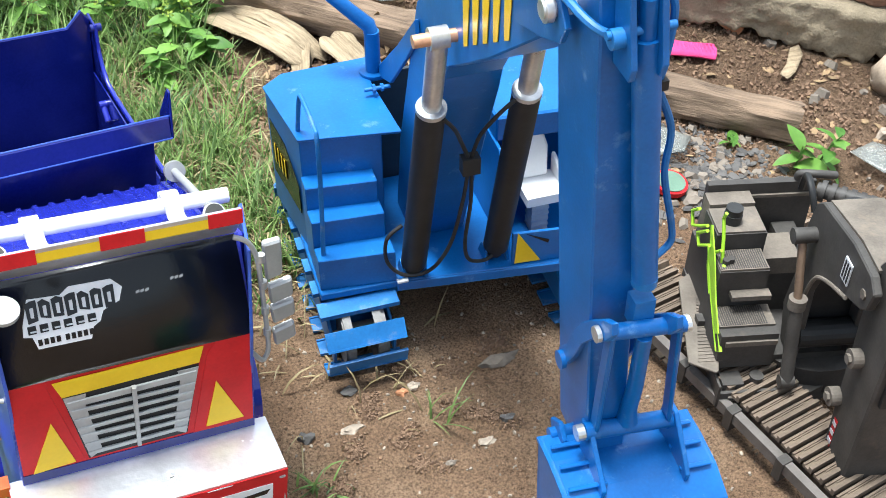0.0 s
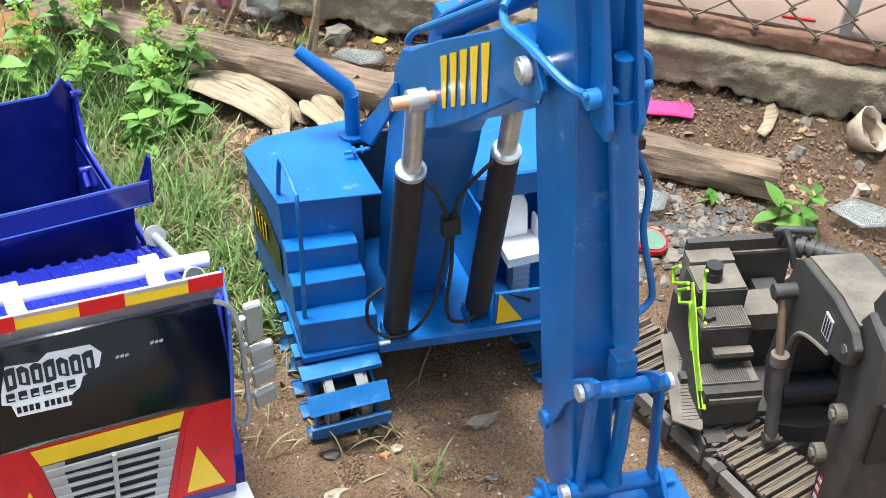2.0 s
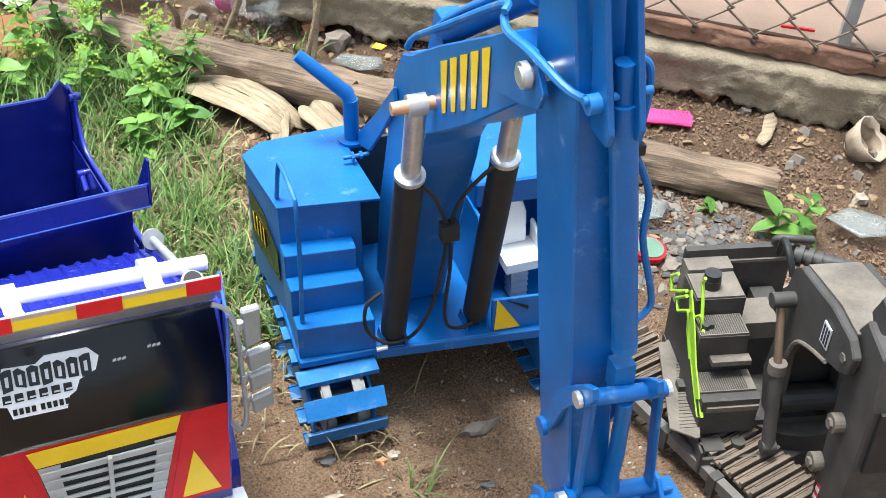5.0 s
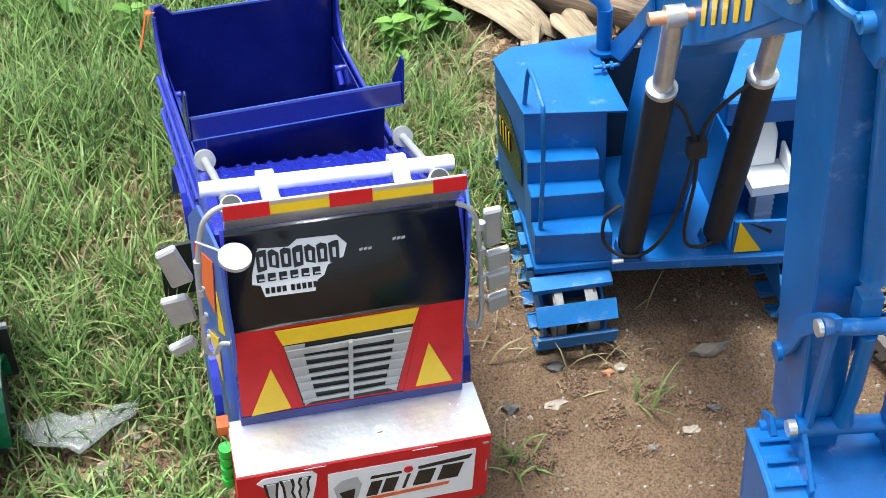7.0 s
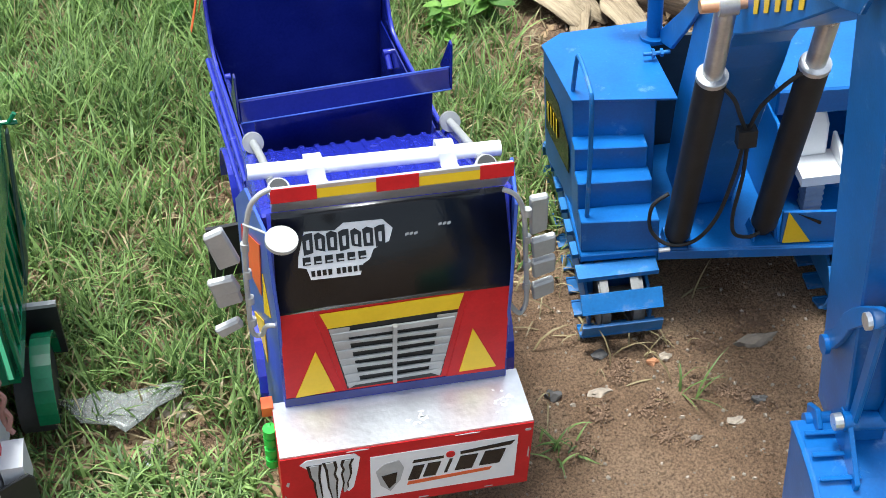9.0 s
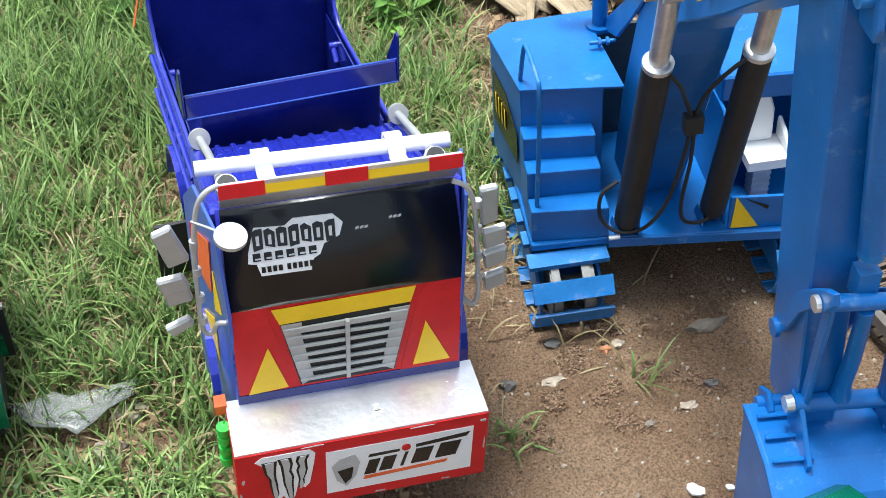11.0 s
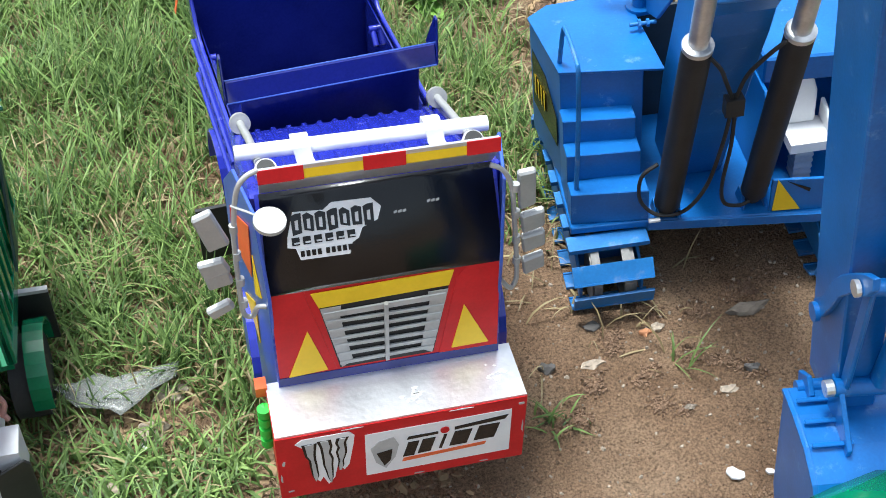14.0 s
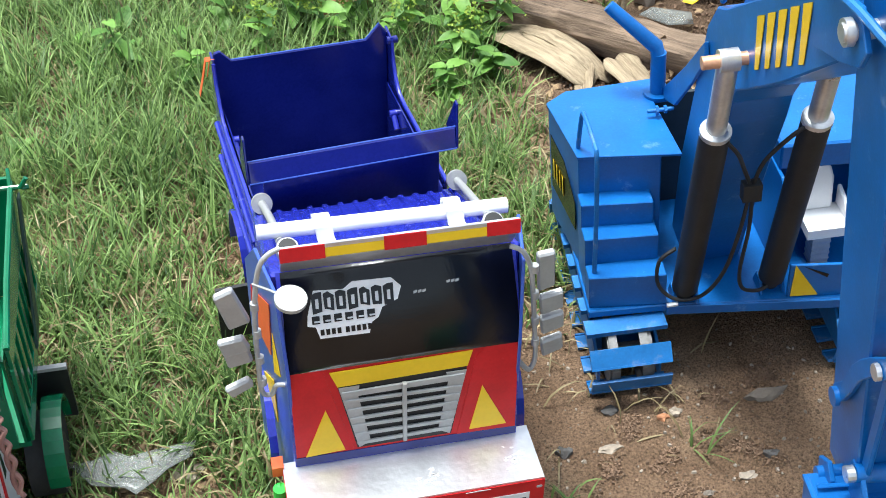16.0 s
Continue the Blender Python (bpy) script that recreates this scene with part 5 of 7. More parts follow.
# ---- dusty black toy excavator ----
def black_excavator():
    th = thing("toy_excavator", Matrix.Translation((0.74, 0.02, 0.0)) @ pose(0, 0, 0, 0, 0, -18) @ pose(0, 0, 0, 0, -4, 0),
               "dusty black plastic toy excavator with lime green handrail", "toy excavator")
    part("walkway", prism([(0.043, 0.186, 0.128), (0.08, 0.214, 0.128), (0.105, 0.19, 0.128), (0.052, 0.0, 0.128), (0.047, -0.002, 0.128), (0.014, 0.020, 0.128)], (0, 0, 0.004), 0.0008), GREY_TOP, th, "perforated dusty walkway plate")
    rib = B()
    for i in range(26):
        f = i / 25
        box(0.028 + 0.04 * f, 0.062 + 0.046 * f, 0.018 + 0.165 * f, 0.0195 + 0.165 * f, 0.132, 0.1332, 0, rib)
    part("walkway_ribs", rib, GREY_TOP, th, kind="stuff")
    part("walkway_clip", box(0.045, 0.06, 0.088, 0.104, 0.132, 0.142, 0.001), GREY_PL, th)
    body = B()
    box(0.060, 0.34, 0.03, 0.22, 0.095, 0.125, 0.002, body)
    box(0.062, 0.225, 0.12, 0.22, 0.125, 0.20, 0.002, body)
    part("deck", body, GREY_PL, th)
    st = part("step_block", box(0.053, 0.135, 0.018, 0.074, 0.118, 0.180, 0.002), GREY_PL, th)
    part("step_tread", box(0.054, 0.134, 0.034, 0.0735, 0.1803, 0.1835, 0.001), GREY_TOP, st, "dusty ribbed tread")
    part("step_lip", box(0.060, 0.134, 0.0145, 0.034, 0.162, 0.170, 0.001), GREY_TOP, st)
    st = part("step_block", box(0.055, 0.126, 0.0755, 0.119, 0.126, 0.246, 0.002), GREY_PL, th)
    part("step_tread", box(0.056, 0.125, 0.0770, 0.1185, 0.2463, 0.2495, 0.001), GREY_TOP, st, "dusty ribbed tread")
    part("step_lip", box(0.074, 0.130, 0.060, 0.0750, 0.205, 0.213, 0.001), GREY_TOP, st)
    for tr_y0, tr_y1, z in ((0.036, 0.072, 0.1836), (0.079, 0.117, 0.2496)):
        rb = B()
        for k in range(21):
            x = 0.057 + k * 0.0032
            box(x, x + 0.0016, tr_y0, tr_y1, z, z + 0.0008, 0, rb)
        part("tread_ribs", rb, GREY_PL, th, kind="stuff")
    st = part("tank_block", box(0.058, 0.130, 0.120, 0.176, 0.201, 0.276, 0.003), GREY_PL, th)
    part("tank_top", box(0.060, 0.128, 0.122, 0.175, 0.2763, 0.279, 0.001), GREY_TOP, st, "dust-covered tank top")
    capb = B()
    cyl((0.086, 0.146, 0.279), (0.086, 0.146, 0.293), 0.013, seg=22, bm=capb, bev=0.002)
    cyl((0.086, 0.146, 0.293), (0.086, 0.146, 0.303), 0.012, seg=22, bm=capb, bev=0.002)
    part("filler_cap", capb, BLACK, st, "round black filler cap", smooth=True)
    for x, y in ((0.066, 0.090), (0.074, 0.093)):
        part("bolt", cyl((x, y, 0.2496), (x, y, 0.258), 0.005, seg=10), GREY_PL, th, smooth=True)
    part("rear_wall", box(0.066, 0.226, 0.205, 0.216, 0.201, 0.296, 0.002), GREY_PL, th)
    part("rear_shelf", box(0.062, 0.128, 0.1765, 0.2045, 0.201, 0.284, 0.002), GREY_TOP, th)
    part("rear_rail", box(0.129, 0.224, 0.201, 0.2047, 0.272, 0.277, 0.001), GREY_TOP, th)
    part("shelf_box", box(0.131, 0.186, 0.116, 0.170, 0.201, 0.231, 0.002), GREY_TOP, th)
    part("shelf_box", box(0.170, 0.205, 0.1705, 0.20, 0.201, 0.226, 0.002), GREY_PL, th)
    # front lower tray with grille
    tray = part("front_tray", box(0.056, 0.140, -0.012, 0.0295, 0.078, 0.086, 0.002), GREY_PL, th)
    part("tray_rim", box(0.054, 0.140, -0.018, -0.0125, 0.078, 0.104, 0.001), GREY_PL, tray)
    part("tray_side", box(0.050, 0.0535, -0.018, 0.03, 0.078, 0.118, 0.001), GREY_PL, tray)
    part("tray_box", box(0.060, 0.090, -0.008, 0.018, 0.0862, 0.110, 0.002), GREY_PL, tray)
    part("tray_box", cyl((0.112, 0.006, 0.0862), (0.112, 0.006, 0.112), 0.010, seg=14), GREY_PL, tray)
    gp = part("grille_plate", box(0.066, 0.132, -0.0205, -0.0183, 0.082, 0.098, 0.0005), GREY_TOP, tray)
    gb = B()
    for k in range(20):
        for j in range(3):
            box(0.0680 + k * 0.0031, 0.0698 + k * 0.0031, -0.0213, -0.0207, 0.0838 + j * 0.0045, 0.0868 + j * 0.0045, 0, gb)
    part("grille_holes", gb, BLACK, tray, kind="stuff")
    # lime handrail
    lr = B()
    for way in ([(0.048, 0.136, 0.281), (0.048, 0.159, 0.261), (0.048, 0.188, 0.238), (0.048, 0.201, 0.255), (0.048, 0.176, 0.279)],
                [(0.048, 0.116, 0.262), (0.048, 0.152, 0.231), (0.048, 0.166, 0.243), (0.048, 0.132, 0.275)],
                [(0.054, 0.133, 0.25), (0.054, 0.098, 0.208), (0.054, 0.063, 0.176), (0.054, 0.026, 0.144), (0.054, 0.014, 0.156), (0.055, 0.038, 0.173)],
                [(0.056, 0.096, 0.189), (0.056, 0.123, 0.218), (0.056, 0.128, 0.232), (0.056, 0.115, 0.249), (0.056, 0.09, 0.275)],
                [(0.062, 0.115, 0.32), (0.062, 0.12, 0.307), (0.062, 0.107, 0.283), (0.062, 0.09, 0.242), (0.062, 0.085, 0.251)]):
        tube(way, 0.0026, 8, lr)
    hr = part("handrail", lr, LIME, th, "lime green plastic handrail", smooth=True)
    part("rail_panel", prism([(0.051, 0.134, 0.284), (0.051, 0.113, 0.237), (0.051, 0.074, 0.197), (0.051, 0.04, 0.165), (0.051, 0.029, 0.176), (0.051, 0.063, 0.208), (0.051, 0.095, 0.253), (0.051, 0.129, 0.288)], (0.002, 0, 0), 0), LIME, hr)
    # boom
    prof = [(0.0756, 0.328), (0.066, 0.372), (0.050, 0.386), (0.0228, 0.390), (-0.0486, 0.402), (-0.1058, 0.400), (-0.126, 0.385), (-0.120, 0.355), (-0.105, 0.343), (-0.0705, 0.330), (-0.0216, 0.311), (0.0114, 0.289), (0.0255, 0.251), (0.021, 0.195), (0.019, 0.126), (0.060, 0.126), (0.0815, 0.181), (0.072, 0.247), (0.074, 0.281)]
    boom = part("boom", prism([(0.160, y, z) for y, z in prof], (0.012, 0, 0), 0.002), GREY_PL, th, "dusty black gooseneck boom")
    part("boom_side", prism([(0.243, y, z) for y, z in prof], (0.012, 0, 0), 0.002), GREY_PL, boom)
    webs = B()
    ribbon([(0.172, y, z) for y, z in ((-0.100, 0.396), (-0.0486, 0.398), (0.020, 0.386), (0.050, 0.381), (0.070, 0.33), (0.070, 0.28), (0.076, 0.19))], (0.071, 0, 0), -0.006, webs)
    part("boom_back", webs, GREY_TOP, boom, "dust-covered boom back plate")
    ins = B()
    ribbon([(0.172, y, z) for y, z in ((0.050, 0.13), (0.050, 0.20), (0.045, 0.26), (0.020, 0.31), (-0.06, 0.345))], (0.071, 0, 0), -0.004, ins)
    cyl((0.165, 0.03, 0.165), (0.25, 0.03, 0.165), 0.020, bm=ins)
    part("boom_web", ins, BLACK, boom)
    part("arch_rim", tube([(0.159, 0.0265, 0.22), (0.159, 0.0255, 0.251), (0.159, 0.0114, 0.289), (0.159, -0.0216, 0.311), (0.159, -0.0705, 0.330)], 0.003, 8, smooth_steps=4), GREY_TOP, boom, smooth=True)
    lab = part("white_label", box(0.1572, 0.1592, -0.066, -0.045, 0.345, 0.378, 0), WHITE, boom, "small white label with dark bars")
    lb = B()
    for k in range(3):
        box(0.1566, 0.1571, -0.0645 + k * 0.0065, -0.061 + k * 0.0065, 0.348, 0.375, 0, lb)
    part("label_bars", lb, BLACK, lab)
    for x in (0.143, 0.268):
        b0, b1, b2 = Vector((x, -0.020, 0.125)), Vector((x, 0.011, 0.245)), Vector((x, 0.046, 0.334))
        cy = B()
        tube([b0, b1], 0.0095, 18, cy)
        c = part("boom_cylinder", cy, GREY_PL, th, "black plastic hydraulic cylinder", smooth=True)
        part("cylinder_collar", tube([b1 - Vector((0, 0, 0.008)), b1 + Vector((0, 0.001, 0.008))], 0.0125, 18), GREY_TOP, c, smooth=True)
        part("piston_rod", tube([b1, b2], 0.0058, 14), mat("bronze_rod", (0.22, 0.15, 0.10), rough=0.45, metal=0.5, var=0.2), c, smooth=True)
        part("cylinder_eye", tube([b2 + Vector((-0.014, 0, 0)), b2 + Vector((0.018, 0, 0))], 0.011, 16), GREY_PL, c, smooth=True)
        part("cylinder_foot", tube([b0 + Vector((-0.010, 0, 0)), b0 + Vector((0.010, 0, 0))], 0.0095, 16), GREY_PL, c, smooth=True)
    # stick, bolts
    stick_prof = [(-0.105, 0.06), (-0.170, 0.05), (-0.172, 0.34), (-0.160, 0.415), (-0.105, 0.428), (-0.080, 0.385), (-0.090, 0.28)]
    stk = part("stick", prism([(0.176, y, z) for y, z in stick_prof], (0.085, 0, 0), 0.003), GREY_PL, th, "black plastic digger stick with bolts")
    part("stick_cap", box(0.186, 0.252, -0.178, -0.1725, 0.24, 0.34, 0.002), BLACK, stk)
    for y, z in ((-0.104, 0.368), (-0.118, 0.27), (-0.10, 0.18)):
        bt = B()
        cyl((0.162, y, z), (0.1765, y, z), 0.013, seg=18, bm=bt, bev=0.002)
        cyl((0.158, y, z), (0.162, y, z), 0.007, seg=6, bm=bt)
        part("stick_bolt", bt, GREY_TOP, stk)
    for x in (0.185, 0.235):
        part("stick_ear", prism([(x, -0.10, 0.42), (x, -0.13, 0.41), (x, -0.12, 0.46), (x, -0.105, 0.465), (x, -0.09, 0.43)], (0.012, 0, 0), 0.003), GREY_PL, stk)
    sg = part("warning_strip", box(0.1752, 0.1758, -0.120, -0.110, 0.10, 0.15, 0), RED, stk, "red and white warning strip")
    for k in range(3):
        part("white_bar", box(0.1744, 0.1751, -0.120, -0.110, 0.106 + 0.016 * k, 0.113 + 0.016 * k, 0), WHITE, sg)
    # coil hose and bent pipes
    ch = B()
    tube([(0.20 + 0.075 * f, 0.15 - 0.05 * f, 0.325 + 0.005 * f) for f in (0, 1)], 0.011, 14, ch)
    hose = part("coil_hose", ch, GREY_PL, th, "ribbed black hose", smooth=True)
    for k in range(7):
        f = k / 6
        ring = cyl((0.204 + 0.066 * f, 0.1475 - 0.045 * f, 0.325), (0.210 + 0.066 * f, 0.1435 - 0.045 * f, 0.325), 0.0155, seg=18, bev=0.002)
        part("hose_ring", ring, GREY_PL, hose, smooth=True)
    hs = B()
    tube([(0.195, 0.185, 0.30), (0.19, 0.17, 0.335), (0.185, 0.14, 0.34), (0.19, 0.12, 0.31)], 0.005, 8, hs, smooth_steps=4)
    tube([(0.215, 0.10, 0.30), (0.225, 0.11, 0.335), (0.26, 0.085, 0.345), (0.285, 0.03, 0.36), (0.275, -0.02, 0.40), (0.25, -0.05, 0.39)], 0.0045, 8, hs, smooth_steps=4)
    part("bent_hose", hs, BLACK, th, smooth=True)
    part("exhaust_bend", tube([(0.20, 0.212, 0.296), (0.20, 0.208, 0.308), (0.222, 0.20, 0.312), (0.25, 0.20, 0.308)], 0.006, 12, smooth_steps=4), GREY_PL, th, smooth=True)
    return th


black_excavator()


def muddy_tracks():
    """The black digger's crawler frame stands turned against its upper part."""
    th = thing("crawler_track", Matrix.Translation((0.80, 0.06, 0.045)) @ pose(0, 0, 0, 0, 0, 8) @ pose(0, 0, 0, 0, -4, 0),
               "mud-caked ribbed crawler tracks under the dusty black excavator", "crawler track")
    R, FR, RR, ZC = 0.030, -0.30, 0.17, 0.031
    straight = RR - FR
    per = 2 * straight + 2 * math.pi * R
    pb = box(-0.047, 0.047, -0.0078, 0.0078, -0.002, 0.002, 0.0)
    box(-0.047, 0.047, -0.0078, -0.0025, 0.002, 0.008, 0.0, pb)
    box(-0.047, 0.047, 0.0045, 0.0078, 0.002, 0.0045, 0.0, pb)
    box(-0.030, 0.030, 0.002, 0.004, 0.002, 0.0035, 0.0, pb)
    me = bpy.data.meshes.new("track_shoe")
    bmesh.ops.recalc_face_normals(pb, faces=pb.faces)
    pb.to_mesh(me)
    pb.free()
    me.materials.append(TRACK_MUD)
    n = 56
    for cx in (0.035, 0.30):
        fr = part("track_frame", box(cx - 0.036, cx + 0.036, FR, RR, ZC - 0.018, ZC + 0.016, 0.003), GREY_PL, th)
        side = part("frame_rail", box(cx - 0.062, cx - 0.049, FR + 0.02, RR - 0.02, ZC + 0.004, ZC + 0.022, 0.003), mat("grey_frame_plastic", (0.115, 0.10, 0.088), rough=0.65, var=0.3, dirt=DUST, dirt_amount=0.25), fr, "pale grey side rail")
        for y in (-0.20, -0.10, 0.0, 0.09):
            part("rail_clip", box(cx - 0.065, cx - 0.047, y, y + 0.014, ZC - 0.012, ZC + 0.024, 0.001), GREY_PL, fr)
        for k in range(n):
            s = (k + 0.5) * per / n
            if s < straight:
                y, z, a = FR + s, ZC - R, 180
            elif s < straight + math.pi * R:
                f = (s - straight) / R
                y, z, a = RR + R * math.sin(f), ZC - R * math.cos(f), 180 + math.degrees(f)
            elif s < 2 * straight + math.pi * R:
                y, z, a = RR - (s - straight - math.pi * R), ZC + R, 0
            else:
                f = (s - 2 * straight - math.pi * R) / R
                y, z, a = FR - R * math.sin(f), ZC + R * math.cos(f), math.degrees(f)
            sh = new("track_shoe", me)
            sh.parent = fr
            sh.matrix_basis = pose(cx, y, z, a, 0, 0)
    part("turntable", cyl((0.17, -0.03, 0.03), (0.17, -0.03, 0.075), 0.10, seg=32), GREY_PL, th, smooth=True)
    part("cross_frame", box(0.072, 0.264, -0.12, 0.06, 0.012, 0.045, 0.003), GREY_PL, th)
    return th


muddy_tracks()


# ---- green toy truck beside the grass ----
def green_truck():
    th = thing("toy_dump_truck", Matrix.Translation((-0.583, -0.009, 0.0)), "home-made emerald green toy dump truck with white and red cab", "toy truck")
    hw = 0.135
    y0, y1 = 0.225, 0.505
    bed = part("bed_front_wall", box(-hw + 0.01, hw - 0.012, y0 - 0.01, y0 - 0.004, 0.16, 0.315, 0.001), GREEN, th)
    lip = B()
    ribbon([(-hw, y0 - 0.022, 0.255), (-hw, y0 - 0.026, 0.285), (-hw, y0 - 0.020, 0.312), (-hw, y0 - 0.006, 0.324)], (2 * hw - 0.01, 0, 0), 0.004, lip)
    part("bed_lip", lip, GREEN, th, "rolled green lip over the bed front")
    part("lip_end", prism([(hw - 0.012, y0 - 0.026, 0.26), (hw - 0.012, y0 - 0.022, 0.32), (hw - 0.012, y0 - 0.004, 0.345), (hw - 0.012, y0 + 0.012, 0.30)], (0.004, 0, 0), 0.001), GREEN, th)
    part("bed_floor", box(-hw, hw, y0, y1, 0.15, 0.158, 0.001), GREEN, th)
    part("tailgate", box(-hw, hw, y1, y1 + 0.006, 0.159, 0.358, 0.001), GREEN, th, "green tailgate with a wire bar")
    part("tailgate_bar", tube([(-hw, y1 - 0.012, 0.35), (hw + 0.004, y1 - 0.012, 0.352), (hw + 0.016, y1 - 0.016, 0.354), (hw + 0.026, y1 - 0.016, 0.368)], 0.0032, 8, smooth_steps=4), GREEN, th, smooth=True)
    part("bar_washer", cyl((hw - 0.035, y1 - 0.002, 0.352), (hw - 0.035, y1 - 0.008, 0.352), 0.018, seg=24), GREEN, th, smooth=True)
    for s in (-1, 1):
        sd = part("bed_side", prism([(s * hw, y0, 0.285), (s * hw, y0, 0.315), (s * hw, y0 + 0.10, 0.335), (s * hw, y1 - 0.02, 0.345), (s * hw, y1 + 0.006, 0.372), (s * hw, y1 + 0.006, 0.285)], (s * 0.005, 0, 0), 0.001), GREEN, th, "green side board with tall cut-outs")
        part("side_sill", prism([(s * hw, y0, 0.159), (s * hw, y0, 0.185), (s * hw, y1 + 0.006, 0.185), (s * hw, y1 + 0.006, 0.159)], (s * 0.005, 0, 0), 0.001), GREEN, sd)
        for k in range(9):
            y = y0 + 0.004 + k * (y1 - y0 - 0.012) / 8
            part("side_rib", prism([(s * hw, y - 0.006, 0.1855), (s * hw, y + 0.008, 0.1855), (s * hw, y + 0.008, 0.2845), (s * hw, y - 0.006, 0.2845)], (s * 0.005, 0, 0), 0.001), GREEN, sd)
        part("bed_liner", box(s * (hw - 0.006) - 0.0015, s * (hw - 0.006) + 0.0015, y0, y1, 0.159, 0.30, 0), GREEN, th)
        rl = B()
        tube([(s * (hw + 0.003), y0, 0.318), (s * (hw + 0.003), y0 + 0.10, 0.338), (s * (hw + 0.003), y1, 0.352)], 0.004, 8, rl)
        part("side_rail", rl, GREEN, th, smooth=True)
        part("side_skirt", prism([(s * (hw + 0.008), y1 - 0.15, 0.19), (s * (hw + 0.008), y1 - 0.105, 0.19), (s * (hw + 0.008), y1, 0.335), (s * (hw + 0.008), y1 - 0.015, 0.335)], (s * 0.004, 0, 0), 0.001), GREEN_DARK, th)
        fb = B()
        ribbon([(s * (hw + 0.0055), 0.295 + 0.062 * math.cos(a), 0.058 + 0.078 * math.sin(a)) for a in [math.pi * k / 14 for k in range(15)]], (s * 0.026, 0, 0), 0.004 * s, fb)
        part("rear_fender", fb, GREEN, th)
        w = B()
        cyl((s * (hw - 0.02), 0.295, 0.057), (s * (hw + 0.022), 0.295, 0.057), 0.057, seg=28, bm=w, bev=0.008)
        wh = part("wheel", w, RUBBER, th, smooth=True)
        part("rim", cyl((s * (hw + 0.022), 0.295, 0.057), (s * (hw + 0.024), 0.295, 0.057), 0.024, seg=20), GREY_PL, wh, smooth=True)
        part("mud_flap", box(min(s * 0.124, s * 0.174), max(s * 0.124, s * 0.174), 0.362, 0.368, 0.05, 0.14, 0.002), BLACK, th, "black rubber mud flap with pale top edge")
        part("flap_edge", box(min(s * 0.124, s * 0.174), max(s * 0.124, s * 0.174), 0.361, 0.369, 0.1405, 0.146, 0.001), TAPE_GREY, th)
        w = B()
        cyl((s * 0.085, 0.13, 0.055), (s * 0.118, 0.13, 0.055), 0.055, seg=28, bm=w, bev=0.008)
        part("wheel", w, RUBBER, th, smooth=True)
    part("chassis", box(-0.06, 0.06, -0.03, 0.55, 0.08, 0.12, 0.002), BLACK, th)
    cab = part("cab", prism([(-0.125, 0.065, 0.10), (-0.125, 0.06, 0.22), (-0.125, 0.10, 0.30), (-0.125, 0.17, 0.315), (-0.125, 0.19, 0.10)], (0.238, 0, 0), 0.003), WHITE, th, "white toy cab with red stripes and dark side window")
    part("side_window", prism([(0.1138, 0.078, 0.19), (0.1138, 0.105, 0.28), (0.1138, 0.15, 0.295), (0.1138, 0.155, 0.19)], (0.0015, 0, 0), 0.0), BLACK_GLOSS, cab)
    part("red_stripe", prism([(0.1165, 0.098, 0.12), (0.1165, 0.128, 0.275), (0.1165, 0.136, 0.285), (0.1165, 0.112, 0.12)], (0.001, 0, 0), 0), RED, cab)
    part("door_post", prism([(0.1155, 0.085, 0.12), (0.1155, 0.112, 0.28), (0.1155, 0.148, 0.29), (0.1155, 0.128, 0.12)], (0.0007, 0, 0), 0), WHITE, cab)
    tw = B()
    for ph in (0, math.pi):
        tube([(0.121 + 0.0004 * a + 0.004 * math.cos(a + ph), 0.160 - 0.0013 * a, 0.305 - 0.0008 * a * a * 0.28 + 0.004 * math.sin(a + ph)) for a in [0.35 * q for q in range(70)]], 0.0035, 6, tw)
    part("twisted_cord", tw, mat("pink_brown_cord", (0.30, 0.16, 0.13), rough=0.8, var=0.3), cab, "twisted cord along the cab edge", smooth=True)
    hn = B()
    tube([(0.085, 0.14, 0.325), (0.085, 0.115, 0.322), (0.085, 0.085, 0.312), (0.085, 0.075, 0.310)], [0.007, 0.008, 0.017, 0.019], 18, hn)
    horn = part("air_horn", hn, WHITE, th, "white air horn with red mouth", smooth=True)
    part("horn_mouth", cyl((0.085, 0.0752, 0.310), (0.085, 0.0735, 0.3098), 0.016, seg=20), RED, horn)
    part("horn_disc", cyl((0.085, 0.142, 0.325), (0.085, 0.150, 0.326), 0.021, seg=24, bev=0.002), WHITE, horn, smooth=True)
    part("fender_box", box(0.1165, 0.142, 0.085, 0.128, 0.10, 0.16, 0.002), WHITE, th, "white wheel box")
    part("dark_flap", prism([(0.075, 0.058, 0.07), (0.152, 0.084, 0.07), (0.152, 0.084, 0.142), (0.146, 0.082, 0.152), (0.075, 0.058, 0.135)], (0, -0.004, 0), 0.001), BLACK, th, "black front flap")
    part("yellow_tape", box(0.05, 0.074, 0.052, 0.058, 0.12, 0.20, 0.001), YELLOW, th)
    return th


green_truck()


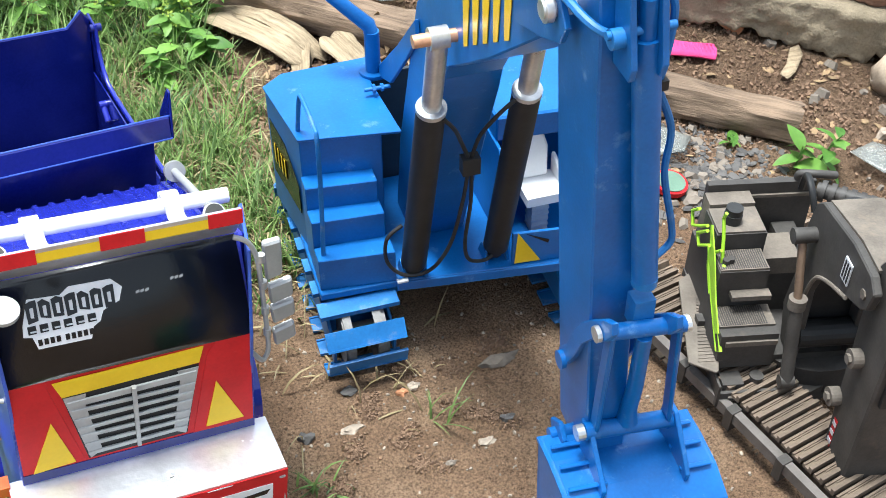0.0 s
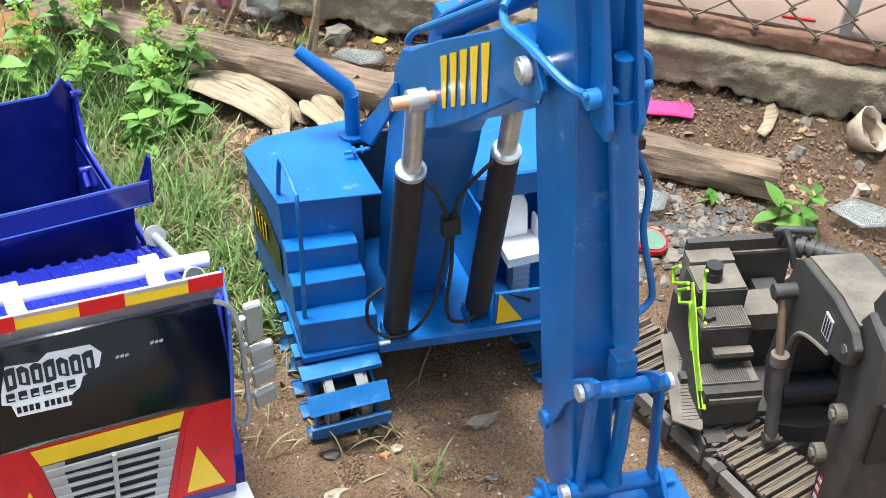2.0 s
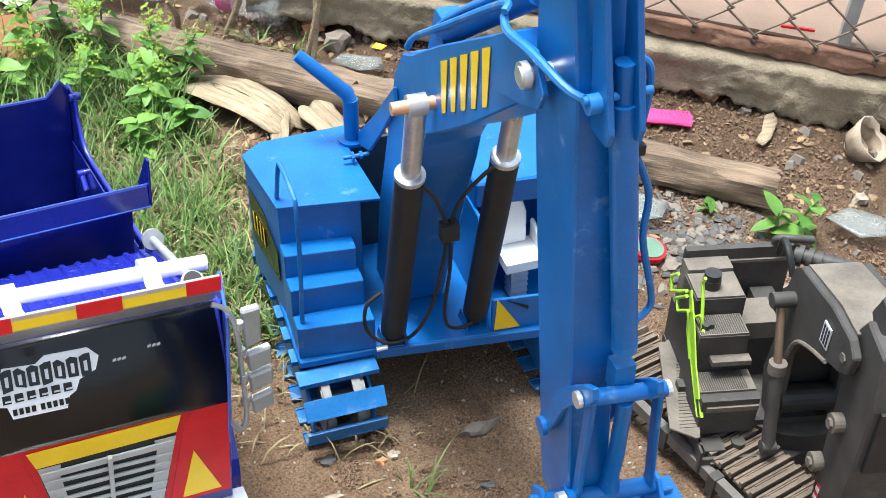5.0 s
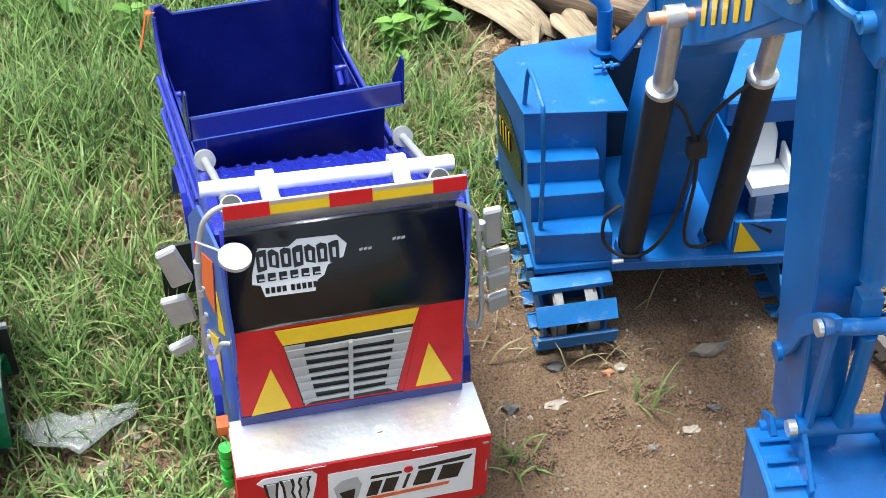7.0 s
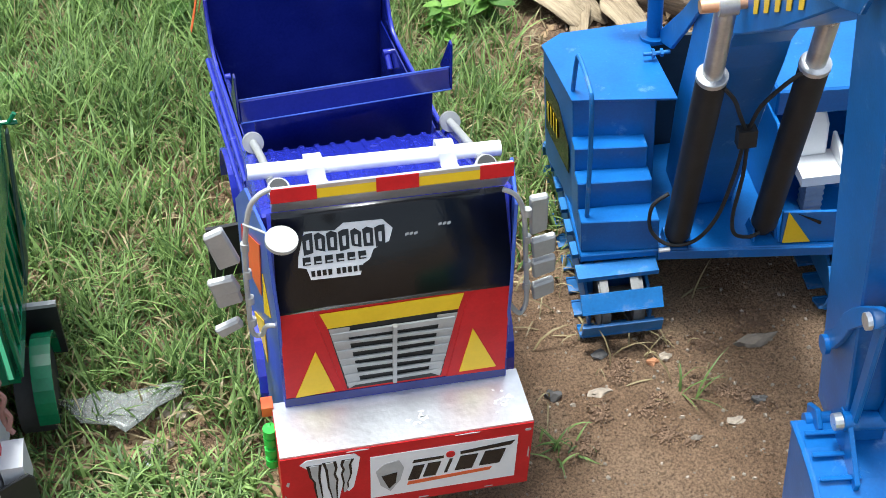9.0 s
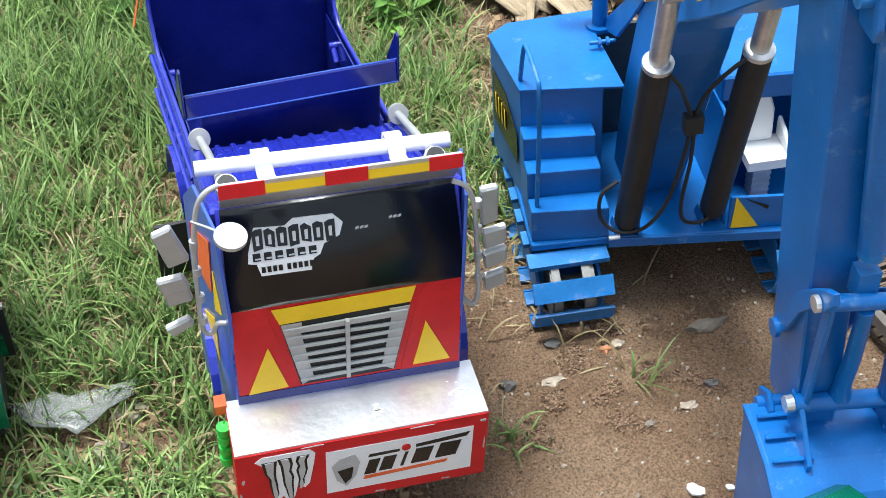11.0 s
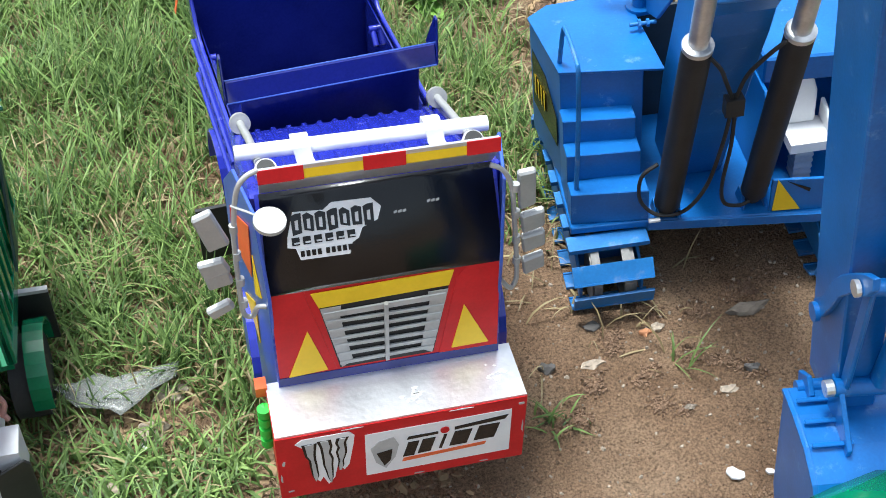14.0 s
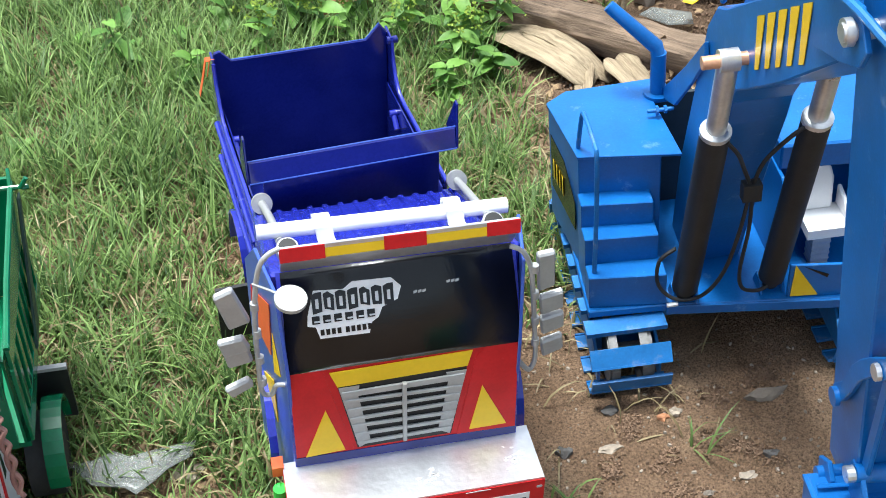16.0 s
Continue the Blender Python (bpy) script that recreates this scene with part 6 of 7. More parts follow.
# ---- green curved hood lying at the edge ----
def green_hood():
    a, b = Vector((0.205, -0.335, 0.0)), Vector((0.478, -0.262, 0.0))
    d = (b - a).normalized()
    n = Vector((-d.y, d.x, 0))
    th = thing("green_hood", Matrix.Translation(a), "emerald green bent sheet-metal hood with rusty rim on the ground", "metal hood")
    bm = B()
    prof = [(0.055, 0.0), (0.058, 0.10), (0.056, 0.20), (0.046, 0.262), (0.024, 0.288), (0.0, 0.295), (-0.03, 0.288), (-0.055, 0.265), (-0.07, 0.22), (-0.075, 0.10), (-0.075, 0.0)]
    L = (b - a).length
    rows = []
    for s in (0.0, 0.02, 0.08, 0.2, L):
        flare = 0.82 + 0.18 * min(1, s / 0.2)
        rows.append([bm.verts.new(d * s + n * (o * flare) + Vector((0, 0, z * (0.93 + 0.07 * min(1, s / 0.2)) - 0.045 * s))) for o, z in prof])
    for r0, r1 in zip(rows, rows[1:]):
        for k in range(len(prof) - 1):
            bm.faces.new((r0[k], r0[k + 1], r1[k + 1], r1[k]))
    sh = part("hood_sheet", bm, GREEN, th, smooth=True)
    md = sh.modifiers.new("thick", "SOLIDIFY")
    md.thickness = 0.004
    RUST = mat("rusty_steel", (0.20, 0.07, 0.03), rough=0.85, var=0.4, scale=30, bump=0.4)
    rim = tube([n * (o * 0.80) + Vector((0, 0, z * 0.925)) for o, z in prof], 0.0035, 8, smooth_steps=3)
    part("hood_rim", rim, RUST, th, "rusty rolled rim", smooth=True)
    return th


green_hood()


# ---- wood, stones and litter ----
def wood_material(name, dark, light, along=(3.0, 60.0, 60.0)):
    m = bpy.data.materials.new(name)
    m.use_nodes = True
    n, l = m.node_tree.nodes, m.node_tree.links
    p = n["Principled BSDF"]
    tc = n.new("ShaderNodeTexCoord")
    mp = n.new("ShaderNodeMapping")
    mp.inputs["Scale"].default_value = along
    l.new(tc.outputs["Object"], mp.inputs["Vector"])
    t = n.new("ShaderNodeTexNoise")
    t.inputs["Scale"].default_value = 1.6
    t.inputs["Detail"].default_value = 9
    t.inputs["Roughness"].default_value = 0.7
    l.new(mp.outputs[0], t.inputs["Vector"])
    t2 = n.new("ShaderNodeTexNoise")
    t2.inputs["Scale"].default_value = 9
    t2.inputs["Detail"].default_value = 6
    l.new(tc.outputs["Object"], t2.inputs["Vector"])
    ad = n.new("ShaderNodeMath")
    ad.operation = "MULTIPLY_ADD"
    ad.inputs[1].default_value = 0.6
    l.new(t2.outputs["Fac"], ad.inputs[0])
    l.new(t.outputs["Fac"], ad.inputs[2])
    r = n.new("ShaderNodeValToRGB")
    r.color_ramp.elements[0].position, r.color_ramp.elements[0].color = 0.58, (*dark, 1)
    r.color_ramp.elements[1].position, r.color_ramp.elements[1].color = 0.98, (*light, 1)
    l.new(ad.outputs[0], r.inputs[0])
    l.new(r.outputs[0], p.inputs["Base Color"])
    p.inputs["Roughness"].default_value = 0.9
    b = n.new("ShaderNodeBump")
    b.inputs["Strength"].default_value = 0.9
    b.inputs["Distance"].default_value = 0.006
    l.new(t.outputs["Fac"], b.inputs["Height"])
    l.new(b.outputs[0], p.inputs["Normal"])
    return m


WOOD = wood_material("weathered_grey_brown_wood", (0.034, 0.021, 0.013), (0.26, 0.18, 0.118))
BARK = wood_material("dry_palm_sheath", (0.15, 0.105, 0.06), (0.44, 0.345, 0.22), (6, 90, 60))
STONE = mat("grey_stone", (0.20, 0.165, 0.13), rough=0.9, var=0.35, scale=30, bump=0.5, random_tint=0.5)
STONE_PALE = mat("pale_stone", (0.33, 0.27, 0.205), rough=0.9, var=0.4, scale=40, bump=0.5)
SLATE = mat("dark_slate", (0.085, 0.078, 0.072), rough=0.8, var=0.4, scale=40, bump=0.5, island=0.6)
DRY = mat("dry_leaf_litter", (0.25, 0.165, 0.085), rough=0.85, var=0.45, scale=30, bump=0.3, island=0.7)
CLOD = mat("soil_clods", (0.17, 0.105, 0.06), rough=0.95, var=0.35, scale=50, bump=0.5, island=0.4)
CAST = mat("worm_cast_soil", (0.165, 0.100, 0.059), rough=0.95, var=0.35, scale=50, bump=0.5, island=0.5)
FILM = mat("clear_plastic_film", (0.25, 0.26, 0.24), rough=0.3, var=0.12, scale=12, bump=0.12)
PALE_PAPER = mat("dirty_pale_paper", (0.36, 0.28, 0.20), rough=0.85, var=0.35, scale=30, bump=0.5, dirt=(0.15, 0.1, 0.06), dirt_amount=0.25)
PINK = mat("pink_knit", (0.62, 0.04, 0.17), rough=0.85, var=0.2, scale=60, bump=0.5)


def beam(name, p0, p1, w, h, label, seed, mt=None, category="log"):
    """A weathered timber: box section, worn and split along its length."""
    p0, p1 = Vector(p0), Vector(p1)
    L = (p1 - p0).length
    bm = B()
    ns, prof_n = max(12, int(L / 0.02)), 16
    rings = []
    for i in range(ns + 1):
        x = -L / 2 + L * i / ns
        ring = []
        for k in range(prof_n):
            a = 2 * math.pi * (k + 0.5) / prof_n
            c, s = math.cos(a), math.sin(a)
            q = (abs(c) ** 4 + abs(s) ** 4) ** -0.25
            rr = 1 + 0.22 * noise.noise(Vector((x * 5, c * 1.6, s * 1.6 + seed))) + 0.20 * noise.noise(Vector((x * 16, c * 5, s * 4 + seed)))
            ring.append(bm.verts.new((x + 0.012 * noise.noise(Vector((c * 3, s * 3, i * 0.0 + seed + (0 if i else 9)))), c * q * w / 2 * rr, s * q * h / 2 * rr)))
        rings.append(ring)
    for a, b in zip(rings, rings[1:]):
        for k in range(prof_n):
            bm.faces.new((a[k], a[(k + 1) % prof_n], b[(k + 1) % prof_n], b[k]))
    bm.faces.new(rings[0][::-1])
    bm.faces.new(rings[-1])
    ob = part(name, bm, mt or WOOD, smooth=True)
    d = (p1 - p0)
    ob.matrix_world = Matrix.Translation((p0 + p1) / 2) @ d.to_track_quat("X", "Z").to_matrix().to_4x4()
    return tagged(ob, label, category)


beam("log", (0.195, 1.59, 0.035), (0.965, 0.835, 0.085), 0.095, 0.080, "long weathered split log lying on rubble", 1.0)
beam("log", (0.975, 0.785, 0.10), (1.315, 0.520, 0.096), 0.075, 0.066, "short grey weathered timber on dark soil", 7.0)


def stone(x, y, sx, sy, sz, mt, name="stone", label="rough grey stone half sunk in the earth", seed=0, rz=0, cat="stone"):
    bm = B()
    bmesh.ops.create_icosphere(bm, subdivisions=2, radius=1.0)
    for v in bm.verts:
        f = 1 + 0.7 * noise.noise(v.co * 1.3 + Vector((seed * 3.1, seed, 0))) + 0.22 * noise.noise(v.co * 4 + Vector((seed, 0, 2)))
        v.co = Vector((v.co.x * f * sx * 0.66, v.co.y * f * sy * 0.66, max(-0.6, v.co.z * f * (1 - 0.25 * max(0, v.co.z))) * sz))
    ob = part(name, bm, mt)
    ob.matrix_world = pose(x, y, rough_z(x, y) + sz * 0.22, 0, 0, rz)
    return tagged(ob, label, cat, "stones on the earth")


stone(0.556, 0.216, 0.046, 0.017, 0.013, STONE, label="long flat grey-brown stone on the earth", seed=2, rz=8)
stone(0.246, 0.190, 0.018, 0.014, 0.013, SLATE, label="small dark angular stone on the earth", seed=3)
stone(0.310, 0.186, 0.026, 0.013, 0.006, STONE_PALE, label="flat pale stone chip on the earth", seed=4, rz=10)
stone(0.421, 0.222, 0.016, 0.012, 0.008, STONE_PALE, label="rounded pale pebble on the earth", seed=5)
stone(0.402, 0.219, 0.013, 0.009, 0.007, BRICKMAT, label="small reddish brick chip on the earth", seed=6)
stone(0.522, 0.114, 0.016, 0.010, 0.009, SLATE, label="small dark stone on the earth", seed=8)
stone(0.333, 0.253, 0.020, 0.012, 0.006, SLATE, label="small dark stone by the blue track", seed=9)
stone(0.415, 0.075, 0.012, 0.008, 0.006, STONE, seed=11, label="small grey stone on the earth")
stone(0.478, 0.090, 0.022, 0.012, 0.004, STONE_PALE, seed=12, label="small pale flake sunk in the earth")
stone(1.485, 0.463, 0.020, 0.018, 0.018, STONE_PALE, seed=13, label="round pale pebble on dark soil")
stone(1.430, 0.430, 0.016, 0.015, 0.013, STONE, seed=14, label="small grey stone on dark soil")
stone(1.024, 0.411, 0.030, 0.022, 0.014, STONE, seed=15, label="smooth flat grey stone beside the gravel")
stone(0.93, 0.96, 0.035, 0.028, 0.03, BRICKMAT, seed=16, label="broken brick lump against the wall")
stone(0.75, 1.28, 0.04, 0.03, 0.03, STONE, seed=17, label="rough stone against the wall")
for i, (x, y) in enumerate(((-0.30, 0.20), (-0.36, 0.12), (-0.27, 0.26))):
    stone(x, y, 0.035, 0.028, 0.012, STONE_PALE, seed=20 + i, label="pale flat brick rubble in the grass", cat="rubble")
tile = part("roof_tile", box(-0.055, 0.055, -0.06, 0.06, -0.008, 0.008, 0.003), BRICKMAT)
tile.matrix_world = pose(0.13, 1.47, 0.055, 48, 12, 25)
tagged(tile, "orange clay tile leaning among the weeds", "tile")

# white paint chips
for x, y, s in ((0.433, -0.042, 0.022), (0.475, -0.052, 0.010), (0.368, -0.137, 0.020), (0.40, -0.130, 0.009), (-0.324, 0.144, 0.018), (-0.315, 0.175, 0.010)):
    bm = B()
    prism([(s * (0.6 + 0.4 * noise.noise(Vector((k * 1.7, s * 90, 0)))) * math.cos(k * 0.785), 0.7 * s * (0.6 + 0.5 * noise.noise(Vector((k * 2.1, s * 50, 4)))) * math.sin(k * 0.785), 0) for k in range(8)], (0, 0, 0.003), 0, bm)
    c = part("white_chip", bm, WHITE)
    c.matrix_world = pose(x, y, rough_z(x, y) + 0.002, 6, 4, x * 300)
    tagged(c, "small white plaster flake on the ground", "litter", "white flakes")


def blob_sheet(name, pts, z, mt, label, cat, bump=0.006, seed=0):
    """A thin crumpled sheet lying on the ground, outlined by points."""
    bm = B()
    c = sum((Vector((x, y, 0)) for x, y in pts), Vector()) / len(pts)
    rings = []
    for f in (1.0, 0.66, 0.33):
        ring = []
        for x, y in pts:
            q = c.lerp(Vector((x, y, 0)), f)
            q.z = ground_z(q.x, q.y) + z + bump * noise.noise(Vector((q.x * 40, q.y * 40, seed)))
            ring.append(bm.verts.new(q))
        rings.append(ring)
    for a, b in zip(rings, rings[1:]):
        for k in range(len(pts)):
            bm.faces.new((a[k], a[(k + 1) % len(pts)], b[(k + 1) % len(pts)], b[k]))
    bm.faces.new(rings[-1])
    ob = part(name, bm, mt, smooth=True)
    md = ob.modifiers.new("thick", "SOLIDIFY")
    md.thickness = 0.0015
    return tagged(ob, label, cat)


blob_sheet("plastic_film", [(-0.430, 0.284), (-0.395, 0.278), (-0.365, 0.292), (-0.345, 0.276), (-0.300, 0.284), (-0.255, 0.290), (-0.262, 0.262), (-0.296, 0.244), (-0.312, 0.228), (-0.338, 0.211), (-0.352, 0.224), (-0.395, 0.238), (-0.412, 0.262)], 0.034, FILM, "torn clear plastic film lying in grass", "plastic film")
blob_sheet("plastic_film", [(1.36, 0.42), (1.42, 0.43), (1.46, 0.37), (1.42, 0.33), (1.38, 0.35)], 0.03, FILM, "crumpled clear plastic film on rubble", "plastic film", 0.02, 3)
blob_sheet("plastic_film", [(1.02, 0.60), (1.07, 0.61), (1.11, 0.56), (1.06, 0.51), (1.02, 0.53)], 0.02, FILM, "crumpled clear plastic film on rubble", "plastic film", 0.015, 6)
blob_sheet("plastic_wrapper", [(0.70, 1.20), (0.735, 1.22), (0.80, 1.17), (0.79, 1.13), (0.74, 1.14)], 0.03, FILM, "white snack wrapper on the rubble", "wrapper", 0.02, 4)
blob_sheet("plastic_wrapper", [(0.765, 1.145), (0.78, 1.155), (0.795, 1.135), (0.778, 1.125)], 0.075, YELLOW, "yellow and pink snack wrapper on the rubble", "wrapper", 0.015, 9)
blob_sheet("bark_piece", [(1.40, 0.66), (1.43, 0.675), (1.475, 0.715), (1.485, 0.745), (1.46, 0.74), (1.425, 0.70), (1.395, 0.68)], 0.012, BARK, "flat pale bark strip on dark soil", "bark", 0.006, 5)


def palm_sheath(p0, p1, width, lift, n, label, seed):
    """A dry split sheath: long curled strips side by side, frayed at the ends."""
    r = random.Random(seed)
    p0, p1 = Vector(p0), Vector(p1)
    d = (p1 - p0).normalized()
    side = Vector((-d.y, d.x, 0)).normalized()
    L = (p1 - p0).length
    bm = B()
    for i in range(n):
        off = width * ((i + 0.5) / n - 0.5)
        a0, a1 = r.uniform(-0.10, 0.06) * L, L * (1 + r.uniform(-0.16, 0.08))
        w = 1.05 * width / n
        rows = []
        for k in range(11):
            f = k / 10
            s = a0 + (a1 - a0) * f
            taper = (1 - 0.45 * f) * (0.35 + 0.65 * min(1, f * 6)) * (1 if k < 10 else 0.4)
            row = []
            for j in range(5):
                u = j / 2 - 1
                q = p0 + d * s + side * (off * (1 - 0.35 * f) + u * w * taper)
                q.z += lift * (1 - f) * f * 2 + 0.0035 * (1 - u * u) + 0.003 * (i % 3) + 0.010 * u * (i % 2) + 0.008 * noise.noise(Vector((s * 14, off * 60, seed))) + 0.004 * noise.noise(Vector((s * 50, u * 2 + i, seed)))
                row.append(bm.verts.new(q))
            rows.append(row)
        for a, b in zip(rows, rows[1:]):
            for j in range(4):
                bm.faces.new((a[j], a[j + 1], b[j + 1], b[j]))
    m = Matrix.Translation(p0) @ pose(0, 0, 0, 0, 0, math.degrees(math.atan2(d.y, d.x)))
    bm.transform(m.inverted())
    ob = part("palm_sheath", bm, BARK, smooth=True)
    ob.matrix_world = m
    md = ob.modifiers.new("thick", "SOLIDIFY")
    md.thickness = 0.0018
    return tagged(ob, label, "palm sheath", "dry palm sheaths")


palm_sheath((0.435, 1.265, 0.035), (0.590, 1.020, 0.022), 0.100, 0.05, 3, "large dry split palm sheath leaning against the log", 7)
palm_sheath((0.615, 1.085, 0.050), (0.640, 0.955, 0.026), 0.050, 0.03, 2, "dry pale palm sheath strips beside the log", 8)
palm_sheath((0.560, 1.115, 0.035), (0.520, 0.985, 0.018), 0.030, 0.01, 2, "narrow dry palm strips on the ground", 11)

FILM.node_tree.nodes["Principled BSDF"].inputs["Alpha"].default_value = 0.5
blob_sheet("plastic_film", [(0.30, 1.72), (0.40, 1.74), (0.50, 1.66), (0.46, 1.60), (0.36, 1.64)], 0.03, FILM, "crumpled clear plastic film in the rubble", "plastic film", 0.03, 12)
blob_sheet("plastic_film", [(0.10, 1.80), (0.22, 1.82), (0.26, 1.72), (0.16, 1.70)], 0.03, WHITE, "dirty white plastic bag in the rubble", "plastic bag", 0.03, 13)
# small red-rimmed lid
ld = part("lid", cyl((0, 0, 0), (0, 0, 0.010), 0.030, seg=28, bev=0.002), RED)
ld.matrix_world = pose(0.998, 0.453, rough_z(0.998, 0.453) + 0.01, 8, 0, 0)
tagged(ld, "round red plastic lid in the gravel", "lid")
part("lid_top", cyl((0, 0, 0.0102), (0, 0, 0.012), 0.025, seg=28), mat("grey_green_film", (0.12, 0.2, 0.14), rough=0.4), ld)

# crushed paper cup on the soil
cup = thing("crushed_cup", pose(1.585, 0.600, rough_z(1.585, 0.600) + 0.006, 38, -14, 20), "crushed pale paper cup lying open on dark soil", "cup")
cw = tube([(0.0, 0, 0.0), (0.002, 0, 0.016), (0.0, 0.002, 0.034), (0.004, 0, 0.048)], [0.030, 0.036, 0.041, 0.046], 22, caps=False)
for v in cw.verts:
    v.co += v.co.normalized() * 0.010 * noise.noise(v.co * 55)
cwall = part("cup_wall", cw, PALE_PAPER, cup, smooth=True)
cmod = cwall.modifiers.new("thick", "SOLIDIFY")
cmod.thickness = 0.002
part("cup_base", cyl((0, 0, 0.001), (0, 0, 0.003), 0.029, seg=22), PALE_PAPER, cup)

# pink knitted glove
def glove():
    th = thing("work_glove", pose(1.220, 0.825, rough_z(1.22, 0.825) + 0.010, 0, 0, -24) @ Matrix.Diagonal((0.86, 0.86, 0.8, 1)), "bright pink knitted work glove on dark soil", "glove")
    g = B()
    tube([(-0.02, 0, 0.004), (0.02, 0.0, 0.012), (0.075, -0.002, 0.010), (0.115, -0.006, 0.006)], [0.026, 0.030, 0.027, 0.026], 16, g, smooth_steps=4)
    for v in g.verts:
        v.co.z *= 0.42
    part("palm", g, PINK, th, smooth=True)
    for i, (y, x1) in enumerate(((0.020, -0.055), (0.008, -0.066), (-0.006, -0.062), (-0.018, -0.05))):
        part("finger", tube([(-0.01, y, 0.003), (-0.035, y * 1.2, 0.006), (x1, y * 1.5, 0.004)], [0.009, 0.0085, 0.006], 10, smooth_steps=3), PINK, th, smooth=True)
    part("thumb", tube([(0.02, 0.022, 0.006), (0.0, 0.042, 0.012), (-0.014, 0.052, 0.012)], [0.010, 0.009, 0.006], 10, smooth_steps=3), PINK, th, smooth=True)
    rib = B()
    for k in range(13):
        x = -0.005 + 0.0095 * k
        tube([(x, -0.027, 0.005), (x + 0.004, -0.015, 0.0125), (x + 0.001, 0.0, 0.0155), (x + 0.004, 0.015, 0.0125), (x, 0.027, 0.005)], 0.0036, 6, rib)
    part("knit_ribs", rib, PINK, th, kind="stuff", smooth=True)


glove()


# clear plastic bottle
def bottle():
    gl = bpy.data.materials.new("clear_pet_plastic")
    gl.use_nodes = True
    n, l = gl.node_tree.nodes, gl.node_tree.links
    p = n["Principled BSDF"]
    p.inputs["Base Color"].default_value = (0.88, 0.92, 0.95, 1)
    p.inputs["Roughness"].default_value = 0.08
    p.inputs["Transmission Weight"].default_value = 0.88
    p.inputs["IOR"].default_value = 1.15
    d = Vector((0.66 - 0.52, 1.37 - 1.56, 0.01)).normalized()
    th = thing("plastic_bottle", Matrix.Translation((0.59, 1.465, 0.105)) @ d.to_track_quat("X", "Z").to_matrix().to_4x4(), "empty clear plastic water bottle lying by the wall", "bottle")
    prof = [(-0.118, 0.013), (-0.098, 0.013), (-0.092, 0.016), (-0.055, 0.032)]
    for k in range(10):
        x = -0.045 + 0.0145 * k
        prof += [(x, 0.0335), (x + 0.004, 0.030), (x + 0.008, 0.0335)]
    prof += [(0.108, 0.033), (0.116, 0.026)]
    part("bottle_body", tube([(x, 0, 0) for x, r in prof], [r for x, r in prof], 24), gl, th, smooth=True)
    part("bottle_cap", cyl((-0.128, 0, 0), (-0.108, 0, 0), 0.015, seg=20, bev=0.002), mat("blue_cap", (0.15, 0.35, 0.7), rough=0.4), th, smooth=True)
    part("bottle_label", tube([(-0.035, 0, 0), (-0.022, 0, 0)], 0.0342, 24), mat("pink_label", (0.6, 0.06, 0.2), rough=0.4), th, smooth=True)


bottle()


# ---- grass and weeds ----
def leaf_material(name, dark, light, trans=0.3, island=True):
    m = bpy.data.materials.new(name)
    m.use_nodes = True
    n, l = m.node_tree.nodes, m.node_tree.links
    p = n["Principled BSDF"]
    g = n.new("ShaderNodeNewGeometry" if island else "ShaderNodeObjectInfo")
    tc = n.new("ShaderNodeTexCoord")
    t = n.new("ShaderNodeTexNoise")
    t.inputs["Scale"].default_value = 5 if island else 60
    l.new(tc.outputs["Object"], t.inputs["Vector"])
    a = n.new("ShaderNodeMath")
    a.operation = "MULTIPLY_ADD"
    a.inputs[1].default_value = 0.75
    l.new(g.outputs["Random Per Island" if island else "Random"], a.inputs[0])
    s = n.new("ShaderNodeMath")
    s.operation = "MULTIPLY"
    s.inputs[1].default_value = 0.45
    l.new(t.outputs["Fac"], s.inputs[0])
    l.new(s.outputs[0], a.inputs[2])
    r = n.new("ShaderNodeValToRGB")
    e = r.color_ramp.elements
    e[0].position, e[0].color = 0.15, (*dark, 1)
    e[1].position, e[1].color = 0.95, (*light, 1)
    k = e.new(0.55)
    k.color = (*[(u + v) / 2 * 0.95 for u, v in zip(dark, light)], 1)
    l.new(a.outputs[0], r.inputs[0])
    l.new(r.outputs[0], p.inputs["Base Color"])
    p.inputs["Roughness"].default_value = 0.5
    p.inputs["Specular IOR Level"].default_value = 0.35
    tr = n.new("ShaderNodeBsdfTranslucent")
    l.new(r.outputs[0], tr.inputs["Color"])
    mx = n.new("ShaderNodeMixShader")
    mx.inputs[0].default_value = trans
    l.new(p.outputs[0], mx.inputs[1])
    l.new(tr.outputs[0], mx.inputs[2])
    l.new(mx.outputs[0], n["Material Output"].inputs["Surface"])
    return m


GRASS = leaf_material("meadow_grass", (0.024, 0.068, 0.016), (0.30, 0.43, 0.130))
STRAW = leaf_material("dry_straw_grass", (0.15, 0.11, 0.05), (0.42, 0.34, 0.18), 0.2)
LEAF = leaf_material("weed_leaf_green", (0.06, 0.16, 0.025), (0.22, 0.40, 0.075), 0.3, island=False)
FLORET = leaf_material("yellow_green_florets", (0.16, 0.27, 0.03), (0.36, 0.46, 0.07), 0.3)


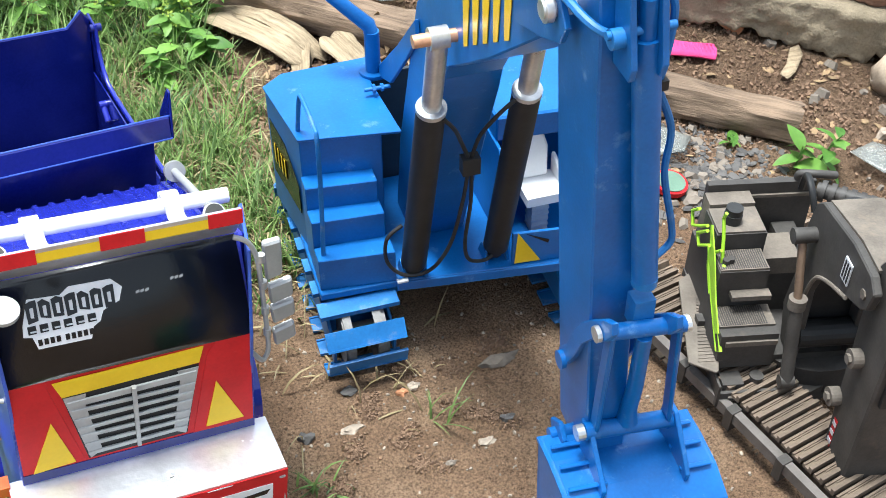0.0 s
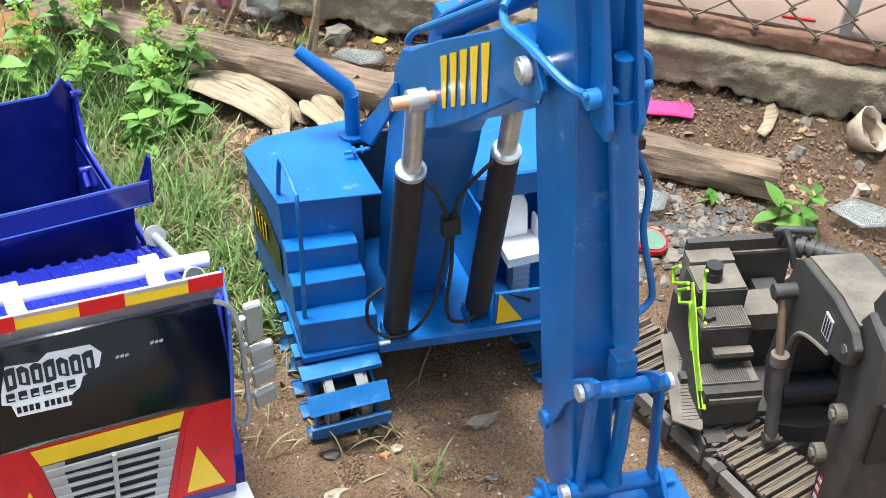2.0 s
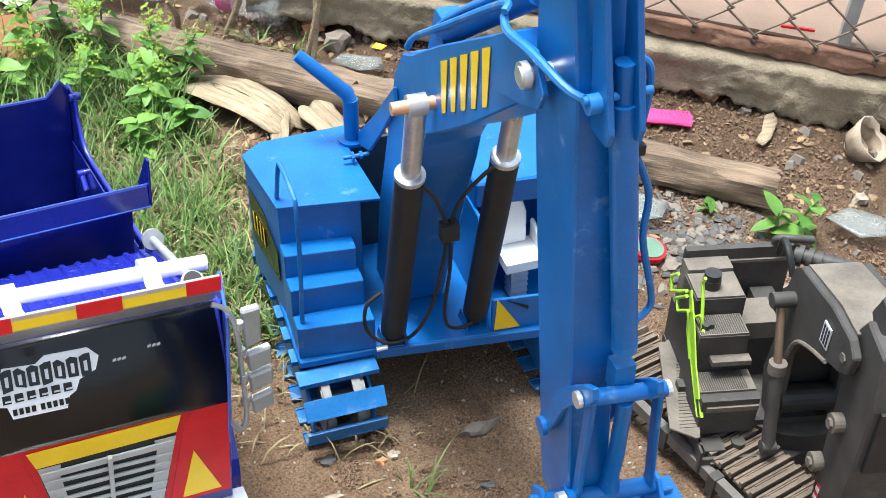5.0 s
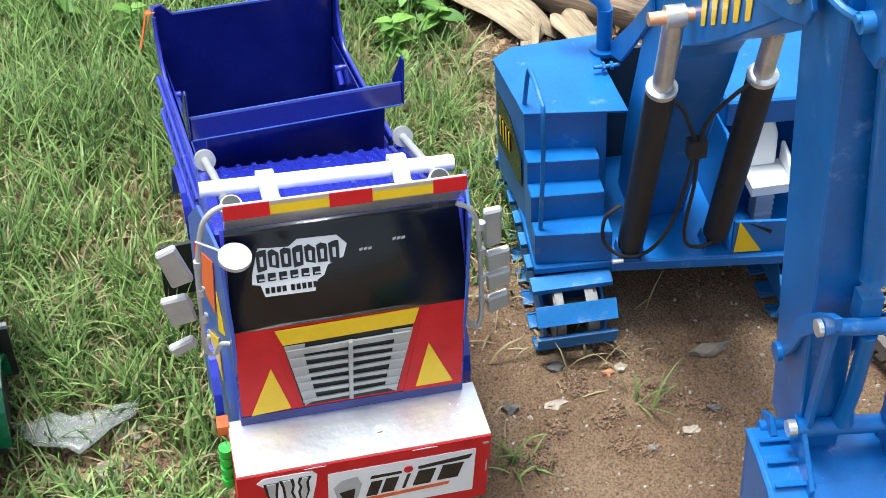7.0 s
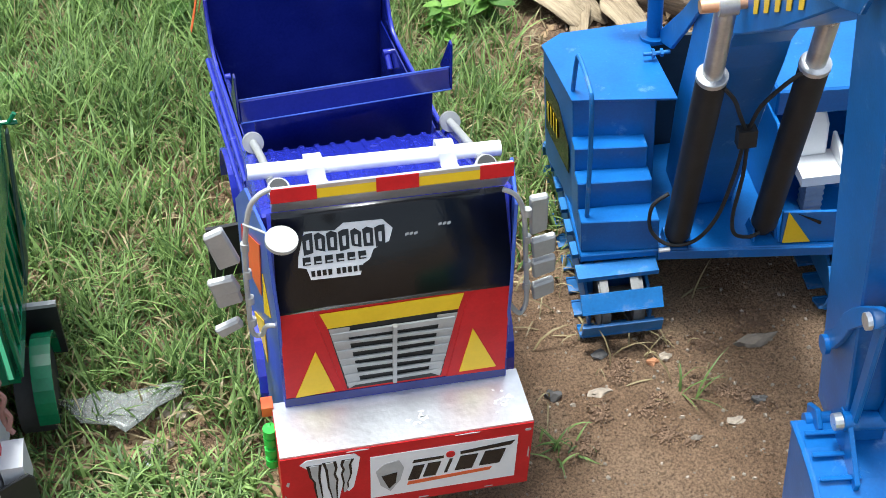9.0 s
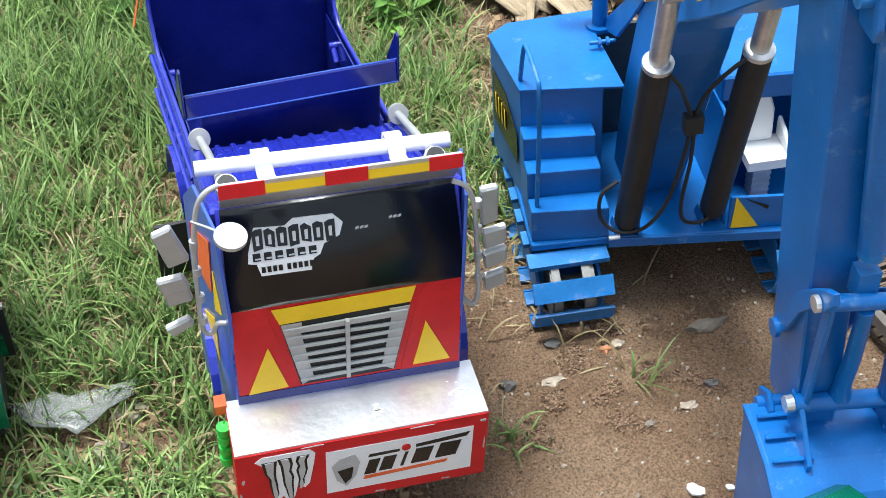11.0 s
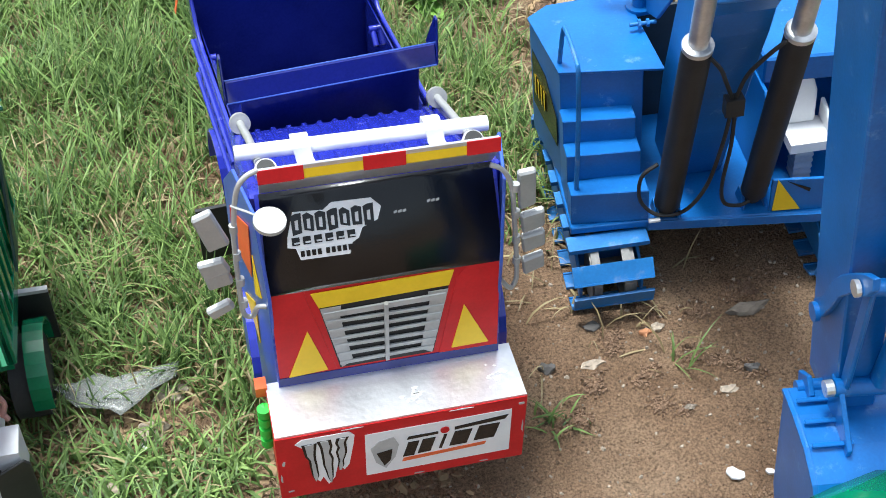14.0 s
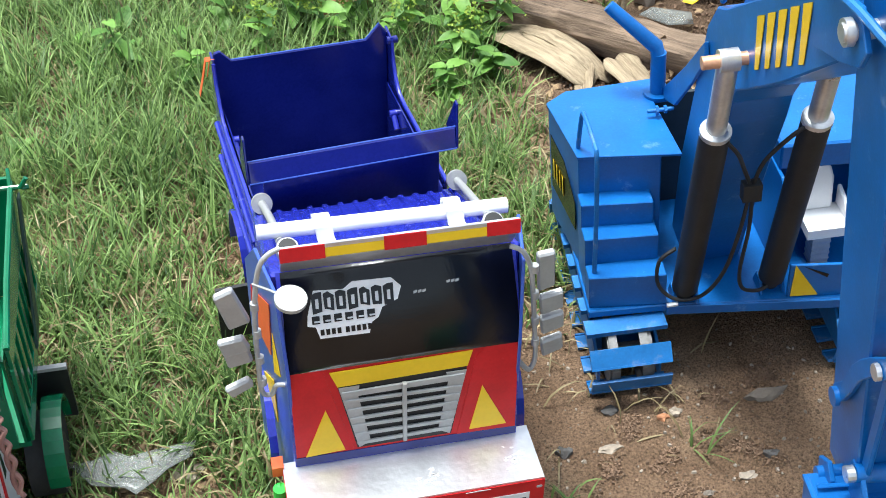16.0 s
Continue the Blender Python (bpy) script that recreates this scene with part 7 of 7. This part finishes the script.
def blades(name, roots, heights, widths, mt, label, seed, bend=0.7, segs=4):
    """Thousands of bent grass blades in one mesh."""
    r = np.random.RandomState(seed)
    n = len(roots)
    ang = r.uniform(0, 2 * np.pi, n)
    lean = np.abs(r.normal(0.35, 0.35, n)) * bend + 0.1
    curl = r.uniform(0.3, 1.7, n) * bend
    dirx, diry = np.cos(ang), np.sin(ang)
    verts = np.zeros((n, 2 * segs + 1, 3))
    px, py, pz = roots[:, 0].copy(), roots[:, 1].copy(), roots[:, 2].copy()
    seg = heights / segs
    for k in range(segs + 1):
        f = k / segs
        w = widths * (1 - f ** 1.6) * (0.6 + 0.8 * min(f * 3, 1) * 0.6)
        if k < segs:
            verts[:, 2 * k] = np.stack([px - diry * w, py + dirx * w, pz], 1)
            verts[:, 2 * k + 1] = np.stack([px + diry * w, py - dirx * w, pz], 1)
        else:
            verts[:, 2 * segs] = np.stack([px, py, pz], 1)
        a = lean + curl * f * 1.2
        px = px + dirx * np.sin(a) * seg
        py = py + diry * np.sin(a) * seg
        pz = np.maximum(pz + np.cos(a) * seg, roots[:, 2] + 0.004)
    nv = 2 * segs + 1
    base = (np.arange(n) * nv)[:, None]
    quads = np.concatenate([base + np.array([2 * k, 2 * k + 1, 2 * k + 3, 2 * k + 2]) for k in range(segs - 1)])
    tris = base + np.array([2 * segs - 2, 2 * segs - 1, 2 * segs])
    me = bpy.data.meshes.new(name)
    me.from_pydata(verts.reshape(-1, 3).tolist(), [], quads.tolist() + tris.tolist())
    for p in me.polygons:
        p.use_smooth = True
    me.materials.append(mt)
    return tagged(new(name, me), label, "grass", kind="stuff")


def lawn(x, y):
    """How thick the grass stands, from 0 to 1."""
    n = 0.5 + 0.5 * noise.noise(Vector((x * 3.3, y * 3.3, 2.2))) + 0.35 * noise.noise(Vector((x * 11, y * 11, 6)))
    edge_l = (y - 0.06 + 0.35 * (-0.2 - x) * -0.2) / 0.28
    left = 1.0 if x < -0.13 else max(0.0, 1 - (x + 0.13) / 0.05)
    d = 0.0
    if x < -0.05:
        d = left * min(1.0, max(0.0, edge_l))
    back = min(1.0, max(0.0, (y - 0.80) / 0.25)) * (1.0 if x < 0.25 else max(0.0, 1 - (x - 0.25) / 0.22))
    mid = 0.85 * min(1.0, max(0.0, (y - 0.42) / 0.12)) * (1.0 if 0.0 < x < 0.34 else max(0.0, 1 - (x - 0.34) / 0.12) if x >= 0.34 else 0.0)
    d = max(d, back, mid)
    if -0.15 < x < 0.15 and 0.0 < y < 0.8:
        d *= 0.15
    if x + y > 1.72:
        d = 0.0
    return d * min(1.0, max(0.15, n + 0.25))


def scatter(count, box4, dens, seed):
    r = random.Random(seed)
    out = []
    x0, x1, y0, y1 = box4
    tries = 0
    while len(out) < count and tries < count * 20:
        tries += 1
        x, y = r.uniform(x0, x1), r.uniform(y0, y1)
        if r.random() < dens(x, y):
            out.append((x, y))
    return out


def make_grass():
    r = np.random.RandomState(4)
    tufts = scatter(5600, (-1.25, 0.5, -0.05, 1.95), lawn, 3)
    roots, hs = [], []
    for x, y in tufts:
        k = r.randint(3, 11)
        h = 0.040 + 0.055 * r.rand() + (0.02 if y > 0.9 else 0)
        h *= 0.5 + 0.5 * min(1.0, lawn(x, y) * 1.6)
        for _ in range(k):
            xx, yy = x + r.normal(0, 0.012), y + r.normal(0, 0.012)
            if -0.15 < xx < 0.15 and -0.02 < yy < 0.75:
                continue
            roots.append((xx, yy, rough_z(xx, yy) - 0.003))
            hs.append(h * (0.6 + 0.7 * r.rand()))
    roots, hs = np.array(roots), np.array(hs)
    blades("grass", roots, hs * 1.15, 0.0011 + 0.0020 * r.rand(len(hs)) ** 1.5, GRASS, "lush green meadow grass growing round the toy trucks", 11)
    low = scatter(9000, (-1.25, 0.5, -0.05, 1.95), lawn, 8)
    low = np.array([(x, y, rough_z(x, y) - 0.002) for x, y in low])
    blades("grass_undergrowth", low, 0.02 + 0.035 * r.rand(len(low)), 0.0013 + 0.0016 * r.rand(len(low)), GRASS, "short green grass close to the ground", 12, bend=1.2, segs=3)
    dead = scatter(7600, (-1.2, 0.62, -0.1, 1.6), lambda x, y: min(1.0, 0.15 + lawn(x, y)) * (1.0 if (0.12 < x < 0.5 and y > 0.4) else 0.45) if (x < 0.5 and y > 0.03 + 0.12 * (x > -0.15)) else 0.0, 9)
    dead = np.array([(x, y, rough_z(x, y) + 0.002) for x, y in dead if not (-0.14 < x < 0.14 and y < 0.75)])
    blades("dry_grass", dead, 0.03 + 0.07 * r.rand(len(dead)), 0.0010 + 0.0014 * r.rand(len(dead)), STRAW, "dry straw-coloured grass between the living blades", 13, bend=1.5)


make_grass()


def tuft(x, y, n, h, seed, label, spread=0.01, w=0.0022):
    r = np.random.RandomState(seed)
    roots = np.array([(x + r.normal(0, spread), y + r.normal(0, spread), rough_z(x, y) - 0.002) for _ in range(n)])
    return blades("grass_tuft", roots, h * (0.6 + 0.5 * r.rand(n)), w * (0.7 + 0.6 * r.rand(n)), GRASS, label, seed, bend=1.1)


tuft(0.425, 0.160, 5, 0.07, 31, "small green grass tuft on bare earth", 0.004, 0.0016)
tuft(0.44, 0.145, 3, 0.10, 34, "single grass blades on bare earth", 0.004, 0.0016)
tuft(0.225, 0.10, 22, 0.065, 32, "low grass tuft beside the red bumper", 0.016, 0.002)
tuft(-0.11, -0.02, 10, 0.05, 33, "low grass tuft under the red bumper", 0.015, 0.002)
tuft(-0.33, 0.02, 26, 0.07, 35, "low grass tuft at the edge of the earth", 0.03)
tuft(-0.22, 0.09, 40, 0.055, 36, "low grass tuft at the edge of the earth", 0.04)
for i, (x, y, n, h) in enumerate(((-0.30, -0.06, 34, 0.06), (-0.36, -0.02, 40, 0.07), (-0.25, 0.02, 36, 0.06), (-0.42, 0.03, 44, 0.07), (-0.19, -0.03, 26, 0.05), (-0.38, 0.09, 46, 0.07), (-0.29, 0.11, 46, 0.07), (-0.21, 0.05, 34, 0.06), (-0.46, 0.10, 46, 0.08), (-0.24, -0.10, 20, 0.05), (-0.17, 0.02, 24, 0.06))):
    tuft(x, y, n, h, 50 + i, "low grass tuft at the edge of the earth", 0.035)
for i, (x, y) in enumerate(((-0.407, 0.044), (-0.447, 0.086), (-0.361, 0.009), (-0.368, 0.158), (-0.432, 0.126), (-0.311, 0.146), (-0.252, 0.070), (-0.401, 0.002), (-0.205, 0.114), (-0.434, 0.025), (-0.48, 0.05), (-0.34, 0.08))):
    tuft(x, y, 46, 0.075, 80 + i, "dense dark green grass tuft at the edge of the earth", 0.022, 0.0026)
tuft(0.66, 1.30, 14, 0.10, 37, "grass tuft growing in the rubble", 0.02)
tuft(0.58, 1.36, 12, 0.12, 38, "grass tuft growing in the rubble", 0.02)


def leaf_mesh(name, length, width, fold=0.25, droop=0.35):
    bm = B()
    n = 6
    rows = []
    for i in range(n + 1):
        f = i / n
        w = width * math.sin(math.pi * min(1, f * 0.92 + 0.05)) ** 0.8 * (1 - 0.35 * f)
        if i == n:
            w = 0.0004
        x, z = length * f, -droop * length * f * f
        rows.append([bm.verts.new((x, -w, z + fold * w)), bm.verts.new((x, 0, z)), bm.verts.new((x, w, z + fold * w))])
    for a, b in zip(rows, rows[1:]):
        for k in range(2):
            bm.faces.new((a[k], a[k + 1], b[k + 1], b[k]))
    me = bpy.data.meshes.new(name)
    bm.to_mesh(me)
    bm.free()
    for p in me.polygons:
        p.use_smooth = True
    me.materials.append(LEAF)
    return me


LEAF_BIG = leaf_mesh("leaf", 0.062, 0.021)
LEAF_MID = leaf_mesh("leaf", 0.042, 0.014)
LEAF_LONG = leaf_mesh("leaf", 0.075, 0.017, 0.3, 0.5)
STEM = mat("green_stem", (0.10, 0.18, 0.04), rough=0.6, var=0.25, scale=40, bump=0.1)


def weed(x, y, height, n, meshes, seed, label, florets=0, spread=0.5):
    r = random.Random(seed)
    z0 = rough_z(x, y)
    th = thing("weed", pose(x, y, z0 - 0.004, 0, 0, r.uniform(0, 360)), label, "weed", "weeds at the edge of the grass")
    bend = Vector((r.uniform(-1, 1), r.uniform(-1, 1), 0)) * height * 0.25
    pts = [Vector((0, 0, 0)) + bend * (f * f) + Vector((0, 0, height * f)) for f in (0, 0.35, 0.7, 1.0)]
    part("stem", tube(pts, [0.0026, 0.0022, 0.0018, 0.001], 6), STEM, th, smooth=True)
    for i in range(n):
        f = 0.18 + 0.82 * (i + r.random()) / n
        k = min(2, int(f * 3))
        p = pts[0].lerp(pts[3], f) + bend * (f * f - f)
        lf = new("leaf", r.choice(meshes))
        lf.parent = th
        s = r.uniform(0.6, 1.15) * (1.15 - 0.45 * f)
        lf.matrix_basis = Matrix.Translation(p) @ pose(0, 0, 0, 0, 0, i * 137.5 + r.uniform(-30, 30)) @ pose(0, 0, 0, r.uniform(-25, 25), r.uniform(-45, 15), 0) @ Matrix.Diagonal((s, s, s, 1))
    if florets:
        bm = B()
        for i in range(florets):
            f = r.random()
            c = pts[3] + Vector((r.gauss(0, 0.016), r.gauss(0, 0.016), r.uniform(-0.05, 0.022)))
            for j in range(3):
                a, t = r.uniform(0, 6.28), r.uniform(-0.6, 0.9)
                d = Vector((math.cos(a) * math.cos(t), math.sin(a) * math.cos(t), math.sin(t)))
                q = d.orthogonal().normalized() * 0.0026
                L = r.uniform(0.006, 0.012)
                v = [bm.verts.new(c), bm.verts.new(c + d * L * 0.5 + q), bm.verts.new(c + d * L), bm.verts.new(c + d * L * 0.5 - q)]
                bm.faces.new(v)
        part("flower_head", bm, FLORET, th, "yellow-green flower heads", kind="stuff")
    return th


rw = random.Random(77)
for i, (x, y, h, fl) in enumerate(((0.36, 1.20, 0.13, 60), (0.40, 1.27, 0.15, 70), (0.33, 1.29, 0.17, 60), (0.25, 1.34, 0.18, 90), (0.20, 1.25, 0.14, 40), (0.29, 1.42, 0.20, 80), (0.23, 1.48, 0.24, 50),
                                   (0.08, 1.30, 0.17, 70), (0.02, 1.36, 0.20, 80), (-0.05, 1.28, 0.15, 60), (0.13, 1.32, 0.14, 60), (0.31, 1.16, 0.10, 30), (0.05, 1.46, 0.22, 70), (-0.12, 1.40, 0.18, 30), (0.38, 1.13, 0.09, 0), (0.17, 1.40, 0.2, 60), (0.27, 1.10, 0.08, 0), (-0.20, 1.22, 0.10, 0), (-0.33, 1.30, 0.12, 0))):
    weed(x, y, h, rw.randint(14, 22), [LEAF_BIG, LEAF_MID], 100 + i, "bushy green weed with pale flower heads behind the truck", fl)
weed(1.285, 0.415, 0.11, 9, [LEAF_LONG, LEAF_BIG], 201, "young light green broad-leaved seedling on rubble")
weed(1.255, 0.435, 0.06, 6, [LEAF_BIG], 202, "low light green broad-leaved seedling on rubble")
weed(1.18, 0.53, 0.025, 5, [LEAF_MID], 203, "tiny green seedling beside the timber")
weed(1.03, 0.585, 0.03, 4, [LEAF_BIG], 204, "flat green leaf cluster beside the timber")
for i in range(14):
    x, y = rw.uniform(-0.95, -0.2), rw.uniform(0.75, 1.45)
    weed(x, y, rw.uniform(0.04, 0.08), rw.randint(4, 8), [LEAF_MID, LEAF_BIG], 300 + i, "low broad-leaved weed in the grass")


def bits(name, pts, mt, sizes, flat, label, cat, seed):
    """Small loose pieces: one mesh of many uneven chips."""
    r = random.Random(seed)
    verts, faces = [], []
    for x, y in pts:
        s = r.uniform(*sizes)
        z = rough_z(x, y)
        m = Matrix.Translation((x, y, z + s * flat * 0.35)) @ Euler((r.uniform(-0.5, 0.5), r.uniform(-0.5, 0.5), r.uniform(0, 6.28))).to_matrix().to_4x4()
        b = len(verts)
        n = 5
        top = [Vector((s * r.uniform(0.6, 1.0) * math.cos(6.283 * k / n), 0.7 * s * r.uniform(0.5, 1.0) * math.sin(6.283 * k / n), 0)) for k in range(n)]
        verts += [m @ (v * 0.72 + Vector((0, 0, s * flat * 0.5))) for v in top] + [m @ (v - Vector((0, 0, s * flat * 0.5))) for v in top]
        faces += [tuple(b + k for k in range(n))] + [(b + k, b + n + k, b + n + (k + 1) % n, b + (k + 1) % n) for k in range(n)]
    me = bpy.data.meshes.new(name)
    me.from_pydata(verts, [], faces)
    me.materials.append(mt)
    bm = bmesh.new()
    bm.from_mesh(me)
    bmesh.ops.recalc_face_normals(bm, faces=bm.faces)
    bm.to_mesh(me)
    bm.free()
    return tagged(new(name, me), label, cat, kind="stuff")


def soil(x, y):
    return 1.0 if (0.9 * x + y > 1.35 and x > 0.3 and (0.597 * (x - 0.945) + 0.802 * (y - 1.148)) < 0.12) else 0.0


gx = lambda x, y: math.exp(-((x - 1.10) ** 2 + (y - 0.47) ** 2) / 0.012)
bits("gravel", scatter(420, (0.9, 1.35, 0.3, 0.65), gx, 21), SLATE, (0.005, 0.020), 0.22, "dark broken slate gravel beside the timber", "gravel", 22)
bits("gravel", scatter(110, (0.9, 1.4, 0.28, 0.7), gx, 41), STONE, (0.006, 0.022), 0.35, "pale broken chips among the slate gravel", "gravel", 42)
bits("soil_clods", scatter(7000, (0.5, 1.9, 0.2, 1.5), lambda x, y: soil(x, y) * max(0.05, 0.5 + noise.noise(Vector((x * 6, y * 6, 1)))), 23), CAST, (0.0016, 0.0085), 0.9, "crumbly dark soil clods and chips under the wall", "soil", 24)
bits("rubble", scatter(120, (0.45, 1.9, 0.2, 1.6), soil, 25), STONE, (0.006, 0.022), 0.7, "small stones scattered in the soil", "rubble", 26)
bits("soil_clods", scatter(2200, (-0.55, 0.05, -0.2, 0.3), lambda x, y: 0.3 + 0.7 * max(0.0, noise.noise(Vector((x * 12, y * 12, 3)))), 61), CAST, (0.0014, 0.0060), 0.9, "dark crumbly soil between the grass tufts", "soil", 62)
bits("leaf_litter", scatter(900, (0.1, 1.6, 0.4, 1.6), lambda x, y: max(0.4 * soil(x, y) * (1 if y > 0.8 else 0.5), 0.8 if (0.15 < x < 0.62 and 0.45 < y < 1.4) else 0.0), 27), DRY, (0.006, 0.020), 0.12, "dry brown leaf scraps and bark on the ground", "leaf litter", 28)
castings = [(0.005, 0.006), (0.104, -0.041), (0.153, -0.025), (0.381, 0.143), (0.393, 0.084), (0.306, 0.143), (0.260, 0.084), (0.464, 0.163), (0.500, 0.120), (0.457, -0.099), (-0.035, -0.011), (0.06, 0.0), (0.49, 0.24), (0.42, 0.27), (0.35, 0.215), (0.56, 0.27)]
rc = random.Random(3)
cp = [(x + dx + rc.gauss(0, 0.0075), y + dy + rc.gauss(0, 0.0065)) for x, y in castings for dx, dy in [(rc.gauss(0, 0.012), rc.gauss(0, 0.010)) for _ in range(3)] for _ in range(75)]
bits("worm_casts", cp, CAST, (0.0014, 0.0042), 1.3, "heaps of dark crumbly soil pellets on the earth", "soil", 29)
bits("pebbles", scatter(1600, (-0.4, 1.0, -0.4, 0.6), lambda x, y: 0.6 if x > -0.1 or y < 0.05 else 0.2, 30), STONE_PALE, (0.0012, 0.005), 0.8, "tiny pale grit strewn over the earth", "pebbles", 31)
bits("pebbles", scatter(2600, (-0.45, 1.0, -0.4, 0.6), lambda x, y: (0.7 if x > -0.1 or y < 0.05 else 0.25) * max(0.12, 0.45 + 1.3 * noise.noise(Vector((x * 9, y * 9, 4)))), 33), CLOD, (0.0010, 0.0046), 0.8, "tiny brown crumbs strewn over the earth", "pebbles", 34)
bits("leaf_litter", scatter(900, (-0.5, 0.1, -0.2, 0.35), lambda x, y: 0.7 if y > 0.02 - 0.2 * (x + 0.15) * 0 else 0.2, 35), DRY, (0.005, 0.018), 0.12, "dry leaf scraps at the edge of the grass", "leaf litter", 36)

# dry hanging leaves at the log end and thin dry stalks
for i, (x, y, z, a, b) in enumerate(((0.70, 1.06, 0.115, 70, 20), (0.725, 1.05, 0.105, 60, -30), (0.71, 1.04, 0.10, 80, 60))):
    lf = part("dry_leaf", prism([(0, 0, 0), (0.018, 0.012, 0), (0.045, 0.013, 0.004), (0.07, 0, 0.008), (0.045, -0.012, 0.004), (0.018, -0.011, 0)], (0, 0, 0.0012), 0), DRY)
    lf.matrix_world = pose(x, y, z, 0, a, b * 4)
    tagged(lf, "curled brown dry leaf hanging over the log", "dry leaf", "dry leaves on the log")
for i, (p0, p1) in enumerate((((0.64, 1.20, 0.06), (0.66, 1.17, 0.30)), ((0.655, 1.18, 0.06), (0.652, 1.20, 0.34)), ((0.47, 1.50, 0.03), (0.42, 1.40, 0.15)), ((0.55, 1.42, 0.05), (0.57, 1.36, 0.22)))):
    st = part("dry_stalk", tube([p0, Vector(p0).lerp(Vector(p1), 0.5) + Vector((0.008, 0, 0)), p1], [0.006, 0.007, 0.003], 8, smooth_steps=3), BARK, smooth=True)
    tagged(st, "pale dry stalk standing among the rubble", "dry stalk", "dry stalks")
# sticks
for i in range(26):
    x, y = rw.uniform(0.2, 0.75), rw.uniform(0.5, 1.35)
    a, L = rw.uniform(0, 6.28), rw.uniform(0.03, 0.09)
    z = rough_z(x, y) + 0.006
    st = part("twig", tube([(x - math.cos(a) * L, y - math.sin(a) * L, z), (x, y, z + 0.006), (x + math.cos(a) * L, y + math.sin(a) * L, z)], 0.0018, 6), BARK, smooth=True)
    tagged(st, "thin dry twig on the ground", "twig", "twigs on the ground")
